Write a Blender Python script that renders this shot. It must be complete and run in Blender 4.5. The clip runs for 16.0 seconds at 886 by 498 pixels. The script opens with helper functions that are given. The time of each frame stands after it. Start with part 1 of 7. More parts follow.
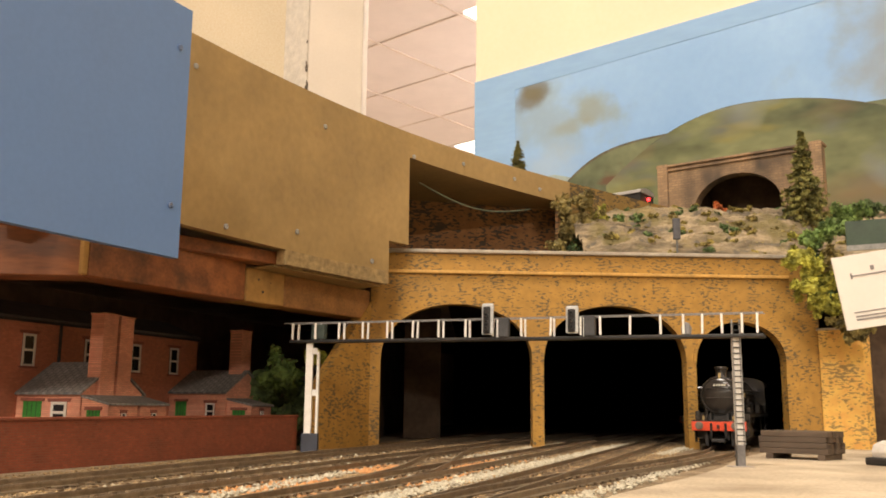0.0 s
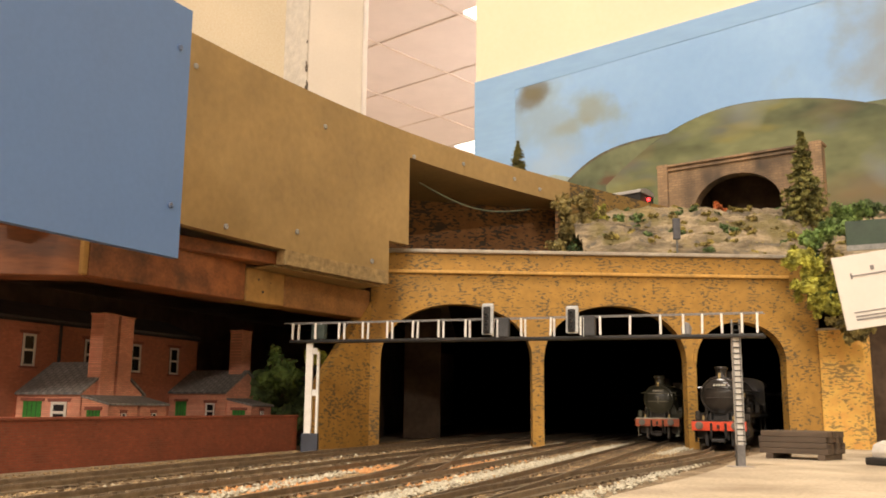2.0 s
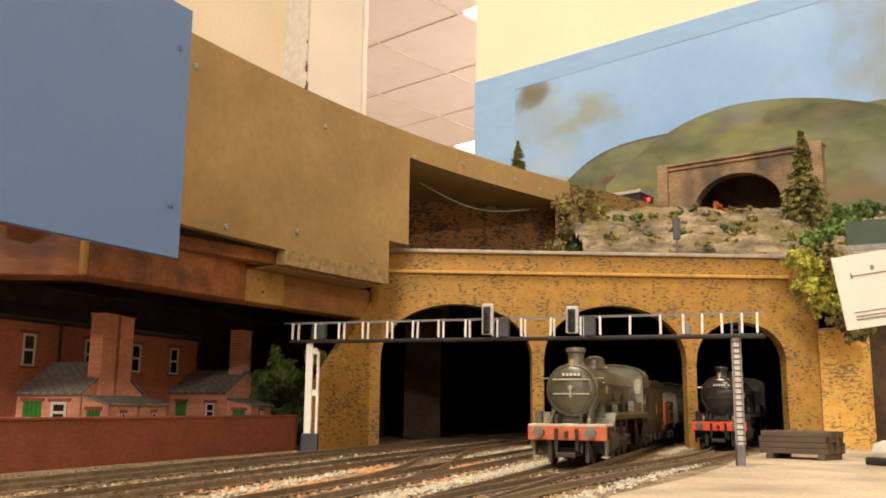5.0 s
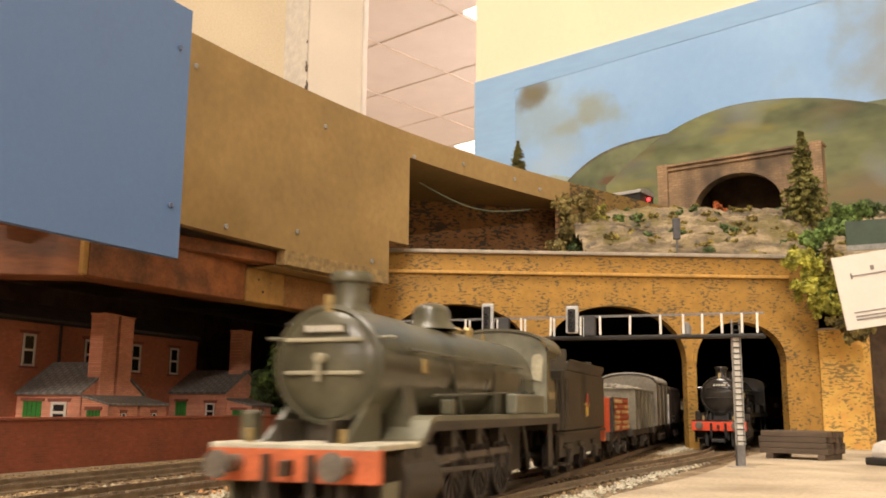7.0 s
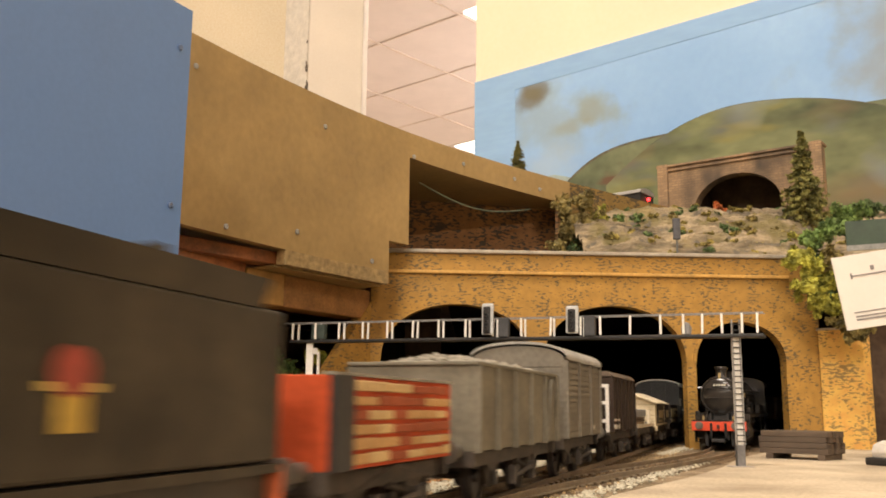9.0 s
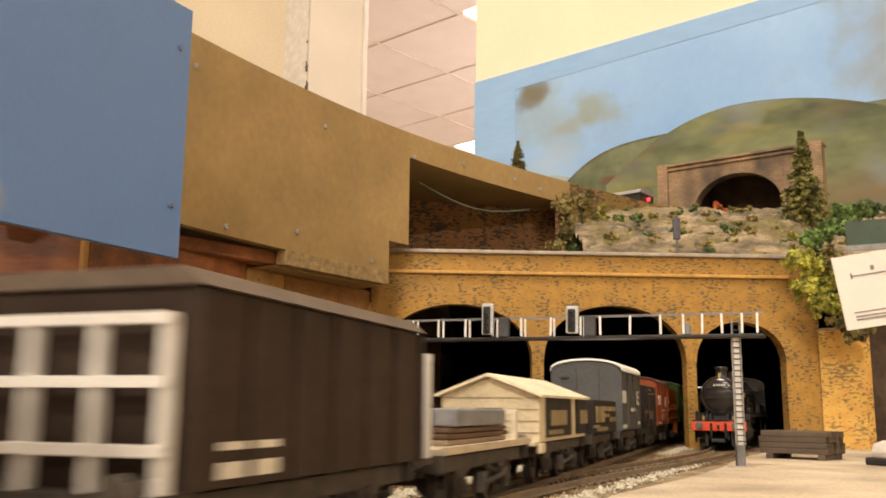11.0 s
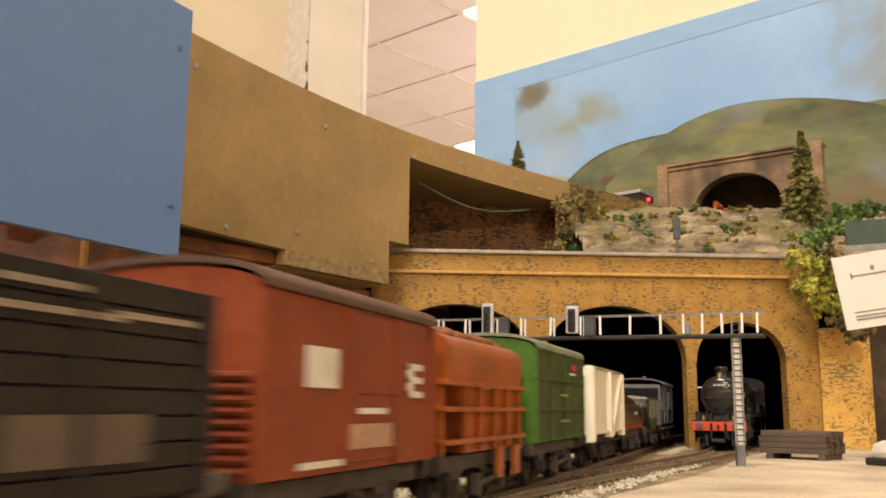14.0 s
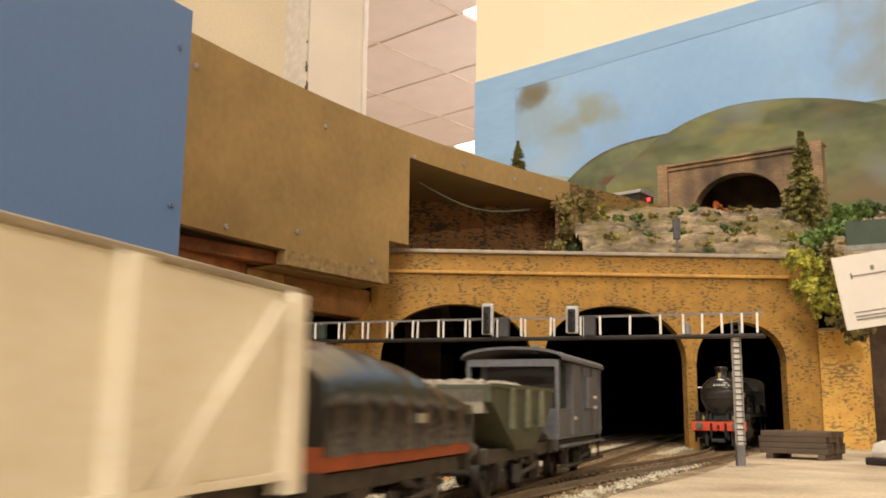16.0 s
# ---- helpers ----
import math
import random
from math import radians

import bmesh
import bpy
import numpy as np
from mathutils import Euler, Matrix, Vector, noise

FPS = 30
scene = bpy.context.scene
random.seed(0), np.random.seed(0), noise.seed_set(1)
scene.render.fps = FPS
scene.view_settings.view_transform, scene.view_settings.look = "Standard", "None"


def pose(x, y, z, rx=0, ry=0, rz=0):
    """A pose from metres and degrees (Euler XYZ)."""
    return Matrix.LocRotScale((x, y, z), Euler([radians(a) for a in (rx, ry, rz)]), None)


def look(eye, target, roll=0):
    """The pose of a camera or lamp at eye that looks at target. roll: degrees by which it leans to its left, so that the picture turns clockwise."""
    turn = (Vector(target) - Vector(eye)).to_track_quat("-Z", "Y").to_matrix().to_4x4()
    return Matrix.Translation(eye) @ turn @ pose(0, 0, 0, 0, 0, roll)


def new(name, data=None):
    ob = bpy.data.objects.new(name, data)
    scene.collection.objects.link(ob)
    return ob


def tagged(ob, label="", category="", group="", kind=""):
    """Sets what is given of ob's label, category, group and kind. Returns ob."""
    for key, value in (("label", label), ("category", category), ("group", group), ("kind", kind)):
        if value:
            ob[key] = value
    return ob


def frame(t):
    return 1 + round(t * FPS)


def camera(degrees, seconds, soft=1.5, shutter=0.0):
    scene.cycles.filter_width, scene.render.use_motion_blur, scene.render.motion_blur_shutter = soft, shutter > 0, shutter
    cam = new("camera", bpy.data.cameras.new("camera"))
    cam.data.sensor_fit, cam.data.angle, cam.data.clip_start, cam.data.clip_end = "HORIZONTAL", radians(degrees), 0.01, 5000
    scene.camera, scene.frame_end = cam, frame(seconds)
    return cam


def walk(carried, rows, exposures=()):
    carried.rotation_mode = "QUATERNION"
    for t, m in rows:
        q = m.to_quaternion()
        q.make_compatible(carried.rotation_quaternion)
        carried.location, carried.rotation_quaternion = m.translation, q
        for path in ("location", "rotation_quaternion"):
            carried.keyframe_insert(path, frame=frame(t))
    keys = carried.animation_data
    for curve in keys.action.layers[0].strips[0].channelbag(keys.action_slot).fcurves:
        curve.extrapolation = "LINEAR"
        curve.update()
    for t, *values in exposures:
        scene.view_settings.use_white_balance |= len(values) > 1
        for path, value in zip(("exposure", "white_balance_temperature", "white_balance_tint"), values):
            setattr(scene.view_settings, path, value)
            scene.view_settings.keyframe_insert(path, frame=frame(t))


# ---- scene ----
# The camera stands still on the layout, close to the running line.
cam = camera(52.5, 16.0, soft=1.8, shutter=0.8)
CAM_EYE = (0.0, 0.0, 0.024)
CAM_AIM = (0.0, math.cos(radians(10.0)), 0.024 + math.sin(radians(10.0)))
walk(cam, [(0.0, look(CAM_EYE, CAM_AIM, 0.5)), (16.0, look(CAM_EYE, CAM_AIM, 0.5))],
     exposures=[(0.0, -0.04, 6500, 10), (11.3, -0.06, 6500, 10), (12.5, -0.09, 6500, 10), (14.0, -0.12, 6500, 10), (15.3, -0.09, 6500, 10), (16.0, -0.25, 6350, 8)])

# ---- light: warm ceiling tube panels and added fill lamps in a closed room ----
world = bpy.data.worlds.new("room_dark")
world.use_nodes = True
world.node_tree.nodes["Background"].inputs[0].default_value = (1.0, 0.85, 0.65, 1)
world.node_tree.nodes["Background"].inputs[1].default_value = 0.02
scene.world = world
CEIL = 2.07


def ceiling_lamp(x, y, power, size=0.58):
    data = bpy.data.lights.new("panel_or_fill_light", "AREA")
    data.shape, data.size, data.energy, data.color = "SQUARE", size, power, (1.0, 0.885, 0.765)
    ob = new("panel_or_fill_light", data)
    ob.matrix_world = look((x, y, CEIL - 0.06), (x, y, 0))
    return ob


# (1.7, -5.2) is fill added for the house fronts and wagon sides
for lx, ly, lp in ((-0.40, -0.30, 46), (-0.6, -2.4, 100), (-2.3, -6.0, 240), (1.7, -5.2, 210), (0.7, 4.2, 110), (-0.6, 5.4, 110), (-0.9, 1.2, 12)):
    ceiling_lamp(lx, ly, lp)
# unseen fill lamp, added behind the backdrop wall to brighten the far ceiling
ceiling_fill = bpy.data.lights.new("ceiling_fill_light", "POINT")
ceiling_fill.energy, ceiling_fill.shadow_soft_size, ceiling_fill.color = 150, 0.15, (1.0, 0.89, 0.80)
new("ceiling_fill_light", ceiling_fill).location = (1.9, 4.8, 1.45)


# ---- materials ----
def mat(name, base, rough=0.7, var=0.25, scale=120.0, bump=0.15, metal=0.0, tint=None, fine=6.0, detail=4.0, spec=0.5, rand=0.0, stretch=(1, 1, 1), bump_dist=0.0006, rvar=0.12, grain=0.35):
    """Two scales of colour variation, roughness variation and a fine bump."""
    m = bpy.data.materials.new(name)
    m.use_nodes = True
    nt = m.node_tree
    N, L = nt.nodes, nt.links
    bs = N["Principled BSDF"]
    tc = N.new("ShaderNodeTexCoord")
    mp = N.new("ShaderNodeMapping")
    mp.inputs["Scale"].default_value = stretch
    L.new(tc.outputs["Object"], mp.inputs[0])
    n1 = N.new("ShaderNodeTexNoise")
    n1.inputs["Scale"].default_value, n1.inputs["Detail"].default_value = scale, detail
    n2 = N.new("ShaderNodeTexNoise")
    n2.inputs["Scale"].default_value, n2.inputs["Detail"].default_value = scale * fine, 3.0
    L.new(mp.outputs[0], n1.inputs["Vector"])
    L.new(mp.outputs[0], n2.inputs["Vector"])
    dark = [c * (1 - var) for c in base]
    lite = [min(1, c * (1 + var)) for c in (tint or base)]
    mx = N.new("ShaderNodeMix")
    mx.data_type = "RGBA"
    mx.inputs["A"].default_value, mx.inputs["B"].default_value = (*dark, 1), (*lite, 1)
    rg = N.new("ShaderNodeMapRange")
    rg.inputs[1].default_value, rg.inputs[2].default_value = 0.3, 0.7
    L.new(n1.outputs["Fac"], rg.inputs[0])
    L.new(rg.outputs[0], mx.inputs["Factor"])
    m2 = N.new("ShaderNodeMix")
    m2.data_type, m2.blend_type = "RGBA", "OVERLAY"
    m2.inputs["Factor"].default_value = grain
    L.new(mx.outputs["Result"], m2.inputs["A"])
    L.new(n2.outputs["Fac"], m2.inputs["B"])
    last = m2.outputs["Result"]
    if rand:
        oi = N.new("ShaderNodeObjectInfo")
        hs = N.new("ShaderNodeHueSaturation")
        r2 = N.new("ShaderNodeMapRange")
        r2.inputs[3].default_value, r2.inputs[4].default_value = 1 - rand, 1 + rand
        L.new(oi.outputs["Random"], r2.inputs[0])
        L.new(r2.outputs[0], hs.inputs["Value"])
        L.new(last, hs.inputs["Color"])
        last = hs.outputs[0]
    L.new(last, bs.inputs["Base Color"])
    rr = N.new("ShaderNodeMapRange")
    rr.inputs[3].default_value, rr.inputs[4].default_value = max(0.02, rough - rvar), min(1, rough + rvar)
    L.new(n1.outputs["Fac"], rr.inputs[0])
    L.new(rr.outputs[0], bs.inputs["Roughness"])
    bs.inputs["Metallic"].default_value = metal
    bs.inputs["Specular IOR Level"].default_value = spec
    if bump:
        bp = N.new("ShaderNodeBump")
        bp.inputs["Strength"].default_value, bp.inputs["Distance"].default_value = bump, bump_dist
        L.new(n2.outputs["Fac"], bp.inputs["Height"])
        L.new(bp.outputs[0], bs.inputs["Normal"])
    return m


def dashes(name, base, dash, sx, sz, cut=0.60, rough=0.75, var=0.1):
    """Printed building paper: a plain ground with short dark dashes lying in courses."""
    m = mat(name, base, rough, var, 25.0, 0.05)
    nt = m.node_tree
    N, L = nt.nodes, nt.links
    bs = N["Principled BSDF"]
    old = bs.inputs["Base Color"].links[0].from_socket
    tc = N.new("ShaderNodeTexCoord")
    wob = N.new("ShaderNodeTexNoise")
    wob.inputs["Scale"].default_value = 190.0
    ad = N.new("ShaderNodeMix")
    ad.data_type, ad.blend_type = "RGBA", "LINEAR_LIGHT"
    ad.inputs["Factor"].default_value = 0.0013
    L.new(tc.outputs["Object"], ad.inputs["A"])
    L.new(wob.outputs["Color"], ad.inputs["B"])
    L.new(tc.outputs["Object"], wob.inputs["Vector"])
    mp = N.new("ShaderNodeMapping")
    mp.inputs["Scale"].default_value = (sx, sx, sz)
    L.new(ad.outputs["Result"], mp.inputs[0])
    vo = N.new("ShaderNodeTexNoise")
    vo.inputs["Scale"].default_value, vo.inputs["Detail"].default_value, vo.inputs["Roughness"].default_value = 1.0, 1.0, 0.4
    L.new(mp.outputs[0], vo.inputs["Vector"])
    pat = N.new("ShaderNodeTexNoise")
    pat.inputs["Scale"].default_value, pat.inputs["Detail"].default_value = 60.0, 1.0
    L.new(tc.outputs["Object"], pat.inputs["Vector"])
    sm = N.new("ShaderNodeMath")
    sm.operation = "MULTIPLY_ADD"
    sm.inputs[1].default_value = 0.50
    L.new(pat.outputs["Fac"], sm.inputs[0])
    L.new(vo.outputs["Fac"], sm.inputs[2])
    st = N.new("ShaderNodeMapRange")
    st.inputs[1].default_value, st.inputs[2].default_value = cut + 0.25, cut + 0.28
    L.new(sm.outputs[0], st.inputs[0])
    mx = N.new("ShaderNodeMix")
    mx.data_type = "RGBA"
    L.new(st.outputs[0], mx.inputs["Factor"])
    L.new(old, mx.inputs["A"])
    mx.inputs["B"].default_value = (*dash, 1)
    L.new(mx.outputs["Result"], bs.inputs["Base Color"])
    return m


def courses(name, base, mortar, bw, bh, rough=0.8, var=0.2, turn=(0, 0, 0)):
    """Moulded small brickwork: too fine to be told apart, with mortar lines and bump."""
    m = mat(name, base, rough, var, 60.0, 0.0)
    nt = m.node_tree
    N, L = nt.nodes, nt.links
    bs = N["Principled BSDF"]
    old = bs.inputs["Base Color"].links[0].from_socket
    tc = N.new("ShaderNodeTexCoord")
    mp = N.new("ShaderNodeMapping")
    mp.inputs["Rotation"].default_value = [radians(a) for a in turn]
    L.new(tc.outputs["Object"], mp.inputs[0])
    br = N.new("ShaderNodeTexBrick")
    br.inputs["Scale"].default_value = 1.0
    br.inputs["Brick Width"].default_value, br.inputs["Row Height"].default_value = bw, bh
    br.inputs["Mortar Size"].default_value = bh * 0.12
    br.inputs["Color1"].default_value, br.inputs["Color2"].default_value, br.inputs["Mortar"].default_value = (1, 1, 1, 1), (0.72, 0.7, 0.7, 1), (0, 0, 0, 1)
    L.new(mp.outputs[0], br.inputs["Vector"])
    mu = N.new("ShaderNodeMix")
    mu.data_type, mu.blend_type = "RGBA", "MULTIPLY"
    mu.inputs["Factor"].default_value = 0.7
    L.new(old, mu.inputs["A"])
    L.new(br.outputs["Color"], mu.inputs["B"])
    mx = N.new("ShaderNodeMix")
    mx.data_type = "RGBA"
    L.new(br.outputs["Fac"], mx.inputs["Factor"])
    L.new(mu.outputs["Result"], mx.inputs["A"])
    mx.inputs["B"].default_value = (*mortar, 1)
    L.new(mx.outputs["Result"], bs.inputs["Base Color"])
    bp = N.new("ShaderNodeBump")
    bp.inputs["Strength"].default_value, bp.inputs["Distance"].default_value = 0.35, 0.0003
    bp.invert = True
    L.new(br.outputs["Fac"], bp.inputs["Height"])
    L.new(bp.outputs[0], bs.inputs["Normal"])
    return m


def glow(name, color, strength):
    m = bpy.data.materials.new(name)
    m.use_nodes = True
    b = m.node_tree.nodes["Principled BSDF"]
    b.inputs["Base Color"].default_value = (*color, 1)
    b.inputs["Emission Color"].default_value, b.inputs["Emission Strength"].default_value = (*color, 1), strength
    return m


M_PORTAL = dashes("ochre_brick_paper", (0.36, 0.195, 0.035), (0.135, 0.090, 0.034), 290.0, 840.0, 0.58)
M_PORTAL_EDGE = mat("ochre_card_edge", (0.50, 0.29, 0.07), 0.7, 0.2, 90)
M_COPING = mat("grey_coping_card", (0.36, 0.31, 0.24), 0.7, 0.2, 120)
M_DARKPAPER = dashes("brown_brick_paper", (0.26, 0.125, 0.040), (0.07, 0.05, 0.03), 240.0, 600.0, 0.55)
M_MDF = mat("tan_hardboard", (0.335, 0.225, 0.088), 0.62, 0.09, 24, 0.06, fine=9, tint=(0.38, 0.258, 0.102), grain=0.2)
M_MDF_RAW = mat("torn_hardboard_edge", (0.40, 0.28, 0.12), 0.9, 0.35, 260, 0.9, bump_dist=0.002)
M_BLUE = mat("blue_painted_board", (0.130, 0.247, 0.515), 0.5, 0.03, 20, 0.03, fine=20, grain=0.06)
M_TIMBER = mat("red_brown_timber", (0.25, 0.088, 0.028), 0.5, 0.5, 14, 0.2, stretch=(1, 6, 6), fine=8)
M_TIMBER_PALE = mat("pale_sawn_timber", (0.42, 0.24, 0.07), 0.7, 0.25, 40, 0.2)
# darkened brown: the deep shade of tunnels and recesses put into the colour
M_SHADE = mat("shade_dark_brown", (0.085, 0.060, 0.042), 0.95, 0.3, 40, spec=0.03)
M_DECKUNDER = mat("brown_board_underside", (0.24, 0.165, 0.11), 0.9, 0.4, 25, 0.3)
# near-black in place of the shade at the tunnel's far end
M_SHADE_BACK = mat("shade_near_black", (0.045, 0.034, 0.025), 0.95, 0.3, 40, spec=0.02)
# brighter copy of the ochre paper: the light on the pier put into colour
M_PORTAL_LIT = dashes("lit_ochre_brick_paper", (0.70, 0.41, 0.095), (0.30, 0.20, 0.07), 300.0, 860.0, 0.585)
M_BOARD = mat("sandy_painted_board", (0.33, 0.255, 0.165), 0.85, 0.25, 16, 0.35, tint=(0.50, 0.42, 0.30), fine=40, detail=6, grain=0.45)
M_GROUND = mat("brown_ballast_bed", (0.20, 0.135, 0.062), 0.95, 0.45, 90, 0.9, fine=9, bump_dist=0.0015, tint=(0.24, 0.18, 0.11))
M_STONE = mat("brown_ballast_chippings", (0.31, 0.215, 0.105), 0.9, 0.5, 300, 0.3)
M_STONE_PALE = mat("cream_ballast_chippings", (0.42, 0.38, 0.28), 0.9, 0.35, 300, 0.3)
M_RUST = mat("rust_orange_dust", (0.47, 0.23, 0.085), 0.95, 0.35, 150, 0.5)
M_RAIL = mat("worn_steel_rail", (0.33, 0.27, 0.20), 0.38, 0.25, 200, 0.1, metal=0.75)
M_SLEEPER = mat("weathered_brown_sleeper", (0.145, 0.098, 0.052), 0.85, 0.3, 250, 0.4, rand=0.3)
M_CREAM = mat("cream_emulsion_wall", (0.82, 0.725, 0.53), 0.85, 0.04, 4, 0.05, fine=40, grain=0.08)
M_WHITEWALL = mat("off_white_plaster", (0.74, 0.67, 0.57), 0.85, 0.06, 6, 0.1, fine=30, grain=0.1)
M_CEIL = mat("pink_ceiling_tile", (0.86, 0.77, 0.74), 0.9, 0.03, 8, 0.1, fine=60, grain=0.08)
M_CEILGRID = mat("ceiling_grid_bar", (0.78, 0.67, 0.60), 0.7, 0.05, 8)
M_PANEL = glow("tube_panel_diffuser", (1.0, 0.93, 0.82), 3.0)
M_DADO = mat("cream_painted_wall", (0.62, 0.54, 0.42), 0.8, 0.05, 4, 0.05)
M_FLOOR = mat("pale_room_floor", (0.36, 0.31, 0.27), 0.95, 0.2, 30)
M_SOIL = mat("rock_and_turf_ground", (0.36, 0.28, 0.17), 0.95, 0.45, 22, 0.8, fine=8, tint=(0.50, 0.42, 0.29), bump_dist=0.003)
M_BRICK = courses("red_moulded_brick", (0.30, 0.075, 0.035), (0.22, 0.09, 0.05), 0.0032, 0.00105, turn=(90, 0, 0))
M_WHITE = mat("white_enamel", (0.78, 0.75, 0.68), 0.5, 0.08, 200)
M_BLACK = mat("black_enamel", (0.02, 0.019, 0.018), 0.5, 0.3, 200)


# ---- mesh helpers ----
def box(bm, x0, x1, y0, y1, z0, z1, bev=0.0):
    vs = [bm.verts.new((x, y, z)) for z in (z0, z1) for x, y in ((x0, y0), (x1, y0), (x1, y1), (x0, y1))]
    fs = [bm.faces.new([vs[i] for i in q]) for q in ((3, 2, 1, 0), (4, 5, 6, 7), (0, 1, 5, 4), (1, 2, 6, 5), (2, 3, 7, 6), (3, 0, 4, 7))]
    if bev:
        es = list({e for f in fs for e in f.edges})
        bmesh.ops.bevel(bm, geom=es, offset=bev, segments=2, profile=0.5, affect="EDGES")
    return bm


def prism(bm, pts, axis, a0, a1, m=None):
    """Extrudes a closed outline along x (pts are y, z), y (x, z) or z (x, y)."""
    def at(p, a):
        v = {"x": (a, p[0], p[1]), "y": (p[0], a, p[1]), "z": (p[0], p[1], a)}[axis]
        return m @ Vector(v) if m else v
    lo = [bm.verts.new(at(p, a0)) for p in pts]
    hi = [bm.verts.new(at(p, a1)) for p in pts]
    n = len(pts)
    bm.faces.new(lo)
    bm.faces.new(hi[::-1])
    for i in range(n):
        bm.faces.new((lo[i], hi[i], hi[(i + 1) % n], lo[(i + 1) % n]))
    return bm


def rod(bm, p0, p1, r0, r1=None, n=12, cap=True):
    p0, p1 = Vector(p0), Vector(p1)
    r1 = r0 if r1 is None else r1
    q = (p1 - p0).to_track_quat("Z", "Y")
    ring = [[bm.verts.new(p + q @ Vector((r * math.cos(a), r * math.sin(a), 0))) for a in (2 * math.pi * i / n for i in range(n))] for p, r in ((p0, r0), (p1, r1))]
    for i in range(n):
        j = (i + 1) % n
        bm.faces.new((ring[0][i], ring[0][j], ring[1][j], ring[1][i]))
    if cap:
        bm.faces.new(ring[0][::-1])
        bm.faces.new(ring[1])
    return bm


def lathe(bm, prof, origin, way, n=24):
    """Turns (distance along way, radius) round the axis."""
    o = Vector(origin)
    q = Vector(way).to_track_quat("Z", "Y")
    rings = []
    for d, r in prof:
        if r <= 1e-7:
            rings.append([bm.verts.new(o + q @ Vector((0, 0, d)))])
        else:
            rings.append([bm.verts.new(o + q @ Vector((r * math.cos(2 * math.pi * i / n), r * math.sin(2 * math.pi * i / n), d))) for i in range(n)])
    for a, b in zip(rings, rings[1:]):
        for i in range(n):
            j = (i + 1) % n
            if len(a) == 1 and len(b) == 1:
                continue
            if len(a) == 1:
                bm.faces.new((a[0], b[i], b[j]))
            elif len(b) == 1:
                bm.faces.new((a[i], b[0], a[j]))
            else:
                bm.faces.new((a[i], b[i], b[j], a[j]))
    return bm


def lump(bm, c, r, rough=0.35, sub=1, squash=1.0, rnd=random):
    base = bmesh.ops.create_icosphere(bm, subdivisions=sub, radius=1.0)["verts"]
    k = rnd.random() * 50
    for v in base:
        d = 1 + rough * noise.noise(v.co * 1.7 + Vector((k, k, k)))
        v.co = Vector(c) + Vector((v.co.x * r * d, v.co.y * r * d, v.co.z * r * d * squash))
    return bm


def weld(bm):
    """Joins touching strips into one shell."""
    bmesh.ops.remove_doubles(bm, verts=bm.verts, dist=1e-6)
    bm.verts.index_update()
    same = {}
    for f in bm.faces:
        same.setdefault(tuple(sorted(v.index for v in f.verts)), []).append(f)
    bmesh.ops.delete(bm, geom=[f for fs in same.values() if len(fs) > 1 for f in fs], context="FACES_ONLY")
    return bm


def part(name, bm, material, parent=None, label="", smooth=0.0):
    bmesh.ops.recalc_face_normals(bm, faces=bm.faces)
    me = bpy.data.meshes.new(name)
    bm.to_mesh(me)
    bm.free()
    me.materials.append(material)
    if smooth:
        me.polygons.foreach_set("use_smooth", [True] * len(me.polygons))
        me.set_sharp_from_angle(angle=radians(smooth))
    ob = new(name, me)
    if parent is not None:
        ob.parent = parent
    if label:
        ob["label"] = label
    return ob


def B():
    return bmesh.new()


def thing(name, label, category, m=None, group=""):
    ob = new(name)
    ob.empty_display_size = 0.01
    if m is not None:
        ob.matrix_world = m
    return tagged(ob, label, category, group)


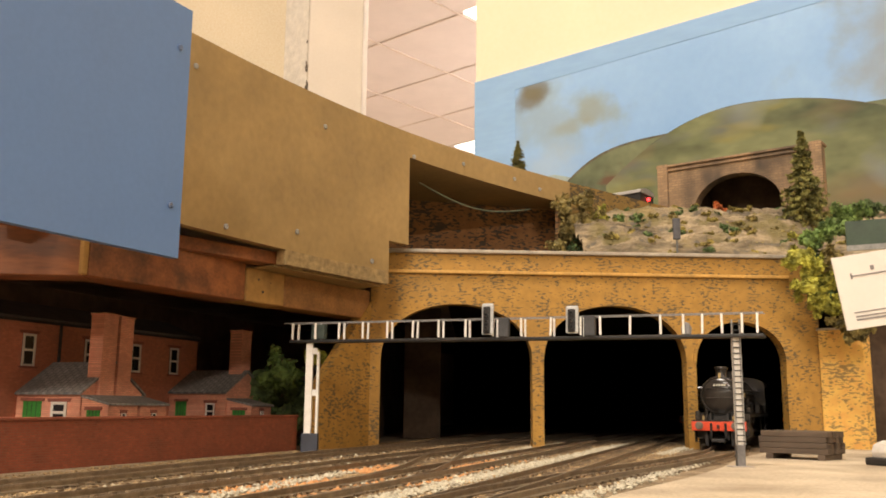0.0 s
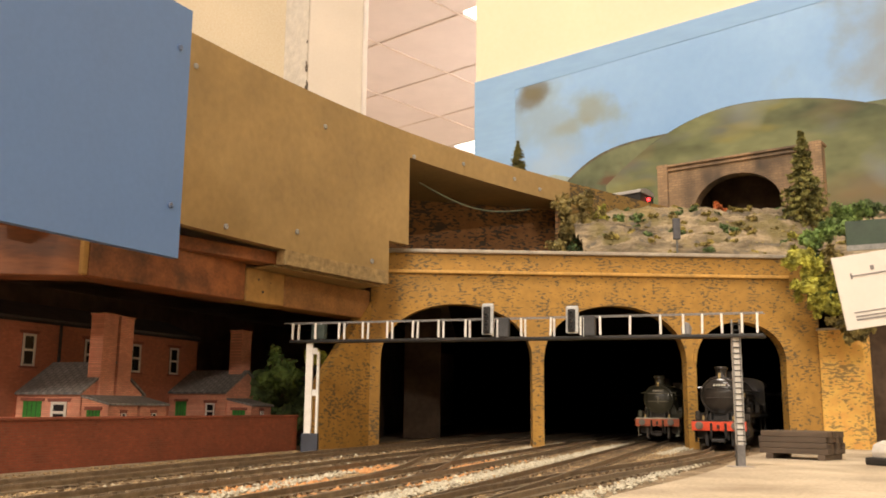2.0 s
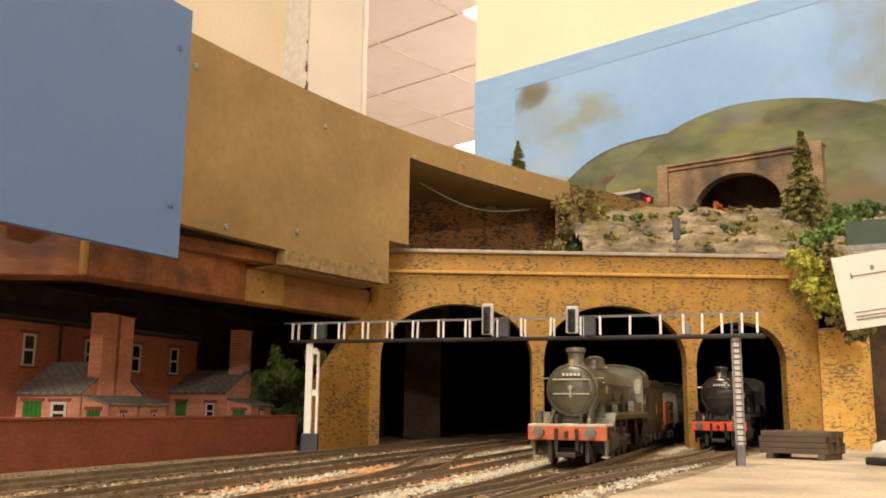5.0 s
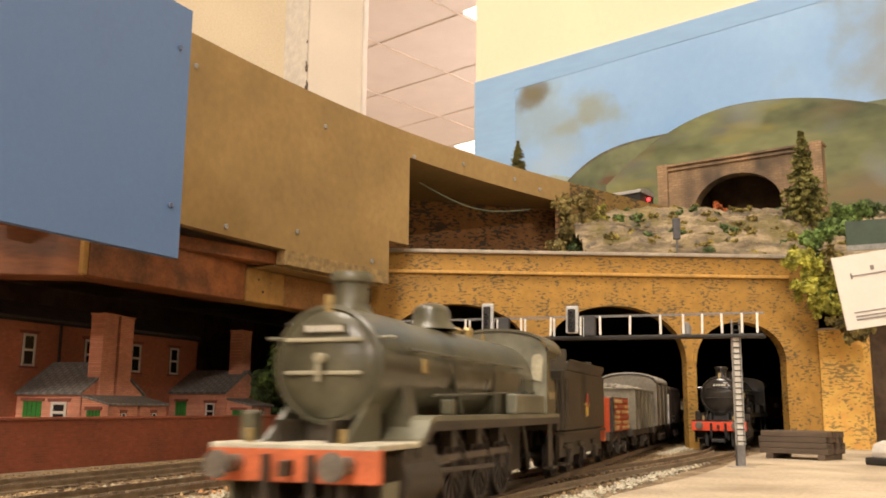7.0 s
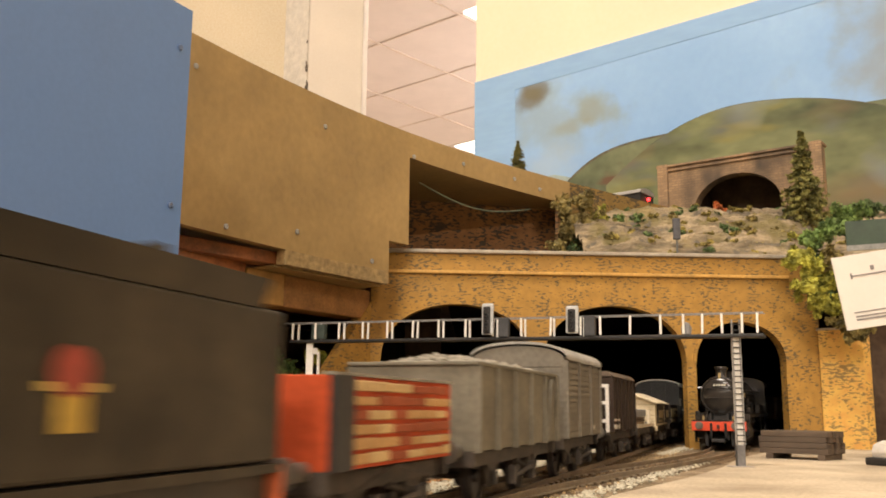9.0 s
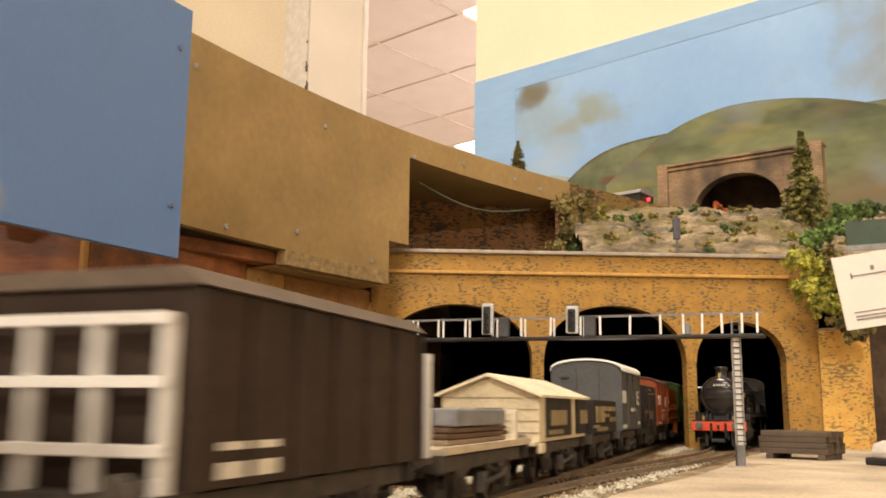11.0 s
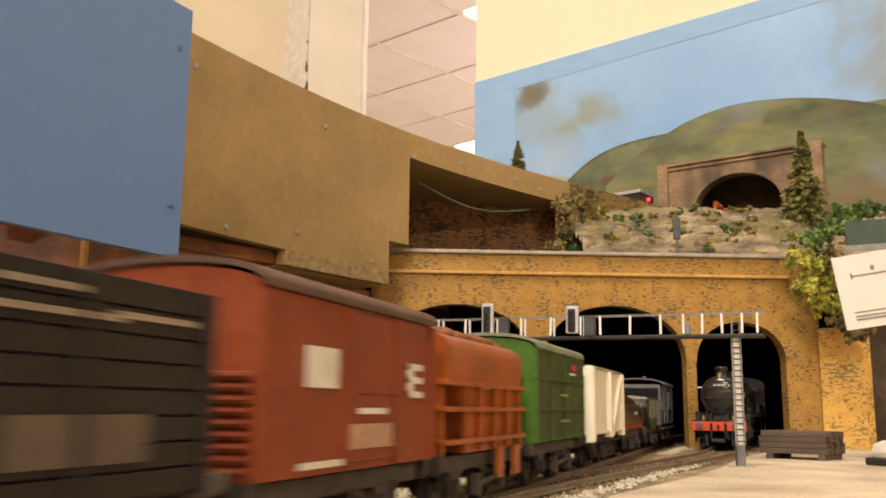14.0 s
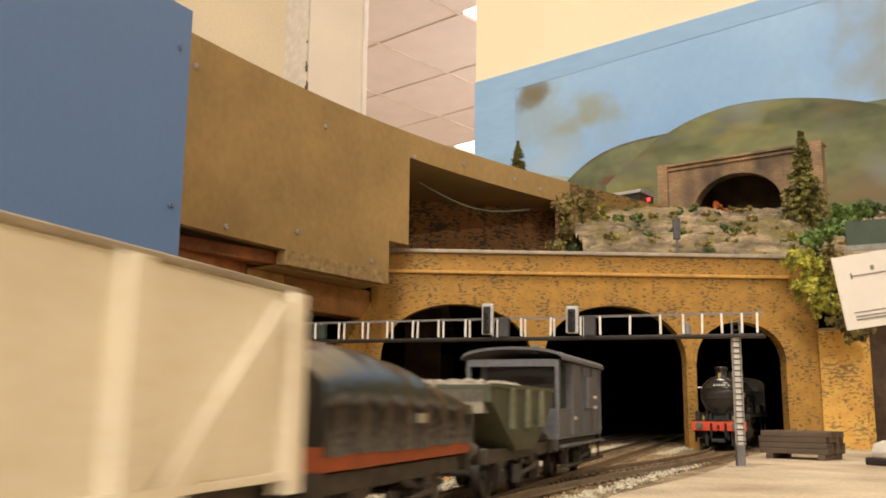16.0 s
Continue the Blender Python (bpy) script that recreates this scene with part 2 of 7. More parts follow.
# ---- the room ----
def room():
    floor = part("floor", box(B(), -4, 5, -10, 8, -1.05, -1.0), M_FLOOR)
    tagged(floor, "pale vinyl floor of the club room", "floor", kind="structure")
    for nm, b in (("wall_south", (-4, 5, -10.1, -10, -1, CEIL)), ("wall_north", (-4, 5, 8, 8.1, -1, CEIL)), ("wall_west", (-4.1, -4, -10, 8, -1, CEIL)), ("wall_east", (5, 5.1, -10, 8, -1, CEIL))):
        tagged(part(nm, box(B(), *b), M_DADO), "cream painted wall closing the club room", "wall", kind="structure")
    # suspended ceiling: 600 mm tiles turned 45 degrees to the view
    ua, va = Vector((0.66, 0.751)), Vector((0.751, -0.66))
    o = Vector((-0.372, 4.85))
    c = part("ceiling", box(B(), -4, 5, -10, 8, CEIL, CEIL + 0.05), M_CEIL)
    tagged(c, "suspended ceiling of pale pink tiles", "ceiling", kind="structure")
    bm = B()
    for i in range(-12, 13):
        for d, e in ((ua, va), (va, ua)):
            p = o + e * 0.6 * i
            a, b = p - d * 7, p + d * 7
            s = e * 0.0055
            q = [(a + s), (b + s), (b - s), (a - s)]
            for z in (CEIL - 0.006,):
                prism(bm, [(v.x, v.y) for v in q], "z", z - 0.002 * (d is ua), z + 0.004)
    tagged(part("ceiling_grid", bm, M_CEILGRID), "thin grey-brown bars between ceiling tiles", "ceiling grid", kind="structure")
    # only the first two are in view; the rest are added over unseen lamps
    for p in (Vector((0.087, 6.876)), Vector((0.0957, 4.42)), Vector((-0.82, -0.33)), Vector((-1.02, -2.43)), Vector((-2.72, -6.03)), Vector((1.28, -5.23))):
        q = [p, p + ua * 0.59, p + ua * 0.59 + va * 0.59, p + va * 0.59]
        lp = part("ceiling_light", prism(B(), [(v.x, v.y) for v in q], "z", CEIL - 0.012, CEIL + 0.002), M_PANEL)
        tagged(lp, "glowing square tube light panel in ceiling", "ceiling light", group="ceiling light panels")
    # plastered pier with a chipped arris, and the wall beside it
    pier = part("pillar", box(B(), -0.322, -0.192, 2.0, 2.12, -1, CEIL, 0.004), M_WHITEWALL)
    tagged(pier, "off-white plastered pier with a chipped edge", "pillar", kind="structure")
    bm = B()
    prism(bm, [(-0.388, 2.06), (-0.322, 2.0), (-0.322, 2.28), (-0.388, 2.3)], "z", -1, CEIL)
    tagged(part("pillar_return", bm, mat("chipped_plaster", (0.76, 0.71, 0.62), 0.9, 0.10, 60, 0.6, bump_dist=0.003)), "rough chipped plaster return of the pier", "wall", kind="structure")
    bm = B()
    rnd = random.Random(4)
    for z, rr in ((0.800, 0.0022), (0.806, 0.0030), (0.818, 0.0018), (0.765, 0.0030), (0.752, 0.0040), (0.742, 0.0045), (0.87, 0.0015)):
        lump(bm, (-0.3225 + rnd.uniform(-0.002, 0.001), 1.9995, z), rr, 0.7, 2, 2.6, rnd)
    tagged(part("plaster_crack", bm, mat("exposed_old_plaster", (0.16, 0.13, 0.10), 0.9, 0.4, 200)), "dark chips along the broken plaster edge", "wall damage", kind="structure")
    w = part("wall_left", box(B(), -4, -0.388, 2.25, 2.35, -1, CEIL), mat("cream_wall_left", (0.76, 0.66, 0.48), 0.85, 0.05, 5, 0.05, fine=40))
    tagged(w, "cream plaster wall behind the layout", "wall", kind="structure")


# ---- base of the layout ----
GROUND = -0.003
TRACK_DIR = Vector((0.332, 0.9433, 0))
TRACK_LEFT = Vector((-0.9433, 0.332, 0))
TRACK_0 = Vector((-0.008, 0.219, 0))


def on_line(s, off=0.0, z=0.0):
    return TRACK_0 + TRACK_DIR * s + TRACK_LEFT * off + Vector((0, 0, z))


def base():
    t = part("ground", box(B(), -1.6, 2.6, -1.9, 2.3, -0.04, GROUND), M_GROUND)
    tagged(t, "brown ballasted baseboard of the model railway", "baseboard", kind="structure")
    # pale board along the line, its edge following the ballast
    bm = B()
    pts = [on_line(-0.9, -0.034), on_line(-0.1, -0.032), on_line(0.08, -0.036), Vector((0.095, 0.355, 0)), Vector((0.128, 0.42, 0)), Vector((0.162, 0.50, 0)), Vector((0.200, 0.57, 0)), Vector((0.235, 0.625, 0)), Vector((0.5, 0.625, 0)), Vector((0.9, -0.9, 0))]
    prism(bm, [(p.x, p.y) for p in pts], "z", GROUND - 0.002, GROUND + 0.0012)
    tagged(part("pavement", bm, M_BOARD), "sandy painted board surface beside the track", "board", kind="structure")
    for x in (-1.5, 2.5):
        for y in (-1.8, 2.2):
            tagged(part("table_leg", box(B(), x - 0.035, x + 0.035, y - 0.035, y + 0.035, -1.0, -0.04, 0.004), M_TIMBER_PALE), "square timber leg under the baseboard", "leg", group="baseboard legs")


room()
base()


# ---- triple-arched tunnel front ----
PORTAL = Matrix.Translation((0.0, 0.625, 0)) @ Matrix.Rotation(math.atan(0.05), 4, "Z")


def arch_pts(xl, xr, spring, top, n=18):
    """A hole in the front: straight jambs, then a semi-ellipse."""
    c, h = (xl + xr) / 2, (xr - xl) / 2
    return [(c + h * math.cos(math.pi * i / n), spring + (top - spring) * math.sin(math.pi * i / n) ** 0.9) for i in range(n + 1)]


def arched_wall(bm, x0, x1, z0, z1, arches, d0, d1, m=None):
    """A wall in x, z with arched openings down to its foot, built as strips so that the holes go through."""
    cols = []
    x = x0
    for xl, xr, spring, crown in arches:
        cols.append([(x, z0), (xl, z0), (xl, z1), (x, z1)])
        a = arch_pts(xl, xr, spring, crown)[::-1]
        for p, q in zip(a, a[1:]):
            cols.append([p, q, (q[0], z1), (p[0], z1)])
        x = xr
    cols.append([(x, z0), (x1, z0), (x1, z1), (x, z1)])
    for c in cols:
        if abs(c[1][0] - c[0][0]) > 1e-6:
            prism(bm, c, "y", d0, d1, m)
    return weld(bm)


ARCHES = [(-0.0425, 0.0628, 0.056, 0.0953), (0.0708, 0.1715, 0.056, 0.0958), (0.1785, 0.2430, 0.056, 0.0855)]


def portal():
    p = thing("tunnel_front", "ochre brick-paper tunnel front with three arches over the tracks", "tunnel", PORTAL)
    part("wall", arched_wall(B(), -0.0500, 0.268, -0.004, 0.131, ARCHES, 0.0, 0.010), M_PORTAL, p)
    part("coping", box(B(), -0.0385, 0.2475, -0.0028, 0.013, 0.1312, 0.1338, 0.0006), M_COPING, p, "grey card coping strip")
    part("string_course", box(B(), -0.0385, 0.2475, -0.0026, 0.0, 0.1165, 0.1188, 0.0005), M_PORTAL_EDGE, p, "projecting ochre ledge")
    # card arch rings, a touch proud
    for xl, xr, spring, crown in ARCHES:
        a = arch_pts(xl, xr, spring, crown)
        b = arch_pts(xl - 0.0022, xr + 0.0022, spring, crown + 0.0018)
        bm = B()
        for i in range(len(a) - 1):
            prism(bm, [a[i], a[i + 1], b[i + 1], b[i]], "y", -0.0009, 0.0003)
        part("arch_ring", weld(bm), M_PORTAL, p)
    # sloping wing at one side, square wing at the other
    w = thing("wing_wall", "ochre brick-paper wing wall sloping down beside tunnel", "wall")
    bm = B()
    a, b = Vector((-0.0495, 0.6225)), Vector((-0.079, 0.572))
    n = Vector((-0.86, 0.50)) * 0.008
    lo = [(a.x, a.y, -0.004), (b.x, b.y, -0.004), (b.x, b.y, 0.034), (a.x, a.y, 0.0960)]
    f = [bm.verts.new(v) for v in lo]
    g = [bm.verts.new((v[0] + n.x, v[1] + n.y, v[2])) for v in lo]
    bm.faces.new(f), bm.faces.new(g[::-1])
    for i in range(4):
        bm.faces.new((f[i], f[(i + 1) % 4], g[(i + 1) % 4], g[i]))
    part("panel", bm, M_PORTAL, w)
    r = thing("wing_pier", "ochre brick-paper pier at the tunnel side, coloured brighter as lit", "wall")
    bm = B()
    q = [(0.2665, 0.637), (0.2895, 0.6205), (0.2965, 0.6245), (0.2965, 0.66), (0.268, 0.66)]
    prism(bm, q, "z", -0.004, 0.0800)
    part("panel", bm, M_PORTAL_LIT, r)
    part("cap", prism(B(), [(0.2655, 0.636), (0.2895, 0.6190), (0.298, 0.6240), (0.298, 0.66), (0.267, 0.66)], "z", 0.0800, 0.0815), M_COPING, r, "grey card cap")


def tunnel_inside():
    """Closed box behind the arches, the upper board's underside above it; its shade is put into dark colours."""
    bm = B()
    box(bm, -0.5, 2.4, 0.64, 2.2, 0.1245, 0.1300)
    t = part("tunnel_roof", bm, M_SHADE)
    tagged(t, "upper baseboard underside over the tunnel, coloured dark for shade", "baseboard", kind="structure")
    tagged(part("tunnel_back", box(B(), -0.5, 2.4, 2.2, 2.22, GROUND, 0.13), M_SHADE_BACK), "added board closing the tunnel, near-black for shade", "wall", kind="structure")
    tagged(part("tunnel_side", box(B(), 2.38, 2.4, 0.64, 2.2, GROUND, 0.1245), M_SHADE), "added board closing the tunnel side, dark for shade", "wall", kind="structure")
    tagged(part("tunnel_side_left", prism(B(), [(-0.055, 0.638), (-0.049, 0.638), (-0.056, 0.90), (0.05, 2.2), (0.04, 2.2), (-0.066, 0.90)], "z", GROUND, 0.1245), M_SHADE), "inner wall of the tunnel, coloured dark for shade", "wall", kind="structure")
    tagged(part("tunnel_side_right", box(B(), 0.31, 2.4, 0.655, 0.66, GROUND, 0.1245), M_SHADE), "added board beside the tunnel front, dark for shade", "wall", kind="structure")
    # dark material instead of timber brown, for the shade it stands in
    post = part("support_post", box(B(), -0.0335, -0.001, 0.80, 0.83, GROUND, 0.1245, 0.001), M_SHADE)
    tagged(post, "timber post inside the tunnel, coloured dark for its shade", "post")


# ---- curved hardboard fascia of the upper level ----
def fascia_xy(k):
    """The plan of the fascia, k from 0 (near end) to 1 (far end)."""
    a, b, c, d = Vector((-0.160, 0.385)), Vector((-0.085, 0.535)), Vector((-0.035, 0.62)), Vector((0.108, 0.748))
    u = 1 - k
    return a * u ** 3 + b * 3 * u * u * k + c * 3 * u * k * k + d * k ** 3


def fascia_strip(bm, k0, k1, z0, z1, d0, d1, n=20):
    rings = []
    for i in range(n + 1):
        k = k0 + (k1 - k0) * i / n
        p, e = fascia_xy(k), fascia_xy(min(k + 0.01, 1.01)) - fascia_xy(k - 0.01)
        m = Vector((-e.y, e.x)).normalized()
        a, b = p + m * d0, p + m * d1
        za, zb = (z0(k) if callable(z0) else z0), (z1(k) if callable(z1) else z1)
        rings.append([bm.verts.new(v) for v in ((a.x, a.y, za), (b.x, b.y, za), (b.x, b.y, zb), (a.x, a.y, zb))])
    for r, s in zip(rings, rings[1:]):
        for i in range(4):
            bm.faces.new((r[i], s[i], s[(i + 1) % 4], r[(i + 1) % 4]))
    bm.faces.new(rings[0][::-1]), bm.faces.new(rings[-1])
    return bm


FK = 0.610   # where the opening begins
FN = 0.562   # where the board is notched over the tunnel front


def screw(parent, p, n, r=0.0016):
    bm = B()
    lathe(bm, [(0, r), (0.0005, r), (0.0008, r * 0.7), (0.0004, r * 0.3), (0.0004, 0)], p, n, 12)
    part("screw", bm, M_SCREW_BLUE if parent.name.startswith("blue") else M_SCREW, parent, "small steel screw head", 40)


M_SCREW_BLUE = mat("painted_over_screw", (0.16, 0.22, 0.36), 0.45, 0.2, 400, metal=0.3)
M_SCREW = mat("zinc_screw", (0.45, 0.46, 0.47), 0.35, 0.2, 400, metal=0.8)


M_TIMBER_MID = mat("brown_sawn_timber", (0.30, 0.145, 0.045), 0.65, 0.3, 14, 0.2, stretch=(1, 6, 6), fine=8)


def upper_level():
    f = thing("curved_fascia", "curved tan hardboard fascia with screws and an opening", "fascia board")
    # the stretch below k = 0 is unseen, added to shade the first bearer
    part("panel", fascia_strip(B(), -0.25, FN, 0.1135, 0.215, 0.0, 0.006, 28), M_MDF, f)
    part("panel", fascia_strip(B(), FN, FK, 0.1345, 0.215, 0.0, 0.006, 4), M_MDF, f)
    part("upper_band", fascia_strip(B(), FK, 1.0, lambda k: 0.197 - 0.004 * (k - FK), 0.215, 0.0, 0.006), M_MDF, f)
    ragged = lambda k: 0.1048 + 0.0006 * noise.noise(Vector((k * 90, 0.3, 0.1)))
    part("torn_edge", fascia_strip(B(), 0.322, FN - 0.001, ragged, 0.1134, -0.0004, 0.0065, 90), M_MDF_RAW, f, "rough torn hardboard edge")
    for k, z in ((0.14, 0.198), (0.40, 0.1965), (0.62, 0.1985), (0.745, 0.205), (0.87, 0.205), (0.205, 0.1180), (0.345, 0.1255), (0.52, 0.1180), (0.93, 0.202)):
        p, e = fascia_xy(k), fascia_xy(k + 0.01) - fascia_xy(k - 0.01)
        n = Vector((e.y, -e.x, 0)).normalized()
        screw(f, Vector((p.x, p.y, z)) + n * 0.0001, n)
    # deck of the upper level
    bm = B()
    pts = [fascia_xy(i / 12) for i in range(13)]
    out = []
    for i, p in enumerate(pts):
        e = fascia_xy(i / 12 + 0.01) - fascia_xy(i / 12 - 0.01)
        out.append(p + Vector((-e.y, e.x)).normalized() * 0.0065)
    poly = [(p.x, p.y) for p in out] + [(0.02, 1.23), (-1.2, 1.23), (-1.2, 0.385)]
    prism(bm, poly, "z", 0.1970, 0.2035)
    tagged(part("upper_deck", bm, M_MDF), "upper baseboard deck behind the curved fascia", "baseboard", kind="structure")
    # timbers under the deck, along the fascia
    fr = thing("deck_frame", "red-brown timber framing under the upper baseboard", "timber frame")
    def beam(name, p, q, z0, z1, deep, material, label=""):
        """A straight squared timber whose front face runs from p to q."""
        e = (Vector(q) - Vector(p)).normalized()
        m = Vector((-e.y, e.x)) * deep
        bm = B()
        prism(bm, [p, q, (q[0] + m.x, q[1] + m.y), (p[0] + m.x, p[1] + m.y)], "z", z0, z1)
        bmesh.ops.bevel(bm, geom=list(bm.edges), offset=0.0006, segments=1, affect="EDGES")
        return part(name, bm, material, fr, label)
    beam("bearer", (-0.330, 0.405), (-0.1690, 0.4185), 0.0833, 0.1110, 0.018, M_TIMBER)
    beam("bearer", (-0.1675, 0.4190), (-0.1145, 0.5170), 0.0836, 0.1110, 0.018, M_TIMBER)
    beam("joint_fillet", (-0.1693, 0.4165), (-0.1672, 0.4190), 0.0840, 0.1095, 0.004, M_TIMBER_PALE, "pale filler strip between two timbers")
    beam("rail", (-0.2020, 0.3900), (-0.0950, 0.5235), 0.1055, 0.1132, 0.012, M_TIMBER, "upper timber rail under the board")
    block = beam("bearer_end", (-0.1140, 0.5180), (-0.0968, 0.5461), 0.0838, 0.1036, 0.016, M_TIMBER_PALE, "pale sawn timber block with nail holes")
    beam("bearer", (-0.0967, 0.5463), (-0.0505, 0.6220), 0.0836, 0.1034, 0.016, M_TIMBER_MID)
    part("soffit", fascia_strip(B(), 0.318, FN - 0.002, 0.1036, 0.1046, 0.0067, 0.034, 16), M_MDF, fr, "brown board underside behind the torn edge")
    for k, z, r in ((0.30, 0.0975, 0.0007), (0.42, 0.0905, 0.0009), (0.62, 0.0965, 0.0004)):
        p = Vector((-0.1140, 0.5180)).lerp(Vector((-0.0968, 0.5461)), k)
        part("nail_hole", lathe(B(), [(-0.0002, r), (0.0002, r), (0.0002, 0)], (p.x, p.y, z), (0.853, -0.522, 0), 8), M_BLACK, block)
    bm = B()
    poly = [(-0.1, 0.62), (-0.20, 0.40), (-1.2, 0.40), (-1.2, 1.23), (0.02, 1.23), (0.0, 0.66)]
    prism(bm, poly, "z", 0.1112, 0.1132)
    tagged(part("lower_deck_underside", bm, M_DECKUNDER), "dark underside of the upper baseboard above the houses", "baseboard", kind="structure")
    # recess behind the opening
    rc = thing("fascia_recess", "dark brick-papered recess under the upper deck", "recess")
    bm = B()
    prism(bm, [(-0.05, 0.735), (0.10, 0.775), (0.10, 0.780), (-0.05, 0.742)], "z", 0.1300, 0.1965)
    part("back_panel", bm, M_DARKPAPER, rc)
    part("end_panel", prism(B(), [(0.094, 0.738), (0.098, 0.7375), (0.104, 0.775), (0.100, 0.776)], "z", 0.1300, 0.1965), M_DARKPAPER, rc)
    part("base_panel", box(B(), -0.045, 0.098, 0.64, 0.775, 0.1305, 0.1315), M_SHADE, rc)
    bm = B()
    for i in range(14):
        a, b = i / 14, (i + 1) / 14
        pa, pb = (Vector((-0.018 + 0.09 * k, 0.66 + 0.07 * k, 0.191 - 0.010 * math.sin(k * math.pi) - 0.004 * k)) for k in (a, b))
        rod(bm, pa, pb, 0.0006, n=6)
    tagged(part("cable", bm, mat("green_wire", (0.20, 0.24, 0.17), 0.5)), "thin green wire sagging under the upper deck", "cable")
    # blue board screwed on in front
    bb = thing("blue_board", "flat blue painted board screwed over the fascia", "board")
    bm = B()
    a, b = Vector((-0.1150, 0.3850)), Vector((-0.1750, 0.2650))
    n = Vector((-0.894, 0.447)) * 0.004
    prism(bm, [(a.x, a.y), (b.x, b.y), (b.x + n.x, b.y + n.y), (a.x + n.x, a.y + n.y)], "z", 0.0868, 0.2010)
    part("panel", bm, M_BLUE, bb)
    nn = Vector((0.894, -0.447, 0))
    for k, z in ((0.05, 0.181), (0.05, 0.109)):
        p = a.lerp(b, k)
        screw(bb, Vector((p.x, p.y, z)) + nn * 0.0001, nn, 0.0014)
    part("batten", prism(B(), [(a.x + n.x, a.y + n.y), (b.x + n.x, b.y + n.y), (b.x + n.x * 5, b.y + n.y * 5), (a.x + n.x * 5, a.y + n.y * 5)], "z", 0.150, 0.190), M_TIMBER, bb)


# ---- painted backdrop ----
BD_A, BD_B = Vector((0.0434, 1.2294)), Vector((0.640, 0.8265))


def backdrop():
    d = (BD_B - BD_A).normalized()
    n = Vector((d.y, -d.x))        # towards the viewer
    ang = math.atan2(d.y, d.x)
    m = Matrix.Translation((BD_A.x, BD_A.y, 0)) @ Matrix.Rotation(ang, 4, "Z")
    wall = part("wall_backdrop", box(B(), 0, 2.2, 0.004, 0.12, 0.1305, CEIL), M_CREAM)
    wall.matrix_world = m
    tagged(wall, "cream yellow wall above the painted scene", "wall", kind="structure")
    sky = thing("painted_backdrop", "hand-painted backdrop of blue sky and green hills", "backdrop", m)
    top, line = (lambda x: 0.4838 + 0.0573 * x), (lambda x: 0.4557 + 0.0673 * x)
    part("sky_panel", prism(B(), [(0.0, 0.13), (0.9, 0.13), (0.9, top(0.9)), (0.0, top(0.0))], "y", 0.0, 0.0035), M_SKYPAINT, sky)
    bm = B()
    pts = [0.0665 + 0.83 * i / 40 for i in range(41)]
    for a, b in zip(pts, pts[1:]):
        w0, w1 = (0.0008 * noise.noise(Vector((x * 40, 2.0, 0))) for x in (a, b))
        prism(bm, [(a, line(a)), (b, line(b)), (b, top(b) - 0.0008 + w1), (a, top(a) - 0.0008 + w0)], "y", -0.0004, -0.0001)
    part("edge_strip", weld(bm), M_SKYSTRIP, sky, "pale blue paper strip")
    part("end_strip", prism(B(), [(0.001, 0.14), (0.0665, 0.14), (0.0665, top(0.0665) - 0.0012), (0.001, top(0.0) - 0.0008)], "y", -0.0004, -0.0001), M_SKYSTRIP, sky, "pale blue paper strip")
    hill(sky, "far_hill", lambda x: 0.318 + 0.012 * math.exp(-((x - 0.12) / 0.03) ** 2), 0.085, 0.9, -0.0010, M_HILL_FAR)
    hill(sky, "hill_outline", lambda x: 0.2865 + 0.0745 * (1 - math.exp(-(max(0.0, x - 0.1035) / 0.061) ** 1.5)), 0.104, 0.34, -0.0015, M_HILL_EDGE)
    hill(sky, "hill_outline", lambda x: 0.3818 - (2.5 if x < 0.375 else 1.33) * (x - 0.375) ** 2, 0.26, 0.75, -0.0025, M_HILL_EDGE)
    hill(sky, "middle_hill", lambda x: 0.285 + 0.0735 * (1 - math.exp(-(max(0.0, x - 0.105) / 0.062) ** 1.5)), 0.105, 0.9, -0.0020, M_HILL_MID)
    hill(sky, "near_hill", lambda x: 0.381 - (2.5 if x < 0.375 else 1.35) * (x - 0.375) ** 2, 0.20, 0.75, -0.0030, M_HILL)


def hill(parent, name, fz, x0, x1, y, material):
    bm = B()
    n = 60
    top = [(x0 + (x1 - x0) * i / n, fz(x0 + (x1 - x0) * i / n)) for i in range(n + 1)]
    for p, q in zip(top, top[1:]):
        prism(bm, [(p[0], 0.14), (q[0], 0.14), q, p], "y", y, y + 0.0009)
    part(name, weld(bm), material, parent)


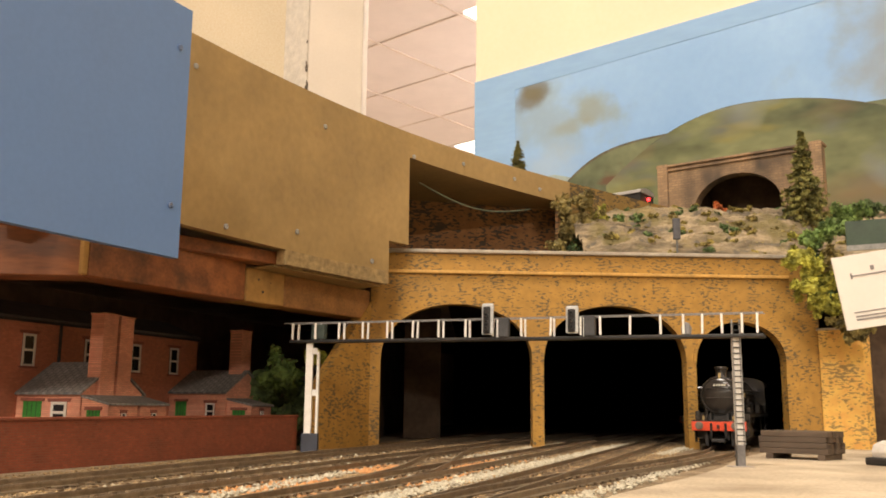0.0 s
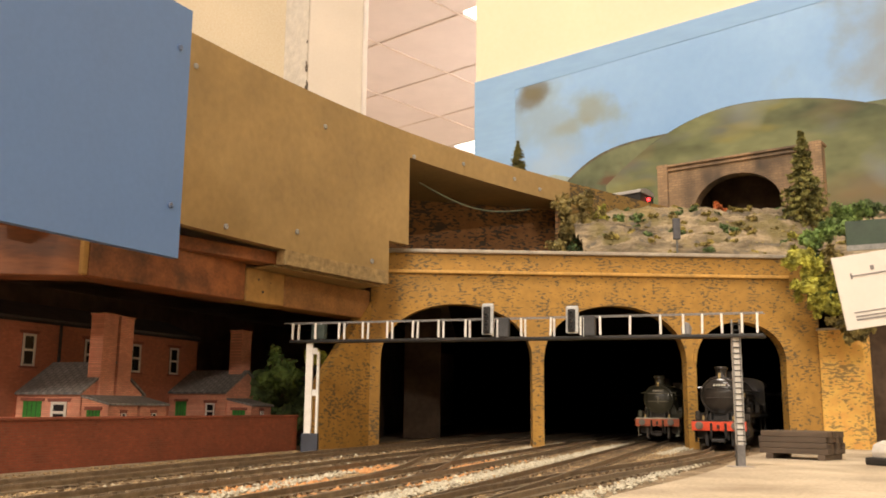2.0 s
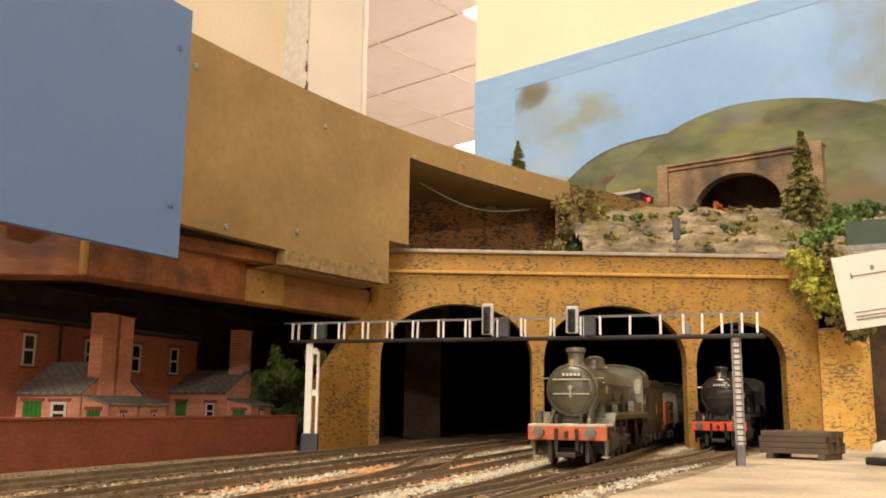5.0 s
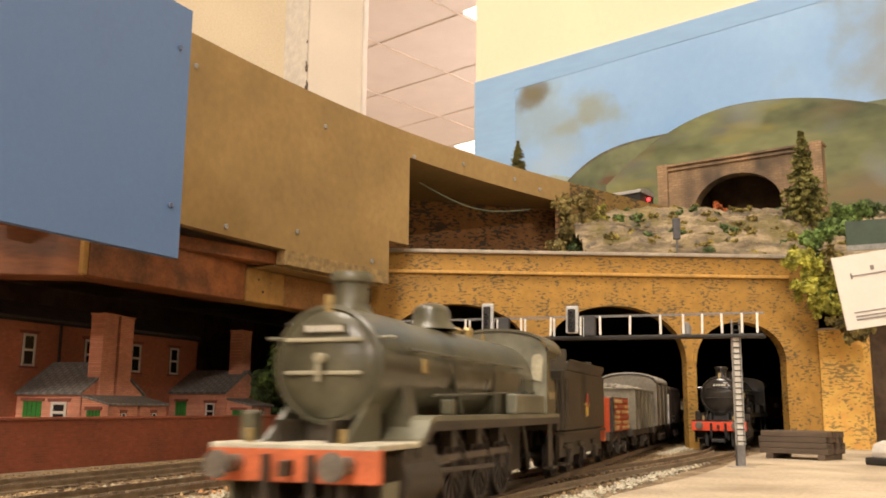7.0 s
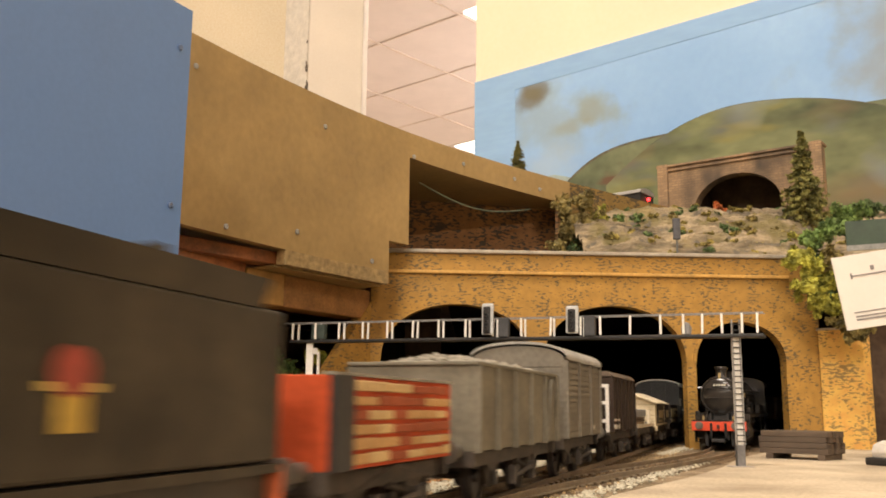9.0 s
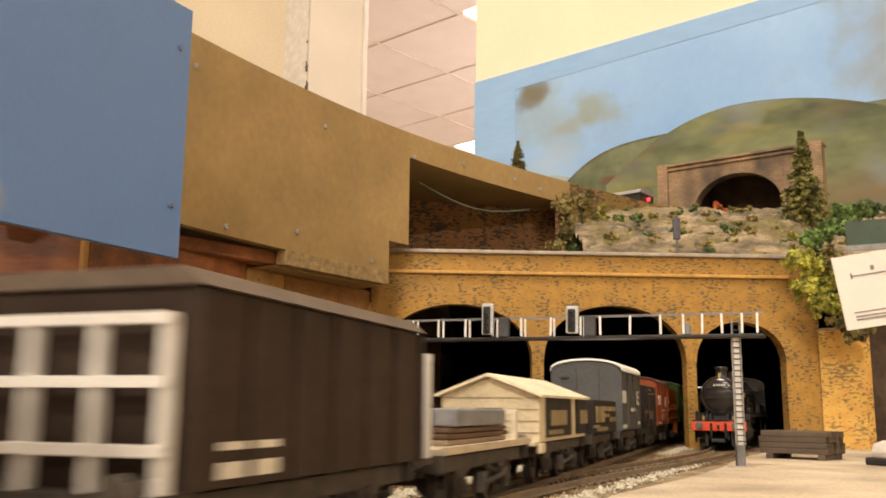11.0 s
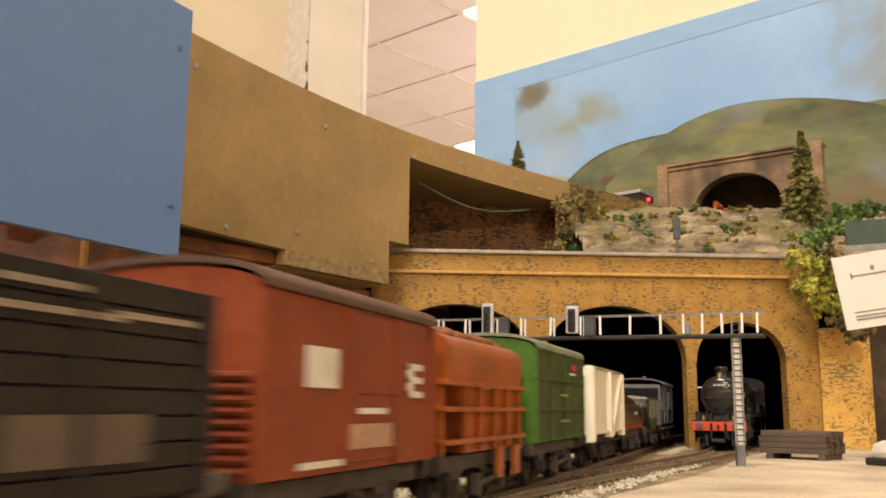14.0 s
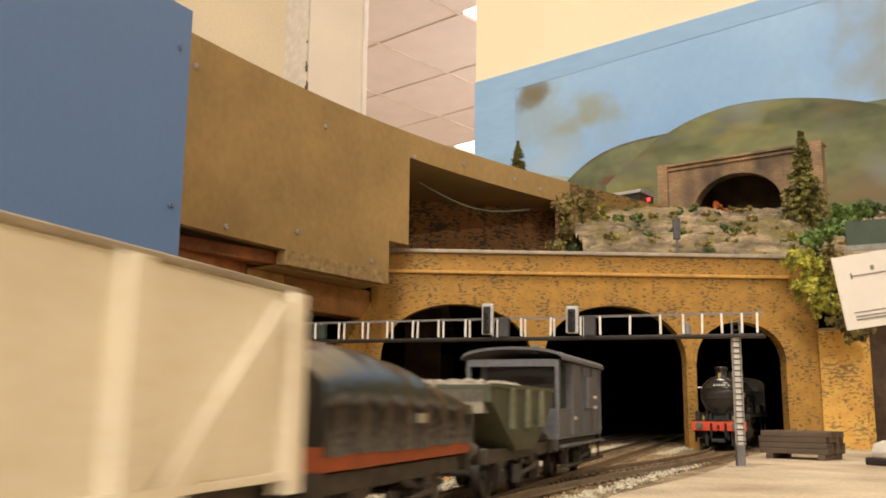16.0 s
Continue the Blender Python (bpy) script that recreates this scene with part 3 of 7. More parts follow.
def sky_material():
    m = mat("painted_sky", (0.215, 0.40, 0.70), 0.6, 0.05, 5, 0.03, tint=(0.31, 0.50, 0.75), fine=20, grain=0.08)
    nt = m.node_tree
    N, L = nt.nodes, nt.links
    bs = N["Principled BSDF"]
    tc = N.new("ShaderNodeTexCoord")
    last = bs.inputs["Base Color"].links[0].from_socket
    warp = N.new("ShaderNodeTexNoise")
    warp.inputs["Scale"].default_value, warp.inputs["Detail"].default_value = 16.0, 4.0
    L.new(tc.outputs["Object"], warp.inputs["Vector"])
    for cx, cz, rx, rz, col, strength in ((0.125, 0.405, 0.080, 0.058, (0.27, 0.32, 0.29), 0.5), (0.099, 0.452, 0.022, 0.015, (0.15, 0.13, 0.065), 0.7), (0.086, 0.440, 0.024, 0.017, (0.15, 0.13, 0.065), 0.75), (0.182, 0.409, 0.034, 0.022, (0.27, 0.28, 0.16), 0.62), (0.150, 0.392, 0.036, 0.014, (0.27, 0.28, 0.17), 0.5), (0.605, 0.43, 0.135, 0.19, (0.25, 0.30, 0.33), 0.85), (0.10, 0.335, 0.09, 0.045, (0.36, 0.47, 0.58), 0.6)):
        sub = N.new("ShaderNodeMapping")
        sub.inputs["Location"].default_value = (-cx / rx, 0, -cz / rz)
        sub.inputs["Scale"].default_value = (1 / rx, 0, 1 / rz)
        L.new(tc.outputs["Object"], sub.inputs[0])
        ln = N.new("ShaderNodeVectorMath")
        ln.operation = "LENGTH"
        L.new(sub.outputs[0], ln.inputs[0])
        ad = N.new("ShaderNodeMath")
        ad.operation = "MULTIPLY_ADD"
        ad.inputs[1].default_value = 2.6
        L.new(warp.outputs["Fac"], ad.inputs[0])
        L.new(ln.outputs["Value"], ad.inputs[2])
        rg = N.new("ShaderNodeMapRange")
        rg.interpolation_type = "SMOOTHSTEP"
        rg.inputs[1].default_value, rg.inputs[2].default_value = 2.5, 1.6
        rg.inputs[3].default_value, rg.inputs[4].default_value = 0.0, strength
        L.new(ad.outputs[0], rg.inputs[0])
        mx = N.new("ShaderNodeMix")
        mx.data_type = "RGBA"
        L.new(rg.outputs[0], mx.inputs["Factor"])
        L.new(last, mx.inputs["A"])
        mx.inputs["B"].default_value = (*col, 1)
        last = mx.outputs["Result"]
    L.new(last, bs.inputs["Base Color"])
    return m


M_SKYPAINT = sky_material()
M_SKYSTRIP = mat("pale_blue_strip", (0.26, 0.44, 0.69), 0.6, 0.05, 14, grain=0.12, stretch=(0.4, 1, 1.6))
M_HILL = mat("painted_green_hill", (0.080, 0.110, 0.045), 0.7, 0.45, 13, 0.05, tint=(0.19, 0.20, 0.088), fine=4, stretch=(0.5, 1, 1))
M_HILL_EDGE = mat("brown_brushed_outline", (0.105, 0.095, 0.060), 0.7, 0.5, 40, 0.05)
M_HILL_MID = mat("painted_olive_hill", (0.085, 0.115, 0.055), 0.7, 0.4, 11, 0.05, tint=(0.15, 0.165, 0.085), fine=4)
def blotch(m, scale, lo, hi, col, stretch=(1, 1, 1)):
    """Broad brushed patches of another paint colour."""
    nt = m.node_tree
    N, L = nt.nodes, nt.links
    bs = N["Principled BSDF"]
    last = bs.inputs["Base Color"].links[0].from_socket
    tc, mp, n, rg, mx = (N.new(k) for k in ("ShaderNodeTexCoord", "ShaderNodeMapping", "ShaderNodeTexNoise", "ShaderNodeMapRange", "ShaderNodeMix"))
    mp.inputs["Scale"].default_value = stretch
    n.inputs["Scale"].default_value, n.inputs["Detail"].default_value = scale, 3.0
    rg.inputs[1].default_value, rg.inputs[2].default_value = lo, hi
    mx.data_type = "RGBA"
    L.new(tc.outputs["Object"], mp.inputs[0])
    L.new(mp.outputs[0], n.inputs["Vector"])
    L.new(n.outputs["Fac"], rg.inputs[0])
    L.new(rg.outputs[0], mx.inputs["Factor"])
    L.new(last, mx.inputs["A"])
    mx.inputs["B"].default_value = (*col, 1)
    L.new(mx.outputs["Result"], bs.inputs["Base Color"])
    return m


blotch(M_HILL, 17, 0.52, 0.66, (0.12, 0.13, 0.10), (0.6, 1, 1.2))
blotch(M_HILL, 9, 0.55, 0.70, (0.19, 0.13, 0.06), (0.6, 1, 1.2))
blotch(M_HILL, 12, 0.60, 0.70, (0.24, 0.21, 0.05), (0.5, 1, 1.6))
blotch(M_HILL, 7, 0.56, 0.68, (0.21, 0.24, 0.22), (0.8, 1, 0.9))
blotch(M_HILL_MID, 20, 0.60, 0.72, (0.13, 0.07, 0.035), (0.6, 1, 1.4))
blotch(M_HILL_MID, 14, 0.52, 0.65, (0.16, 0.14, 0.10))
blotch(M_MDF, 160, 0.64, 0.80, (0.34, 0.22, 0.09))
M_HILL_FAR = mat("painted_grey_hill", (0.33, 0.40, 0.38), 0.7, 0.2, 12, 0.05)

portal()
tunnel_inside()
upper_level()
backdrop()


# ---- tracks ----
def line_path(s):
    """The running line: straight past the camera, then bending away inside the tunnel. Returns place and heading."""
    if s <= 0.62:
        p = on_line(s)
        return p, math.atan2(TRACK_DIR.y, TRACK_DIR.x)
    r, a0 = 0.90, math.atan2(TRACK_DIR.y, TRACK_DIR.x)
    st = on_line(0.62)
    c = st - TRACK_LEFT * r
    h = a0 - (s - 0.62) / r
    return c + Vector((-math.sin(h), math.cos(h), 0)) * r, h


SLEEPER_MESH = []


def sleeper_mesh():
    if not SLEEPER_MESH:
        bm = B()
        prism(bm, [(-0.0150, -0.0040), (0.0150, -0.0040), (0.0147, -0.0024), (-0.0147, -0.0024)], "x", -0.0017, 0.0017)
        for y in (-0.0083, 0.0083):
            box(bm, -0.0011, 0.0011, y - 0.0018, y + 0.0018, -0.0025, -0.0017)
        me = bpy.data.meshes.new("sleeper")
        bmesh.ops.recalc_face_normals(bm, faces=bm.faces)
        bm.to_mesh(me)
        bm.free()
        me.materials.append(M_SLEEPER)
        SLEEPER_MESH.append(me)
    return SLEEPER_MESH[0]


def track(path, s0, s1, sl0, sl1, label, step=0.04, pitch=0.0078):
    t = thing("railway_track", label, "railway track", group="tracks")
    n = max(2, int((s1 - s0) / step))
    for side in (-0.00865, 0.00865):
        bm = B()
        rings = []
        for i in range(n + 1):
            p, h = path(s0 + (s1 - s0) * i / n)
            q = Vector((-math.sin(h), math.cos(h), 0))
            c = p + q * side
            prof = ((-0.0010, -0.0024), (0.0010, -0.0024), (0.0010, -0.0020), (0.0003, -0.0017), (0.0003, -0.0009), (0.00048, -0.0007), (0.00042, 0.0), (-0.00042, 0.0), (-0.00048, -0.0007), (-0.0003, -0.0009), (-0.0003, -0.0017), (-0.0010, -0.0020))
            rings.append([bm.verts.new(c + q * a + Vector((0, 0, z))) for a, z in prof])
        m = len(rings[0])
        for a, b in zip(rings, rings[1:]):
            for i in range(m):
                bm.faces.new((a[i], b[i], b[(i + 1) % m], a[(i + 1) % m]))
        bm.faces.new(rings[0]), bm.faces.new(rings[-1][::-1])
        part("rail", bm, M_RAIL, t, "worn steel rail")
    rnd = random.Random(int(abs(s1) * 1000))
    k = sl0
    while k < sl1:
        p, h = path(k)
        o = new("sleeper", sleeper_mesh())
        o.parent = t
        o.matrix_world = Matrix.Translation(p + Vector((0, 0, rnd.uniform(-0.0003, 0.0001)))) @ Matrix.Rotation(h + rnd.uniform(-0.03, 0.03), 4, "Z")
        k += pitch
    return t


def offset_path(off0, off1=None, s_a=0.0, s_b=1.0):
    """Parallel to the running line; with off1 it slides over from off0 to off1 between s_a and s_b."""
    def off(s):
        if off1 is None:
            return off0
        k = min(1, max(0, (s - s_a) / (s_b - s_a)))
        return off0 + (off1 - off0) * (3 * k * k - 2 * k ** 3)

    def path(s):
        p = on_line(s, off(s))
        q = on_line(s + 0.002, off(s + 0.002)) - p
        return p, math.atan2(q.y, q.x)
    return path


def tracks():
    track(line_path, -1.95, 2.5, -0.02, 0.56, "running line with dark sleepers and worn steel rails")
    track(offset_path(0.046), -1.6, 1.1, -0.02, 0.56, "dusty running line beside pale ballast")
    track(offset_path(0.096), -1.6, 1.1, 0.0, 0.56, "rusty siding track with brown sleepers")
    track(offset_path(0.143), -1.4, 1.1, 0.03, 0.56, "siding track along the brick boundary wall")
    track(offset_path(0.0, -0.056, 0.0, 0.40), 0.02, 0.85, 0.11, 0.56, "siding curving away through the small arch")
    track(offset_path(0.046, 0.096, 0.08, 0.36), 0.09, 0.36, 0.16, 0.30, "rusty crossover between two lines")


def chips(name, spots, material, size, label, seed):
    """Loose stones: one joined object of many little eight-sided chips."""
    rs = np.random.RandomState(seed)
    n = len(spots)
    c = np.array(spots)
    base = np.array([(1, 0, 0), (-1, 0, 0), (0, 1, 0), (0, -1, 0), (0, 0, 1), (0, 0, -1)], float)
    r = size * rs.uniform(0.5, 1.3, (n, 1, 1)) * rs.uniform(0.6, 1.3, (n, 6, 1))
    a = rs.uniform(0, 6.28, n)
    v = base[None] * r
    x = v[..., 0] * np.cos(a)[:, None] - v[..., 1] * np.sin(a)[:, None]
    y = v[..., 0] * np.sin(a)[:, None] + v[..., 1] * np.cos(a)[:, None]
    v = np.stack([x, y, v[..., 2] * 0.75], -1) + c[:, None, :]
    f = np.array([(0, 2, 4), (2, 1, 4), (1, 3, 4), (3, 0, 4), (2, 0, 5), (1, 2, 5), (3, 1, 5), (0, 3, 5)])
    faces = (f[None] + 6 * np.arange(n)[:, None, None]).reshape(-1, 3)
    me = bpy.data.meshes.new(name)
    me.from_pydata(v.reshape(-1, 3).tolist(), [], faces.tolist())
    me.materials.append(material)
    return tagged(new(name, me), label, "ballast", kind="stuff")


def ballast():
    rs = np.random.RandomState(3)
    spots = []
    for _ in range(26000):
        s, o = rs.uniform(-0.03, 0.52), rs.uniform(-0.03, 0.19)
        p = on_line(s, o)
        spots.append((p.x, p.y, GROUND + rs.uniform(-0.0003, 0.0004)))
    chips("ballast_chippings", spots, M_STONE, 0.0007, "brown ballast chippings spread between the sleepers", 1)
    spots = []
    for s0, s1, o0, o1, w, cnt in ((0.02, 0.50, 0.0265, 0.0185, 0.0055, 3200), (0.26, 0.50, 0.072, 0.070, 0.0025, 500), (0.02, 0.14, 0.073, 0.080, 0.004, 420), (0.36, 0.48, -0.022, -0.030, 0.004, 500), (0.04, 0.33, -0.023, -0.055, 0.0042, 900), (0.10, 0.20, 0.120, 0.12, 0.003, 120), (0.06, 0.30, 0.046, 0.046, 0.016, 260), (0.05, 0.3, 0.096, 0.096, 0.02, 320), (0.03, 0.3, 0.143, 0.143, 0.02, 160)):
        for _ in range(cnt):
            k = rs.uniform()
            s = s0 + (s1 - s0) * k
            o = o0 + (o1 - o0) * k + rs.normal(0, w * 0.55)
            p = on_line(s, o)
            spots.append((p.x, p.y, GROUND + rs.uniform(0, 0.0009)))
    chips("pale_ballast", spots, M_STONE_PALE, 0.00085, "cream ballast chippings in strips between tracks", 2)
    spots = []
    for s0, s1, o0, o1, cnt in ((0.09, 0.20, 0.033, 0.05, 500), (0.14, 0.19, 0.066, 0.088, 400), (0.18, 0.26, 0.036, 0.056, 420), (0.04, 0.11, 0.05, 0.09, 350)):
        for _ in range(cnt):
            p = on_line(rs.uniform(s0, s1), rs.uniform(o0, o1))
            spots.append((p.x, p.y, GROUND + rs.uniform(-0.0002, 0.0004)))
    chips("rust_dust", spots, M_RUST, 0.0011, "orange rusty dust between the rails", 5)


# ---- signal gantry ----
G_L, G_R = Vector((-0.0885, 0.535, 0.0617)), Vector((0.1505, 0.4195, 0.0584))


def gantry():
    g = thing("signal_gantry", "black signal gantry with white handrail posts over tracks", "signal gantry")
    d = (G_R - G_L)
    L = d.length
    x = d.normalized()
    m = Matrix.Translation(G_L) @ x.to_track_quat("X", "Z").to_matrix().to_4x4()
    part("walkway", box(B(), 0, L, -0.004, 0.0055, -0.0009, 0.0006, 0.0003), M_BLACK, g).matrix_basis = m
    for y in (-0.0038, 0.0022):
        part("handrail", box(B(), -0.0040, L, y - 0.0003, y + 0.0003, 0.0103, 0.0108), mat("grey_wire", (0.20, 0.19, 0.18), 0.4), g, "thin grey handrail").matrix_basis = m
    bm0 = box(B(), -0.0005, 0.0005, -0.0004, 0.0004, 0.0010, 0.0104)
    first = part("handrail_post", bm0, M_WHITE, g, "white handrail post")
    at = [0.0021 + 0.01597 * i for i in range(12)] + [0.1880, 0.2029, 0.2180, 0.2289, 0.2377, 0.2469, 0.2559, 0.2627]
    first.matrix_basis = m @ Matrix.Translation((at[0], -0.0037, 0))
    for i, px in enumerate(at):
        for y in (-0.0037, 0.0021):
            if (i == 0 and y < 0) or (y > 0 and i > 11):
                continue
            o = new("handrail_post", first.data)
            o.parent = g
            o["label"] = "white handrail post"
            o.matrix_basis = m @ Matrix.Translation((px, y, 0)) @ Matrix.Rotation(0.02 * math.sin(i * 2.3 + y * 900), 4, "Y")
    # plain post at one end: two white bars with rungs, on a dark foot
    def leg(px, dy):
        return m @ Matrix.Translation((px, dy, 0))
    lx, rx = 0.0125, L - 0.0135
    foot = m @ Vector((lx, 0, 0))
    part("post", box(B(), -0.0022, 0.0018, -0.002, 0.002, 0.0085, foot.z - 0.001, 0.0003), M_WHITE, g, "white gantry post").matrix_basis = Matrix.Translation((foot.x, foot.y, 0))
    part("post", box(B(), 0.0042, 0.0056, -0.002, 0.002, 0.0085, foot.z - 0.006, 0.0003), M_WHITE, g, "white gantry post").matrix_basis = Matrix.Translation((foot.x, foot.y, 0))
    for z in (0.030, 0.054):
        part("cross_tie", box(B(), 0.0018, 0.0042, -0.0015, 0.0015, z, z + 0.0036), M_WHITE, g).matrix_basis = Matrix.Translation((foot.x, foot.y, 0))
    part("post_foot", box(B(), -0.0035, 0.0062, -0.003, 0.003, GROUND, 0.0086, 0.0004), mat("blue_black_foot", (0.03, 0.035, 0.05), 0.5), g, "dark painted foot").matrix_basis = Matrix.Translation((foot.x, foot.y, 0))
    # lattice mast at the other end
    c = m @ Vector((rx, 0, 0))
    mm = Matrix.Translation((c.x, c.y, 0))
    for a in (-0.0018, 0.0018):
        part("mast_angle", box(B(), a - 0.0003, a + 0.0003, -0.0020, -0.0012, 0.008, c.z + 0.0075), mat("grey_steel_angle", (0.25, 0.24, 0.22), 0.5), g).matrix_basis = mm
    part("mast", box(B(), -0.0015, 0.0015, -0.0010, 0.0016, 0.008, c.z - 0.001), M_WHITE, g, "white lattice mast").matrix_basis = mm
    zz = 0.0095
    while zz < c.z + 0.006:
        part("rung", box(B(), -0.0018, 0.0018, -0.0022, -0.0016, zz, zz + 0.0005), M_BLACK, g).matrix_basis = mm
        zz += 0.0027
    part("mast_foot", box(B(), -0.0019, 0.0019, -0.0018, 0.0018, GROUND, 0.008, 0.0003), mat("dark_steel_foot", (0.16, 0.155, 0.15), 0.4, metal=0.3), g, "dark steel foot").matrix_basis = mm
    part("base_plate", box(B(), -0.0055, 0.0050, -0.0045, 0.004, GROUND, GROUND + 0.0016, 0.0004), mat("steel_plate", (0.32, 0.28, 0.24), 0.45, metal=0.3), g, "steel base plate").matrix_basis = mm
    # colour-light heads
    for k, z0 in ((0.480, 0.0185), (0.655, 0.0160)):
        sx = k * L
        part("signal_frame", box(B(), -0.0033, 0.0033, -0.0060, -0.0048, 0.0018, z0, 0.0010), mat("pale_grey_casting", (0.50, 0.50, 0.48), 0.5), g, "pale grey signal backboard").matrix_basis = m @ Matrix.Translation((sx, 0, 0))
        part("signal_head", box(B(), -0.0020, 0.0020, -0.0074, -0.0061, 0.0024, z0 - 0.0018, 0.0006), M_BLACK, g, "black colour-light head").matrix_basis = m @ Matrix.Translation((sx, 0, 0))
        for q in (0.0050, 0.0085, 0.0120):
            part("lens_hood", lathe(B(), [(0, 0.0010), (0.0012, 0.0011), (0.0012, 0.0008), (0.0002, 0.0007), (0.0002, 0)], (0, -0.0074, q), (0, -1, 0), 12), M_BLACK, g).matrix_basis = m @ Matrix.Translation((sx, 0, 0))
        part("relay_box", box(B(), 0.0058, 0.0115, -0.0050, -0.0020, 0.0005, 0.0108, 0.0004), mat("dark_grey_box", (0.05, 0.05, 0.05), 0.6), g, "dark grey relay box").matrix_basis = m @ Matrix.Translation((sx, 0, 0))
    part("relay_box", box(B(), 0.012, 0.021, 0.0008, 0.0040, 0.0012, 0.0100, 0.0004), mat("dark_green_box", (0.04, 0.055, 0.045), 0.6), g).matrix_basis = m
    part("ground_signal", lathe(B(), [(0, 0.0022), (0.003, 0.0026), (0.0055, 0.0012), (0.006, 0)], (L * 0.865, 0.0, 0.001), (0, 0, 1), 12), mat("worn_grey", (0.22, 0.21, 0.2), 0.5), g, smooth=40).matrix_basis = m


# ---- houses behind the boundary wall ----
H_O, H_A, H_B = Vector((-0.0945, 0.575, 0)), Vector((0.36, 0.933, 0)), Vector((-0.933, 0.36, 0))
H_M = Matrix(((H_A.x, H_B.x, 0, H_O.x), (H_A.y, H_B.y, 0, H_O.y), (0, 0, 1, 0), (0, 0, 0, 1)))
M_HBRICK = courses("salmon_moulded_brick", (0.76, 0.34, 0.215), (0.50, 0.235, 0.15), 0.003, 0.001, turn=(90, 0, 0))
M_FACADE = courses("red_facade_brick", (0.57, 0.195, 0.11), (0.42, 0.185, 0.115), 0.003, 0.001, turn=(90, 0, 0))
M_SLATE = courses("grey_slate_roof", (0.27, 0.255, 0.235), (0.15, 0.145, 0.135), 0.004, 0.0030)
M_SLATE_DARK = mat("dark_slate", (0.11, 0.10, 0.095), 0.8, 0.25, 120)
M_GREENDOOR = mat("green_door_paint", (0.035, 0.20, 0.03), 0.5, 0.15, 200)
M_FRAME = mat("white_window_frame", (0.72, 0.68, 0.60), 0.6, 0.05, 200)
M_LINTEL = mat("red_sill_stone", (0.26, 0.085, 0.055), 0.8, 0.2, 200)


def glass_mat():
    m = bpy.data.materials.new("window_glass")
    m.use_nodes = True
    b = m.node_tree.nodes["Principled BSDF"]
    b.inputs["Base Color"].default_value = (0.02, 0.02, 0.022, 1)
    b.inputs["Roughness"].default_value = 0.12
    return m


M_GLASS = glass_mat()


def window_on(house, m, w, h):
    """A sash window whose outer face lies at y = 0 of m, x across and z up from the sill."""
    win = part("window", box(B(), -w / 2, w / 2, -0.0003, 0.0012, 0, h), M_GLASS, house)
    win.matrix_basis = m
    t = w * 0.14
    for b in ((-w / 2, -w / 2 + t, 0, h), (w / 2 - t, w / 2, 0, h), (-w / 2 + t, w / 2 - t, 0, t), (-w / 2 + t, w / 2 - t, h - t, h), (-w / 2 + t, w / 2 - t, h / 2 - t / 2, h / 2 + t / 2)):
        part("frame", box(B(), b[0], b[1], -0.0008, -0.0003, b[2], b[3]), M_FRAME, win)
    part("sill", box(B(), -w * 0.68, w * 0.68, -0.0014, 0.0, -0.0010, 0), M_LINTEL, win)
    part("lintel", prism(B(), [(-w * 0.68, h), (w * 0.68, h), (w * 0.78, h + 0.0018), (-w * 0.78, h + 0.0018)], "y", -0.0007, 0.0), M_LINTEL, win)


def door_on(house, m, w, h):
    d = part("door", box(B(), -w / 2, w / 2, -0.0005, 0.0008, 0, h), M_GREENDOOR, house, "green door")
    d.matrix_basis = m
    for i in range(1, 4):
        part("board_gap", box(B(), -w / 2 + w * i / 4 - 0.0001, -w / 2 + w * i / 4 + 0.0001, -0.0007, -0.0005, 0, h), M_BLACK, d)
    part("lintel", box(B(), -w * 0.65, w * 0.65, -0.0008, 0.0006, h, h + 0.0018), M_LINTEL, d)


def chimney_on(house, a0, a1, b0, b1, z0, z1):
    c = part("chimney", box(B(), a0, a1, b0, b1, z0, z1, 0.0003), M_HBRICK, house, "tall salmon brick chimney stack")
    part("cap", box(B(), a0 - 0.0004, a1 + 0.0004, b0 - 0.0004, b1 + 0.0004, z1, z1 + 0.0010), M_HBRICK, c)


def pitched(house, a0, a1, b0, b1, eave, ridge, z0=GROUND):
    """A wing whose ridge runs along b."""
    am = (a0 + a1) / 2
    part("wall", prism(B(), [(a0, z0), (a1, z0), (a1, eave), (am, ridge), (a0, eave)], "y", b0, b1), M_HBRICK, house)
    for s, e in ((a0, -1), (a1, 1)):
        sl = (ridge - eave) / (am - a0)
        o = 0.002
        pts = [(am, ridge + 0.0002), (s + e * o, eave - sl * o + 0.0002), (s + e * o, eave - sl * o + 0.0014), (am, ridge + 0.0016)]
        part("roof", prism(B(), pts, "y", b0 - 0.0015, b1), M_SLATE, house, "grey slate roof slope")


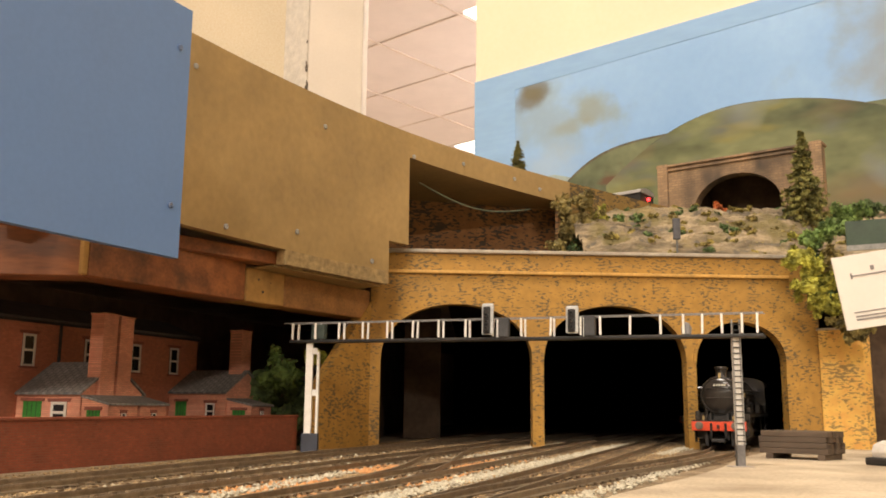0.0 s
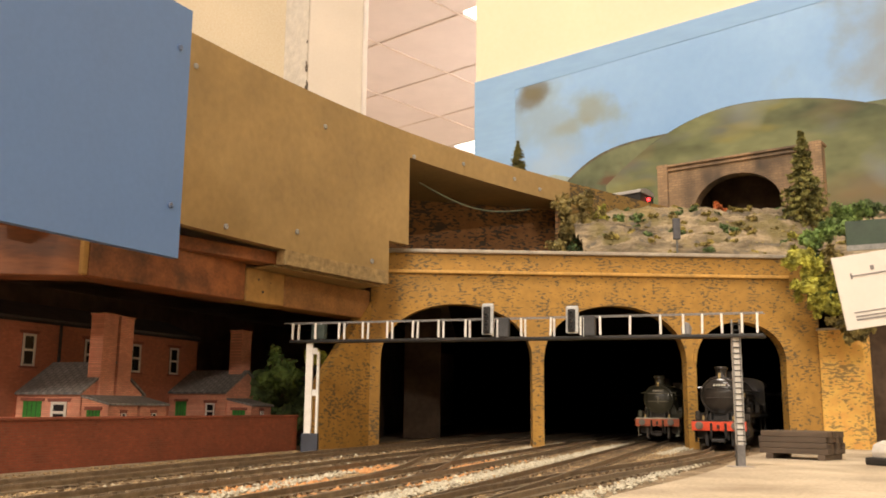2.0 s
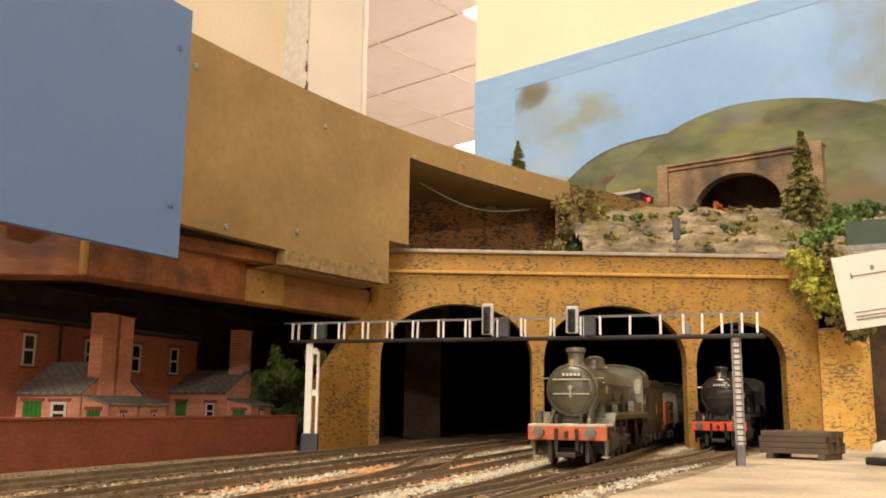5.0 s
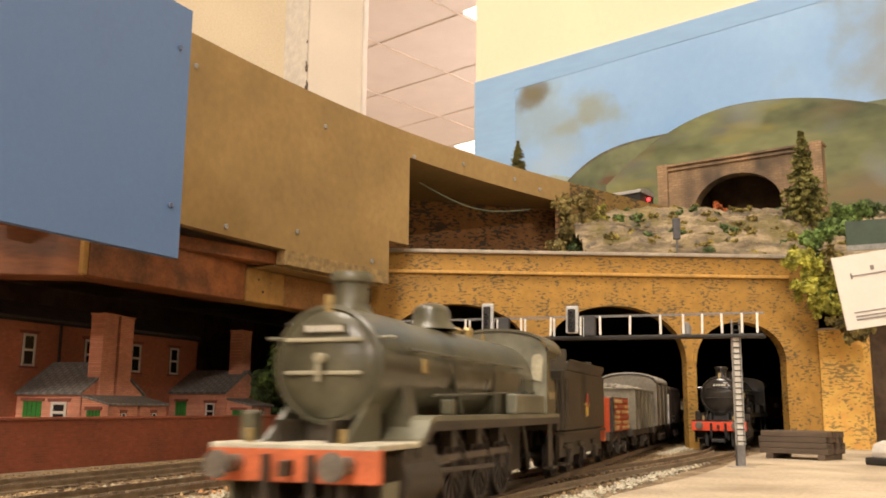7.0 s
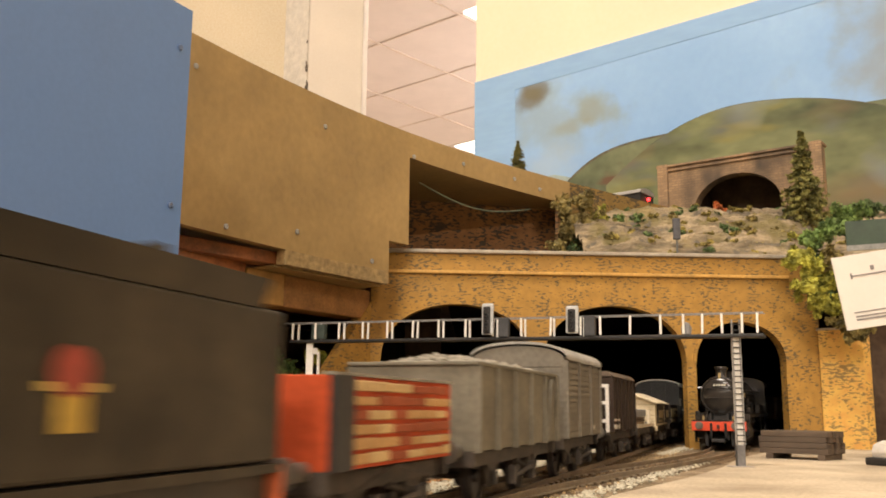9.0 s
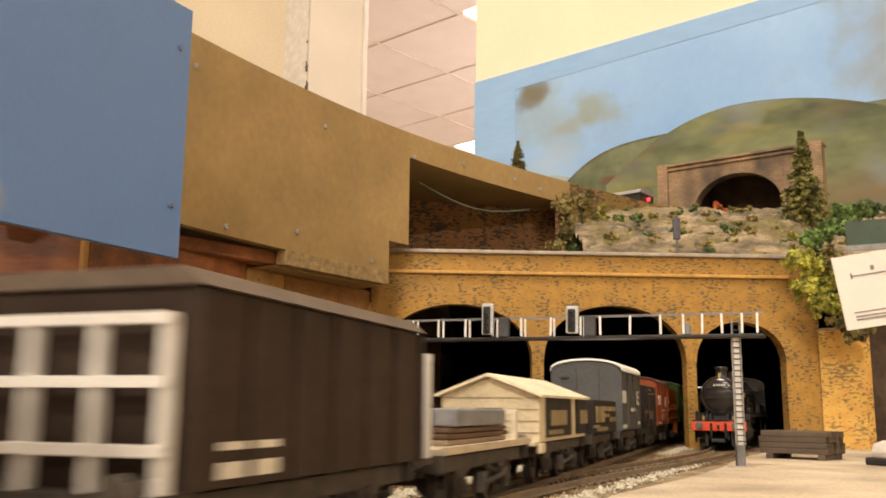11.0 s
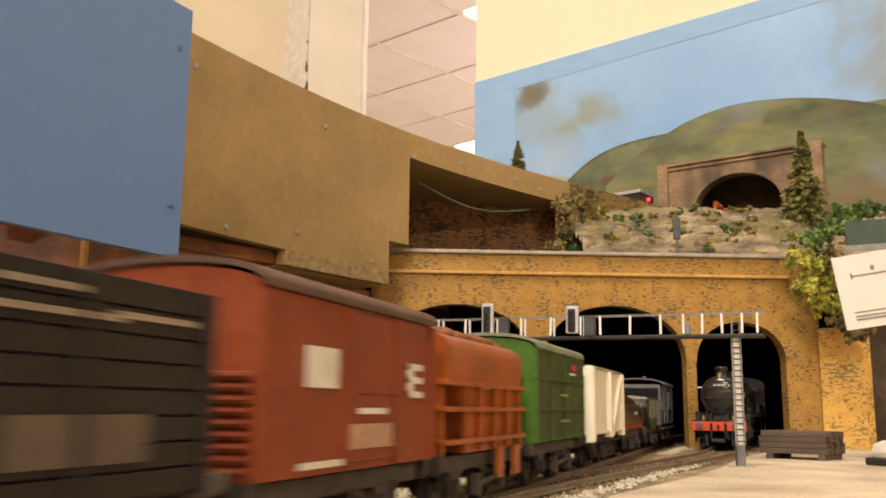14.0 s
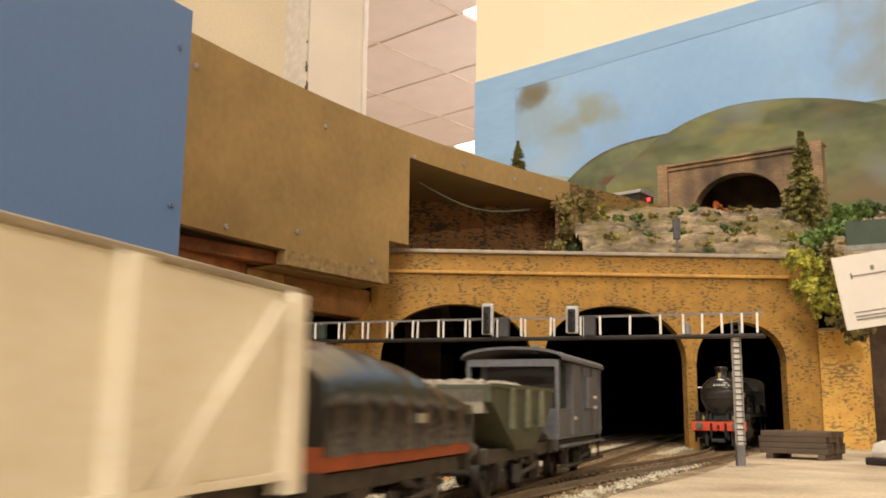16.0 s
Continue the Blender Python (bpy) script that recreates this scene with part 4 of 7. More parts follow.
def houses():
    h = thing("terraced_house", "red brick terraced house with slate rear wings and chimneys", "house", H_M)
    fb = 0.100
    part("wall", prism(B(), [(fb, GROUND), (fb + 0.06, GROUND), (fb + 0.06, 0.071), (fb + 0.03, 0.082), (fb, 0.071)], "x", -0.30, 0.036), M_FACADE, h)
    for e in (-1, 1):
        c = fb + 0.03
        pts = [(c, 0.0822), (c + e * 0.032, 0.0704), (c + e * 0.032, 0.0716), (c, 0.0836)]
        part("roof", prism(B(), pts, "x", -0.302, 0.038), M_SLATE_DARK, h, "dark slate main roof")
    part("downpipe", rod(B(), (-0.095, fb - 0.001, 0.0), (-0.095, fb - 0.001, 0.070), 0.0009, n=8), M_BLACK, h)
    part("gutter", box(B(), -0.30, 0.037, fb - 0.0022, fb - 0.0002, 0.0688, 0.0704, 0.0004), M_BLACK, h)
    fm = Matrix.Translation((0, fb, 0))
    for a in (-0.1172, -0.0700, -0.0290, 0.0100, -0.19, -0.235):
        window_on(h, fm @ Matrix.Translation((a, 0, 0.0445)), 0.0092, 0.0180)
    for a in (-0.16, -0.05):
        window_on(h, fm @ Matrix.Translation((a, 0, 0.0120)), 0.0078, 0.0160)
    # longer rear wing
    pitched(h, -0.122, -0.074, 0.056, fb, 0.0300, 0.0460)
    face = Matrix.Translation((-0.122, 0, 0)) @ Matrix.Rotation(radians(-90), 4, "Z")
    door_on(h, face @ Matrix.Translation((-0.0885, 0, 0.007)), 0.0125, 0.0185)
    window_on(h, face @ Matrix.Translation((-0.0700, 0, 0.0140)), 0.0105, 0.0112)
    chimney_on(h, -0.1115, -0.1000, 0.0535, 0.0625, 0.0, 0.0725)
    chimney_on(h, -0.0980, -0.0870, 0.0535, 0.0620, 0.0, 0.0720)
    # lean-to sheds
    for a0, a1, b0, b1, z in ((-0.1235, -0.101, 0.036, 0.0535, 0.0235), (-0.0985, -0.077, 0.036, 0.0535, 0.0235)):
        part("wall", prism(B(), [(b0, GROUND), (b1, GROUND), (b1, z + 0.004), (b0, z)], "x", a0, a1), M_HBRICK, h)
        part("roof", prism(B(), [(b0 - 0.0015, z), (b1, z + 0.0042), (b1, z + 0.0054), (b0 - 0.0015, z + 0.0012)], "x", a0 - 0.0012, a1 + 0.0012), M_SLATE, h, "grey slate lean-to roof")
        em = Matrix.Translation((a0, 0, 0)) @ Matrix.Rotation(radians(-90), 4, "Z")
        door_on(h, em @ Matrix.Translation((-(b0 + 0.0095), 0, 0.006)), 0.0085, 0.0150)
        window_on(h, Matrix.Translation(((a0 + a1) / 2, b0, 0.0155)), 0.0035, 0.0040)
    # shorter rear wing
    pitched(h, 0.008, 0.056, 0.055, fb, 0.0325, 0.0465)
    em = Matrix.Translation((0.008, 0, 0)) @ Matrix.Rotation(radians(-90), 4, "Z")
    door_on(h, em @ Matrix.Translation((-0.0900, 0, 0.010)), 0.0085, 0.0165)
    window_on(h, em @ Matrix.Translation((-0.0665, 0, 0.0150)), 0.0070, 0.0105)
    chimney_on(h, 0.027, 0.039, 0.057, 0.0665, 0.030, 0.0745)
    for a0, a1, b0, b1, z in ((0.010, 0.034, 0.036, 0.055, 0.0235),):
        part("wall", prism(B(), [(b0, GROUND), (b1, GROUND), (b1, z + 0.004), (b0, z)], "x", a0, a1), M_HBRICK, h)
        part("roof", prism(B(), [(b0 - 0.0015, z), (b1, z + 0.0042), (b1, z + 0.0054), (b0 - 0.0015, z + 0.0012)], "x", a0 - 0.0012, a1 + 0.0012), M_SLATE, h, "grey slate lean-to roof")
        em = Matrix.Translation((a0, 0, 0)) @ Matrix.Rotation(radians(-90), 4, "Z")
        door_on(h, em @ Matrix.Translation((-(b0 + 0.0095), 0, 0.006)), 0.0095, 0.0150)
        window_on(h, Matrix.Translation(((a0 + a1) / 2, b0, 0.0165)), 0.0035, 0.0040)
    # boundary wall
    w = thing("boundary_wall", "long low red brick boundary wall beside the tracks", "wall", H_M)
    part("brickwork", box(B(), -0.62, 0.0, -0.0045, 0.0, GROUND, 0.0172, 0.0002), M_BRICK, w)
    part("coping", box(B(), -0.62, 0.0008, -0.0052, 0.0007, 0.0172, 0.0186, 0.0004), M_BRICK, w)
    # dark board behind the houses
    bk = part("wall_behind_houses", box(B(), -1.2, 0.9, 0.225, 0.23, GROUND, 0.11), M_DECKUNDER)
    bk.matrix_world = H_M
    tagged(bk, "dark board behind the model houses", "wall", kind="structure")


# ---- foliage ----
def leaf_mat(name, base, tint):
    return mat(name, base, 0.85, 0.45, 160, 0.5, tint=tint, rand=0.15, bump_dist=0.001)


M_LEAF_DARK = leaf_mat("dark_foliage_foam", (0.060, 0.095, 0.030), (0.11, 0.16, 0.05))
M_LEAF_GREEN = leaf_mat("green_foliage_foam", (0.09, 0.16, 0.04), (0.17, 0.25, 0.06))
M_LEAF_YELLOW = leaf_mat("yellow_green_foliage_foam", (0.24, 0.24, 0.03), (0.38, 0.36, 0.05))
M_LEAF_RUST = leaf_mat("rust_red_foliage_foam", (0.34, 0.07, 0.02), (0.42, 0.12, 0.03))
M_LEAF_OLIVE = leaf_mat("olive_foliage_foam", (0.12, 0.10, 0.03), (0.22, 0.17, 0.05))
M_LEAF_FIR = leaf_mat("fir_green_foliage", (0.095, 0.098, 0.024), (0.19, 0.175, 0.045))
M_LEAF_DRY = leaf_mat("dry_foliage_foam", (0.19, 0.15, 0.035), (0.30, 0.24, 0.06))


def tufts(centre, spread, count, leaf, seed, clumps=14):
    """Many small folded leaf scraps gathered in clumps, with gaps; returns a bmesh."""
    rs = np.random.RandomState(seed)
    c = Vector(centre)
    verts, faces = [], []
    cl = [Vector((rs.normal(0, 0.45) * spread[0], rs.normal(0, 0.45) * spread[1], rs.normal(0, 0.45) * spread[2])) for _ in range(clumps)]
    for i in range(count):
        k = cl[rs.randint(clumps)]
        w = rs.normal(0, 1, 3)
        w = Vector(w / (np.linalg.norm(w) + 1e-9)) * (abs(rs.normal(0.75, 0.25)) * 0.36 * sum(spread) / 3)
        p = c + k + w
        a, b = Vector(rs.normal(0, 1, 3)).normalized(), Vector(rs.normal(0, 1, 3)).normalized()
        e = a.cross(b).normalized()
        s = leaf * rs.uniform(0.5, 1.4)
        j = len(verts)
        verts += [p + a * s, p + e * s * 0.7 + b * s * 0.3, p - a * s * 0.8, p - e * s * 0.7 + b * s * 0.3]
        faces += [(j, j + 1, j + 2), (j, j + 2, j + 3)]
    return verts, faces


def bush(name, label, centre, spread, count, leaf, material, seed, clumps=14, core=True, parent=None):
    v, f = tufts(centre, spread, count, leaf, seed, clumps)
    if core:
        bm = B()
        rnd = random.Random(seed)
        for i in range(5):
            lump(bm, Vector(centre) + Vector((rnd.uniform(-0.4, 0.4) * spread[0], rnd.uniform(-0.4, 0.4) * spread[1], rnd.uniform(-0.4, 0.4) * spread[2])), min(spread) * 0.5, 0.6, 2, 1.0, rnd)
        j = len(v)
        bm.verts.index_update()
        v += [x.co.copy() for x in bm.verts]
        f += [tuple(j + x.index for x in q.verts) for q in bm.faces]
        bm.free()
    me = bpy.data.meshes.new(name)
    me.from_pydata([tuple(x) for x in v], [], f)
    me.materials.append(material)
    ob = new(name, me)
    if parent:
        ob.parent = parent
        return ob
    return tagged(ob, label, "bush", group="lineside bushes")


def fir(x, y, z0, z1, r, seed, label):
    t = thing("fir_tree", label, "tree", Matrix.Translation((x, y, z0)), group="fir trees")
    h = z1 - z0
    part("trunk", rod(B(), (0, 0, -0.004), (0, 0, h * 0.9), r * 0.10, r * 0.02, 8), mat("brown_bark", (0.10, 0.07, 0.04), 0.9), t)
    rs = np.random.RandomState(seed)
    verts, faces = [], []
    tiers = 15
    for i in range(tiers):
        k = i / (tiers - 1)
        zz = h * (0.04 + 0.93 * k)
        rr = r * (1 - k) ** 0.8 * rs.uniform(0.85, 1.1) + r * 0.05
        for b in range(int(12 + 12 * (1 - k))):
            a = rs.uniform(0, 6.28)
            reach = rr * rs.uniform(0.7, 1.12)
            for q in range(9):
                d = reach * (q + 1) / 9
                p = Vector((math.cos(a) * d, math.sin(a) * d, zz - d * 0.35 + rs.normal(0, h * 0.008)))
                for _ in range(3):
                    u = Vector(rs.normal(0, 1, 3)).normalized()
                    w = Vector(rs.normal(0, 1, 3)).normalized()
                    s = h * 0.030 * rs.uniform(0.6, 1.3)
                    j = len(verts)
                    verts += [p + u * s, p + w * s, p - u * s * 0.8]
                    faces.append((j, j + 1, j + 2))
    me = bpy.data.meshes.new("crown")
    me.from_pydata([tuple(v) for v in verts], [], faces)
    me.materials.append(M_LEAF_FIR)
    o = new("crown", me)
    o.parent = t
    return t


# ---- upper scenery ----
def terrain_z(x, y):
    """Rocky slope behind the tunnel front up to the upper line."""
    k = min(1, max(0, (y - 0.648) / 0.13))
    z = 0.132 + 0.062 * (k ** 0.9)
    if y > 0.778:
        z = 0.194 + 0.018 * min(1, (y - 0.778) / 0.06)
    v = Vector((x, y, 0.3))
    u = Vector((x * 0.55, y * 1.5, 0.7))
    rough = 0.0050 * noise.noise(v * 30) + 0.0055 * (0.3 - abs(noise.noise(u * 60))) + 0.0035 * (0.3 - abs(noise.noise(u * 130))) + 0.0030 * (0.3 - abs(noise.noise(u * 240))) + 0.0014 * noise.noise(v * 420)
    ledge = 0.0030 * math.sin(z * 620 + 4 * noise.noise(v * 24))
    return z + (rough + ledge) * (1 if y < 0.80 else 0.4) * min(1, (y - 0.640) / 0.03)


def rock_mat():
    m = mat("painted_plaster_rock", (0.105, 0.080, 0.048), 0.95, 0.5, 60, 0.9, tint=(0.27, 0.212, 0.128), stretch=(0.5, 1.4, 1.4), fine=5, bump_dist=0.002)
    nt = m.node_tree
    N, L = nt.nodes, nt.links
    bs = N["Principled BSDF"]
    last = bs.inputs["Base Color"].links[0].from_socket
    tc = N.new("ShaderNodeTexCoord")
    for sc, lo, hi, col in ((26.0, 0.52, 0.62, (0.16, 0.13, 0.05, 1)), (48.0, 0.58, 0.70, (0.25, 0.19, 0.085, 1)), (80.0, 0.60, 0.66, (0.12, 0.10, 0.07, 1))):
        n = N.new("ShaderNodeTexNoise")
        n.inputs["Scale"].default_value, n.inputs["Detail"].default_value = sc, 5.0
        L.new(tc.outputs["Object"], n.inputs["Vector"])
        rg = N.new("ShaderNodeMapRange")
        rg.inputs[1].default_value, rg.inputs[2].default_value = lo, hi
        L.new(n.outputs["Fac"], rg.inputs[0])
        mx = N.new("ShaderNodeMix")
        mx.data_type = "RGBA"
        L.new(rg.outputs[0], mx.inputs["Factor"])
        L.new(last, mx.inputs["A"])
        mx.inputs["B"].default_value = col
        last = mx.outputs["Result"]
    L.new(last, bs.inputs["Base Color"])
    return m


def upper_scenery():
    nx, ny = 280, 190
    x0, x1, y0, y1 = 0.06, 0.62, 0.640, 1.02
    verts = [(x0 + (x1 - x0) * i / nx, y0 + (y1 - y0) * j / ny, terrain_z(x0 + (x1 - x0) * i / nx, y0 + (y1 - y0) * j / ny)) for j in range(ny + 1) for i in range(nx + 1)]
    faces = []
    for j in range(ny):
        for i in range(nx):
            q = (j * (nx + 1) + i, j * (nx + 1) + i + 1, (j + 1) * (nx + 1) + i + 1, (j + 1) * (nx + 1) + i)
            cx, cy = verts[q[0]][0], verts[q[0]][1]
            # keep in front of the backdrop and beyond the recess
            if (Vector((cx, cy)) - BD_A).dot(Vector((0.559, 0.829))) > -0.004:
                continue
            if cx < 0.106 and cy < 0.79:
                continue
            faces.append(q)
    me = bpy.data.meshes.new("rock_slope")
    me.from_pydata(verts, [], faces)
    me.materials.append(rock_mat())
    tagged(new("rock_slope", me), "rocky hillside with turf above the tunnel front", "hillside", kind="structure")
    # brick-papered retaining wall that carries on the fascia
    w = thing("retaining_wall", "brown brick-paper retaining wall running into the hillside", "wall")
    bm = B()
    prism(bm, [(0.108, 0.749), (0.262, 0.882), (0.260, 0.886), (0.104, 0.752)], "z", 0.150, 0.2150)
    part("panel", bm, dashes("olive_brick_paper", (0.24, 0.15, 0.04), (0.09, 0.065, 0.03), 240.0, 600.0, 0.55), w)
    # brick tunnel mouth on the upper line
    UT = Matrix.Translation((0.2096, 0.850, 0)) @ Matrix.Rotation(radians(-36.6), 4, "Z")
    t = thing("upper_tunnel_mouth", "brown brick tunnel mouth with soot-stained arch", "tunnel", UT)
    Mb = courses("brown_brick_paper_fine", (0.37, 0.24, 0.125), (0.24, 0.165, 0.10), 0.0065, 0.0024, turn=(90, 0, 0))
    blotch(Mb, 22, 0.50, 0.70, (0.07, 0.052, 0.036), (1, 1, 0.5))
    part("wall", arched_wall(B(), 0.0, 0.151, 0.19, 0.2545, [(0.034, 0.1165, 0.2030, 0.2395)], 0.0, 0.012), Mb, t)
    part("string_course", box(B(), -0.001, 0.152, -0.0018, 0.0, 0.2505, 0.2525, 0.0004), Mb, t)
    part("coping", box(B(), -0.0015, 0.1525, -0.0022, 0.014, 0.2545, 0.2570, 0.0006), Mb, t)
    for px in (0.0, 0.142):
        part("pilaster", box(B(), px, px + 0.010, -0.0035, 0.0, 0.19, 0.2575, 0.0004), Mb, t)
    a = arch_pts(0.034, 0.1165, 0.2030, 0.2395)
    b = arch_pts(0.0300, 0.1205, 0.2030, 0.2440)
    bm = B()
    for i in range(len(a) - 1):
        prism(bm, [a[i], a[i + 1], b[i + 1], b[i]], "y", -0.0012, 0.0003)
    part("arch_ring", weld(bm), Mb, t)
    part("bore", box(B(), 0.02, 0.135, 0.060, 0.065, 0.19, 0.2500), M_SHADE, t)
    for sx in (0.026, 0.122):
        part("bore_side", box(B(), sx, sx + 0.004, 0.0125, 0.060, 0.19, 0.2500), M_SHADE, t)
    part("bore_roof", box(B(), 0.026, 0.126, 0.0125, 0.060, 0.2500, 0.2540), M_SHADE, t)
    fir(0.3060, 0.742, 0.178, 0.2600, 0.0215, 5, "tall dark green model fir tree beside tunnel mouth")
    fir(0.077, 0.90, 0.2550, 0.2975, 0.0120, 6, "small dark green model fir tree on upper level")
    # guard's vehicle end with a red tail lamp on the upper line
    v = thing("goods_van", "dark goods van with grey roof and red tail lamp", "railway wagon", Matrix.Translation((0.2085, 0.898, 0.2155)) @ Matrix.Rotation(radians(140), 4, "Z"))
    part("body", box(B(), 0.0, 0.07, -0.015, 0.015, 0.002, 0.025, 0.0005), M_BLACK, v)
    part("roof", prism(B(), [(0.0165 * math.cos(math.pi * i / 10), 0.025 + 0.006 * math.sin(math.pi * i / 10)) for i in range(11)], "x", -0.001, 0.071), mat("grey_van_roof", (0.30, 0.29, 0.27), 0.6), v, "grey curved roof", 50)
    part("tail_lamp", lathe(B(), [(0, 0.0018), (0.002, 0.0018), (0.0024, 0.0012), (0.0024, 0)], (0, -0.002, 0.0205), (-1, 0, 0), 12), glow("red_lamp", (1.0, 0.03, 0.03), 6.0), v, "lit red tail lamp")
    for i, (x, y) in enumerate(((0.02, 0.0), (0.055, 0.0))):
        part("wheel", rod(B(), (x, -0.010, 0.0055), (x, 0.010, 0.0055), 0.0055, n=16), M_BLACK, v)
    # little signal post on the slope
    s = thing("signal_post", "slim dark grey signal post on the rocky slope", "signal")
    part("post", rod(B(), (0.1735, 0.655, 0.132), (0.1735, 0.655, 0.163), 0.0008, n=10), mat("grey_green_post", (0.11, 0.11, 0.10), 0.5), s)
    part("head", box(B(), 0.1705, 0.1760, 0.6530, 0.6555, 0.1480, 0.1640, 0.0006), mat("dark_signal_head", (0.06, 0.06, 0.065), 0.5), s)
    # bushes on the slope
    rnd = random.Random(12)
    kinds = (M_LEAF_OLIVE, M_LEAF_DRY, M_LEAF_DARK, M_LEAF_DRY)
    names = {M_LEAF_OLIVE.name: "olive brown", M_LEAF_DRY.name: "dry yellow brown", M_LEAF_DARK.name: "dark green"}
    for i in range(130):
        x, y = rnd.uniform(0.125, 0.42), rnd.uniform(0.655, 0.80)
        mm = kinds[i % 4]
        r = rnd.uniform(0.0018, 0.0048)
        bush("bush", names[mm.name] + " foam tuft on the rocky slope", (x, y, terrain_z(x, y) + r * 0.3), (r * 1.5, r, r * 0.7), 240, 0.0011, mm, 100 + i, 6)
    bush("bush", "rust red bush beside upper tunnel mouth", (0.252, 0.800, 0.2055), (0.009, 0.006, 0.005), 500, 0.0012, M_LEAF_RUST, 31, 8)
    for i, (x, y, z, r, mm) in enumerate(((0.112, 0.742, 0.160, 0.012, M_LEAF_OLIVE), (0.120, 0.735, 0.178, 0.014, M_LEAF_OLIVE), (0.128, 0.742, 0.150, 0.013, M_LEAF_DARK), (0.105, 0.735, 0.140, 0.010, M_LEAF_DARK), (0.100, 0.728, 0.190, 0.010, M_LEAF_OLIVE), (0.104, 0.728, 0.172, 0.012, M_LEAF_OLIVE), (0.098, 0.726, 0.152, 0.011, M_LEAF_OLIVE), (0.112, 0.730, 0.146, 0.012, M_LEAF_DARK), (0.118, 0.732, 0.195, 0.010, M_LEAF_OLIVE), (0.135, 0.752, 0.186, 0.009, M_LEAF_YELLOW), (0.150, 0.756, 0.176, 0.010, M_LEAF_GREEN))):
        bush("bush", "shaggy foam bush at the end of the fascia", (x, y, z), (r, r * 0.7, r * 1.3), 700, 0.0013, mm, 200 + i, 10)


def side_scenery():
    # hanging bushes over the tunnel front's end
    for i, (x, y, z, rx, rz, mm) in enumerate(((0.2385, 0.606, 0.129, 0.008, 0.009, M_LEAF_YELLOW), (0.2460, 0.606, 0.119, 0.010, 0.011, M_LEAF_YELLOW), (0.2440, 0.606, 0.107, 0.008, 0.009, M_LEAF_YELLOW), (0.2505, 0.605, 0.097, 0.009, 0.008, M_LEAF_YELLOW), (0.2600, 0.604, 0.126, 0.008, 0.010, M_LEAF_OLIVE), (0.2600, 0.604, 0.110, 0.012, 0.009, M_LEAF_YELLOW), (0.2600, 0.604, 0.092, 0.010, 0.006, M_LEAF_YELLOW), (0.2660, 0.604, 0.083, 0.009, 0.006, M_LEAF_OLIVE), (0.2740, 0.604, 0.076, 0.008, 0.006, M_LEAF_OLIVE), (0.2480, 0.610, 0.140, 0.009, 0.006, M_LEAF_GREEN), (0.2570, 0.610, 0.143, 0.010, 0.007, M_LEAF_GREEN), (0.2680, 0.612, 0.150, 0.012, 0.008, M_LEAF_GREEN), (0.2800, 0.615, 0.160, 0.014, 0.007, M_LEAF_GREEN), (0.2960, 0.620, 0.164, 0.014, 0.007, M_LEAF_DARK), (0.2560, 0.614, 0.122, 0.014, 0.014, M_LEAF_DARK), (0.2640, 0.612, 0.104, 0.012, 0.014, M_LEAF_DARK))):
        bush("hanging_bush", ("bright yellow green" if mm is M_LEAF_YELLOW else "dull green") + " foam bush hanging over tunnel wall", (x + 0.005, y, z), (rx, 0.008, rz), 1100, 0.0013, mm, 300 + i, 14)
    # bank behind those bushes
    bm = B()
    prism(bm, [(0.262, 0.1305), (0.30, 0.140), (0.50, 0.150), (0.50, 0.110), (0.262, 0.110)], "y", 0.640, 0.66)
    tagged(part("bank", bm, M_SOIL), "earth bank beside the tunnel front", "bank", kind="structure")
    # trees beside the houses
    for i, (x, y, z, r, mm) in enumerate(((-0.125, 0.640, 0.035, 0.020, M_LEAF_DARK), (-0.110, 0.625, 0.045, 0.014, M_LEAF_GREEN), (-0.100, 0.650, 0.028, 0.022, M_LEAF_DARK), (-0.135, 0.660, 0.018, 0.024, M_LEAF_DARK), (-0.098, 0.615, 0.016, 0.016, M_LEAF_DARK), (-0.085, 0.600, 0.056, 0.007, M_LEAF_YELLOW))):
        bush("bush", "dark green foam bushes by the house end" if mm is not M_LEAF_YELLOW else "yellow green foam sprig by wing wall", (x, y, z), (r, r * 0.8, r * 0.8), 1300, 0.0020, mm, 400 + i, 16)
    # stack of sleepers
    st = thing("sleeper_stack", "stack of dark brown wooden sleepers", "sleeper stack", Matrix.Translation((0.1755, 0.503, GROUND + 0.0012)) @ Matrix.Rotation(radians(-44), 4, "Z"))
    Ms = mat("dark_brown_timber", (0.085, 0.060, 0.040), 0.8, 0.4, 60, 0.4, stretch=(0.25, 1, 1), rand=0.3)
    rnd = random.Random(8)
    for lay in range(5):
        z = 0.0030 * lay
        if lay == 0:
            for x in (0.002, 0.0300):
                part("sleeper_beam", box(B(), x, x + 0.004, 0.0, 0.024, z, z + 0.0029, 0.0003), Ms, st)
        else:
            for r in range(6):
                a, b = rnd.uniform(-0.0008, 0.0008), rnd.uniform(-0.0006, 0.0006)
                part("sleeper_beam", box(B(), -0.001 + a, 0.0355 + a + b, r * 0.0042, r * 0.0042 + 0.0038, z, z + 0.0029, 0.0003), Ms, st)
    # track-plan card leaning on the right, dark green control board above it
    c = thing("track_plan_card", "white card with a drawn track plan and notes", "card", pose(0.2005, 0.400, 0.0795, 90, 0, -12) @ Matrix.Rotation(radians(8.5), 4, "Z"))
    part("card", box(B(), -0.0215, 0.040, -0.0170, 0.0165, -0.001, 0.0, 0.0002), mat("white_card", (0.66, 0.62, 0.55), 0.6, 0.03, 60, grain=0.05), c)
    Mi = mat("grey_ink", (0.20, 0.18, 0.17), 0.7)
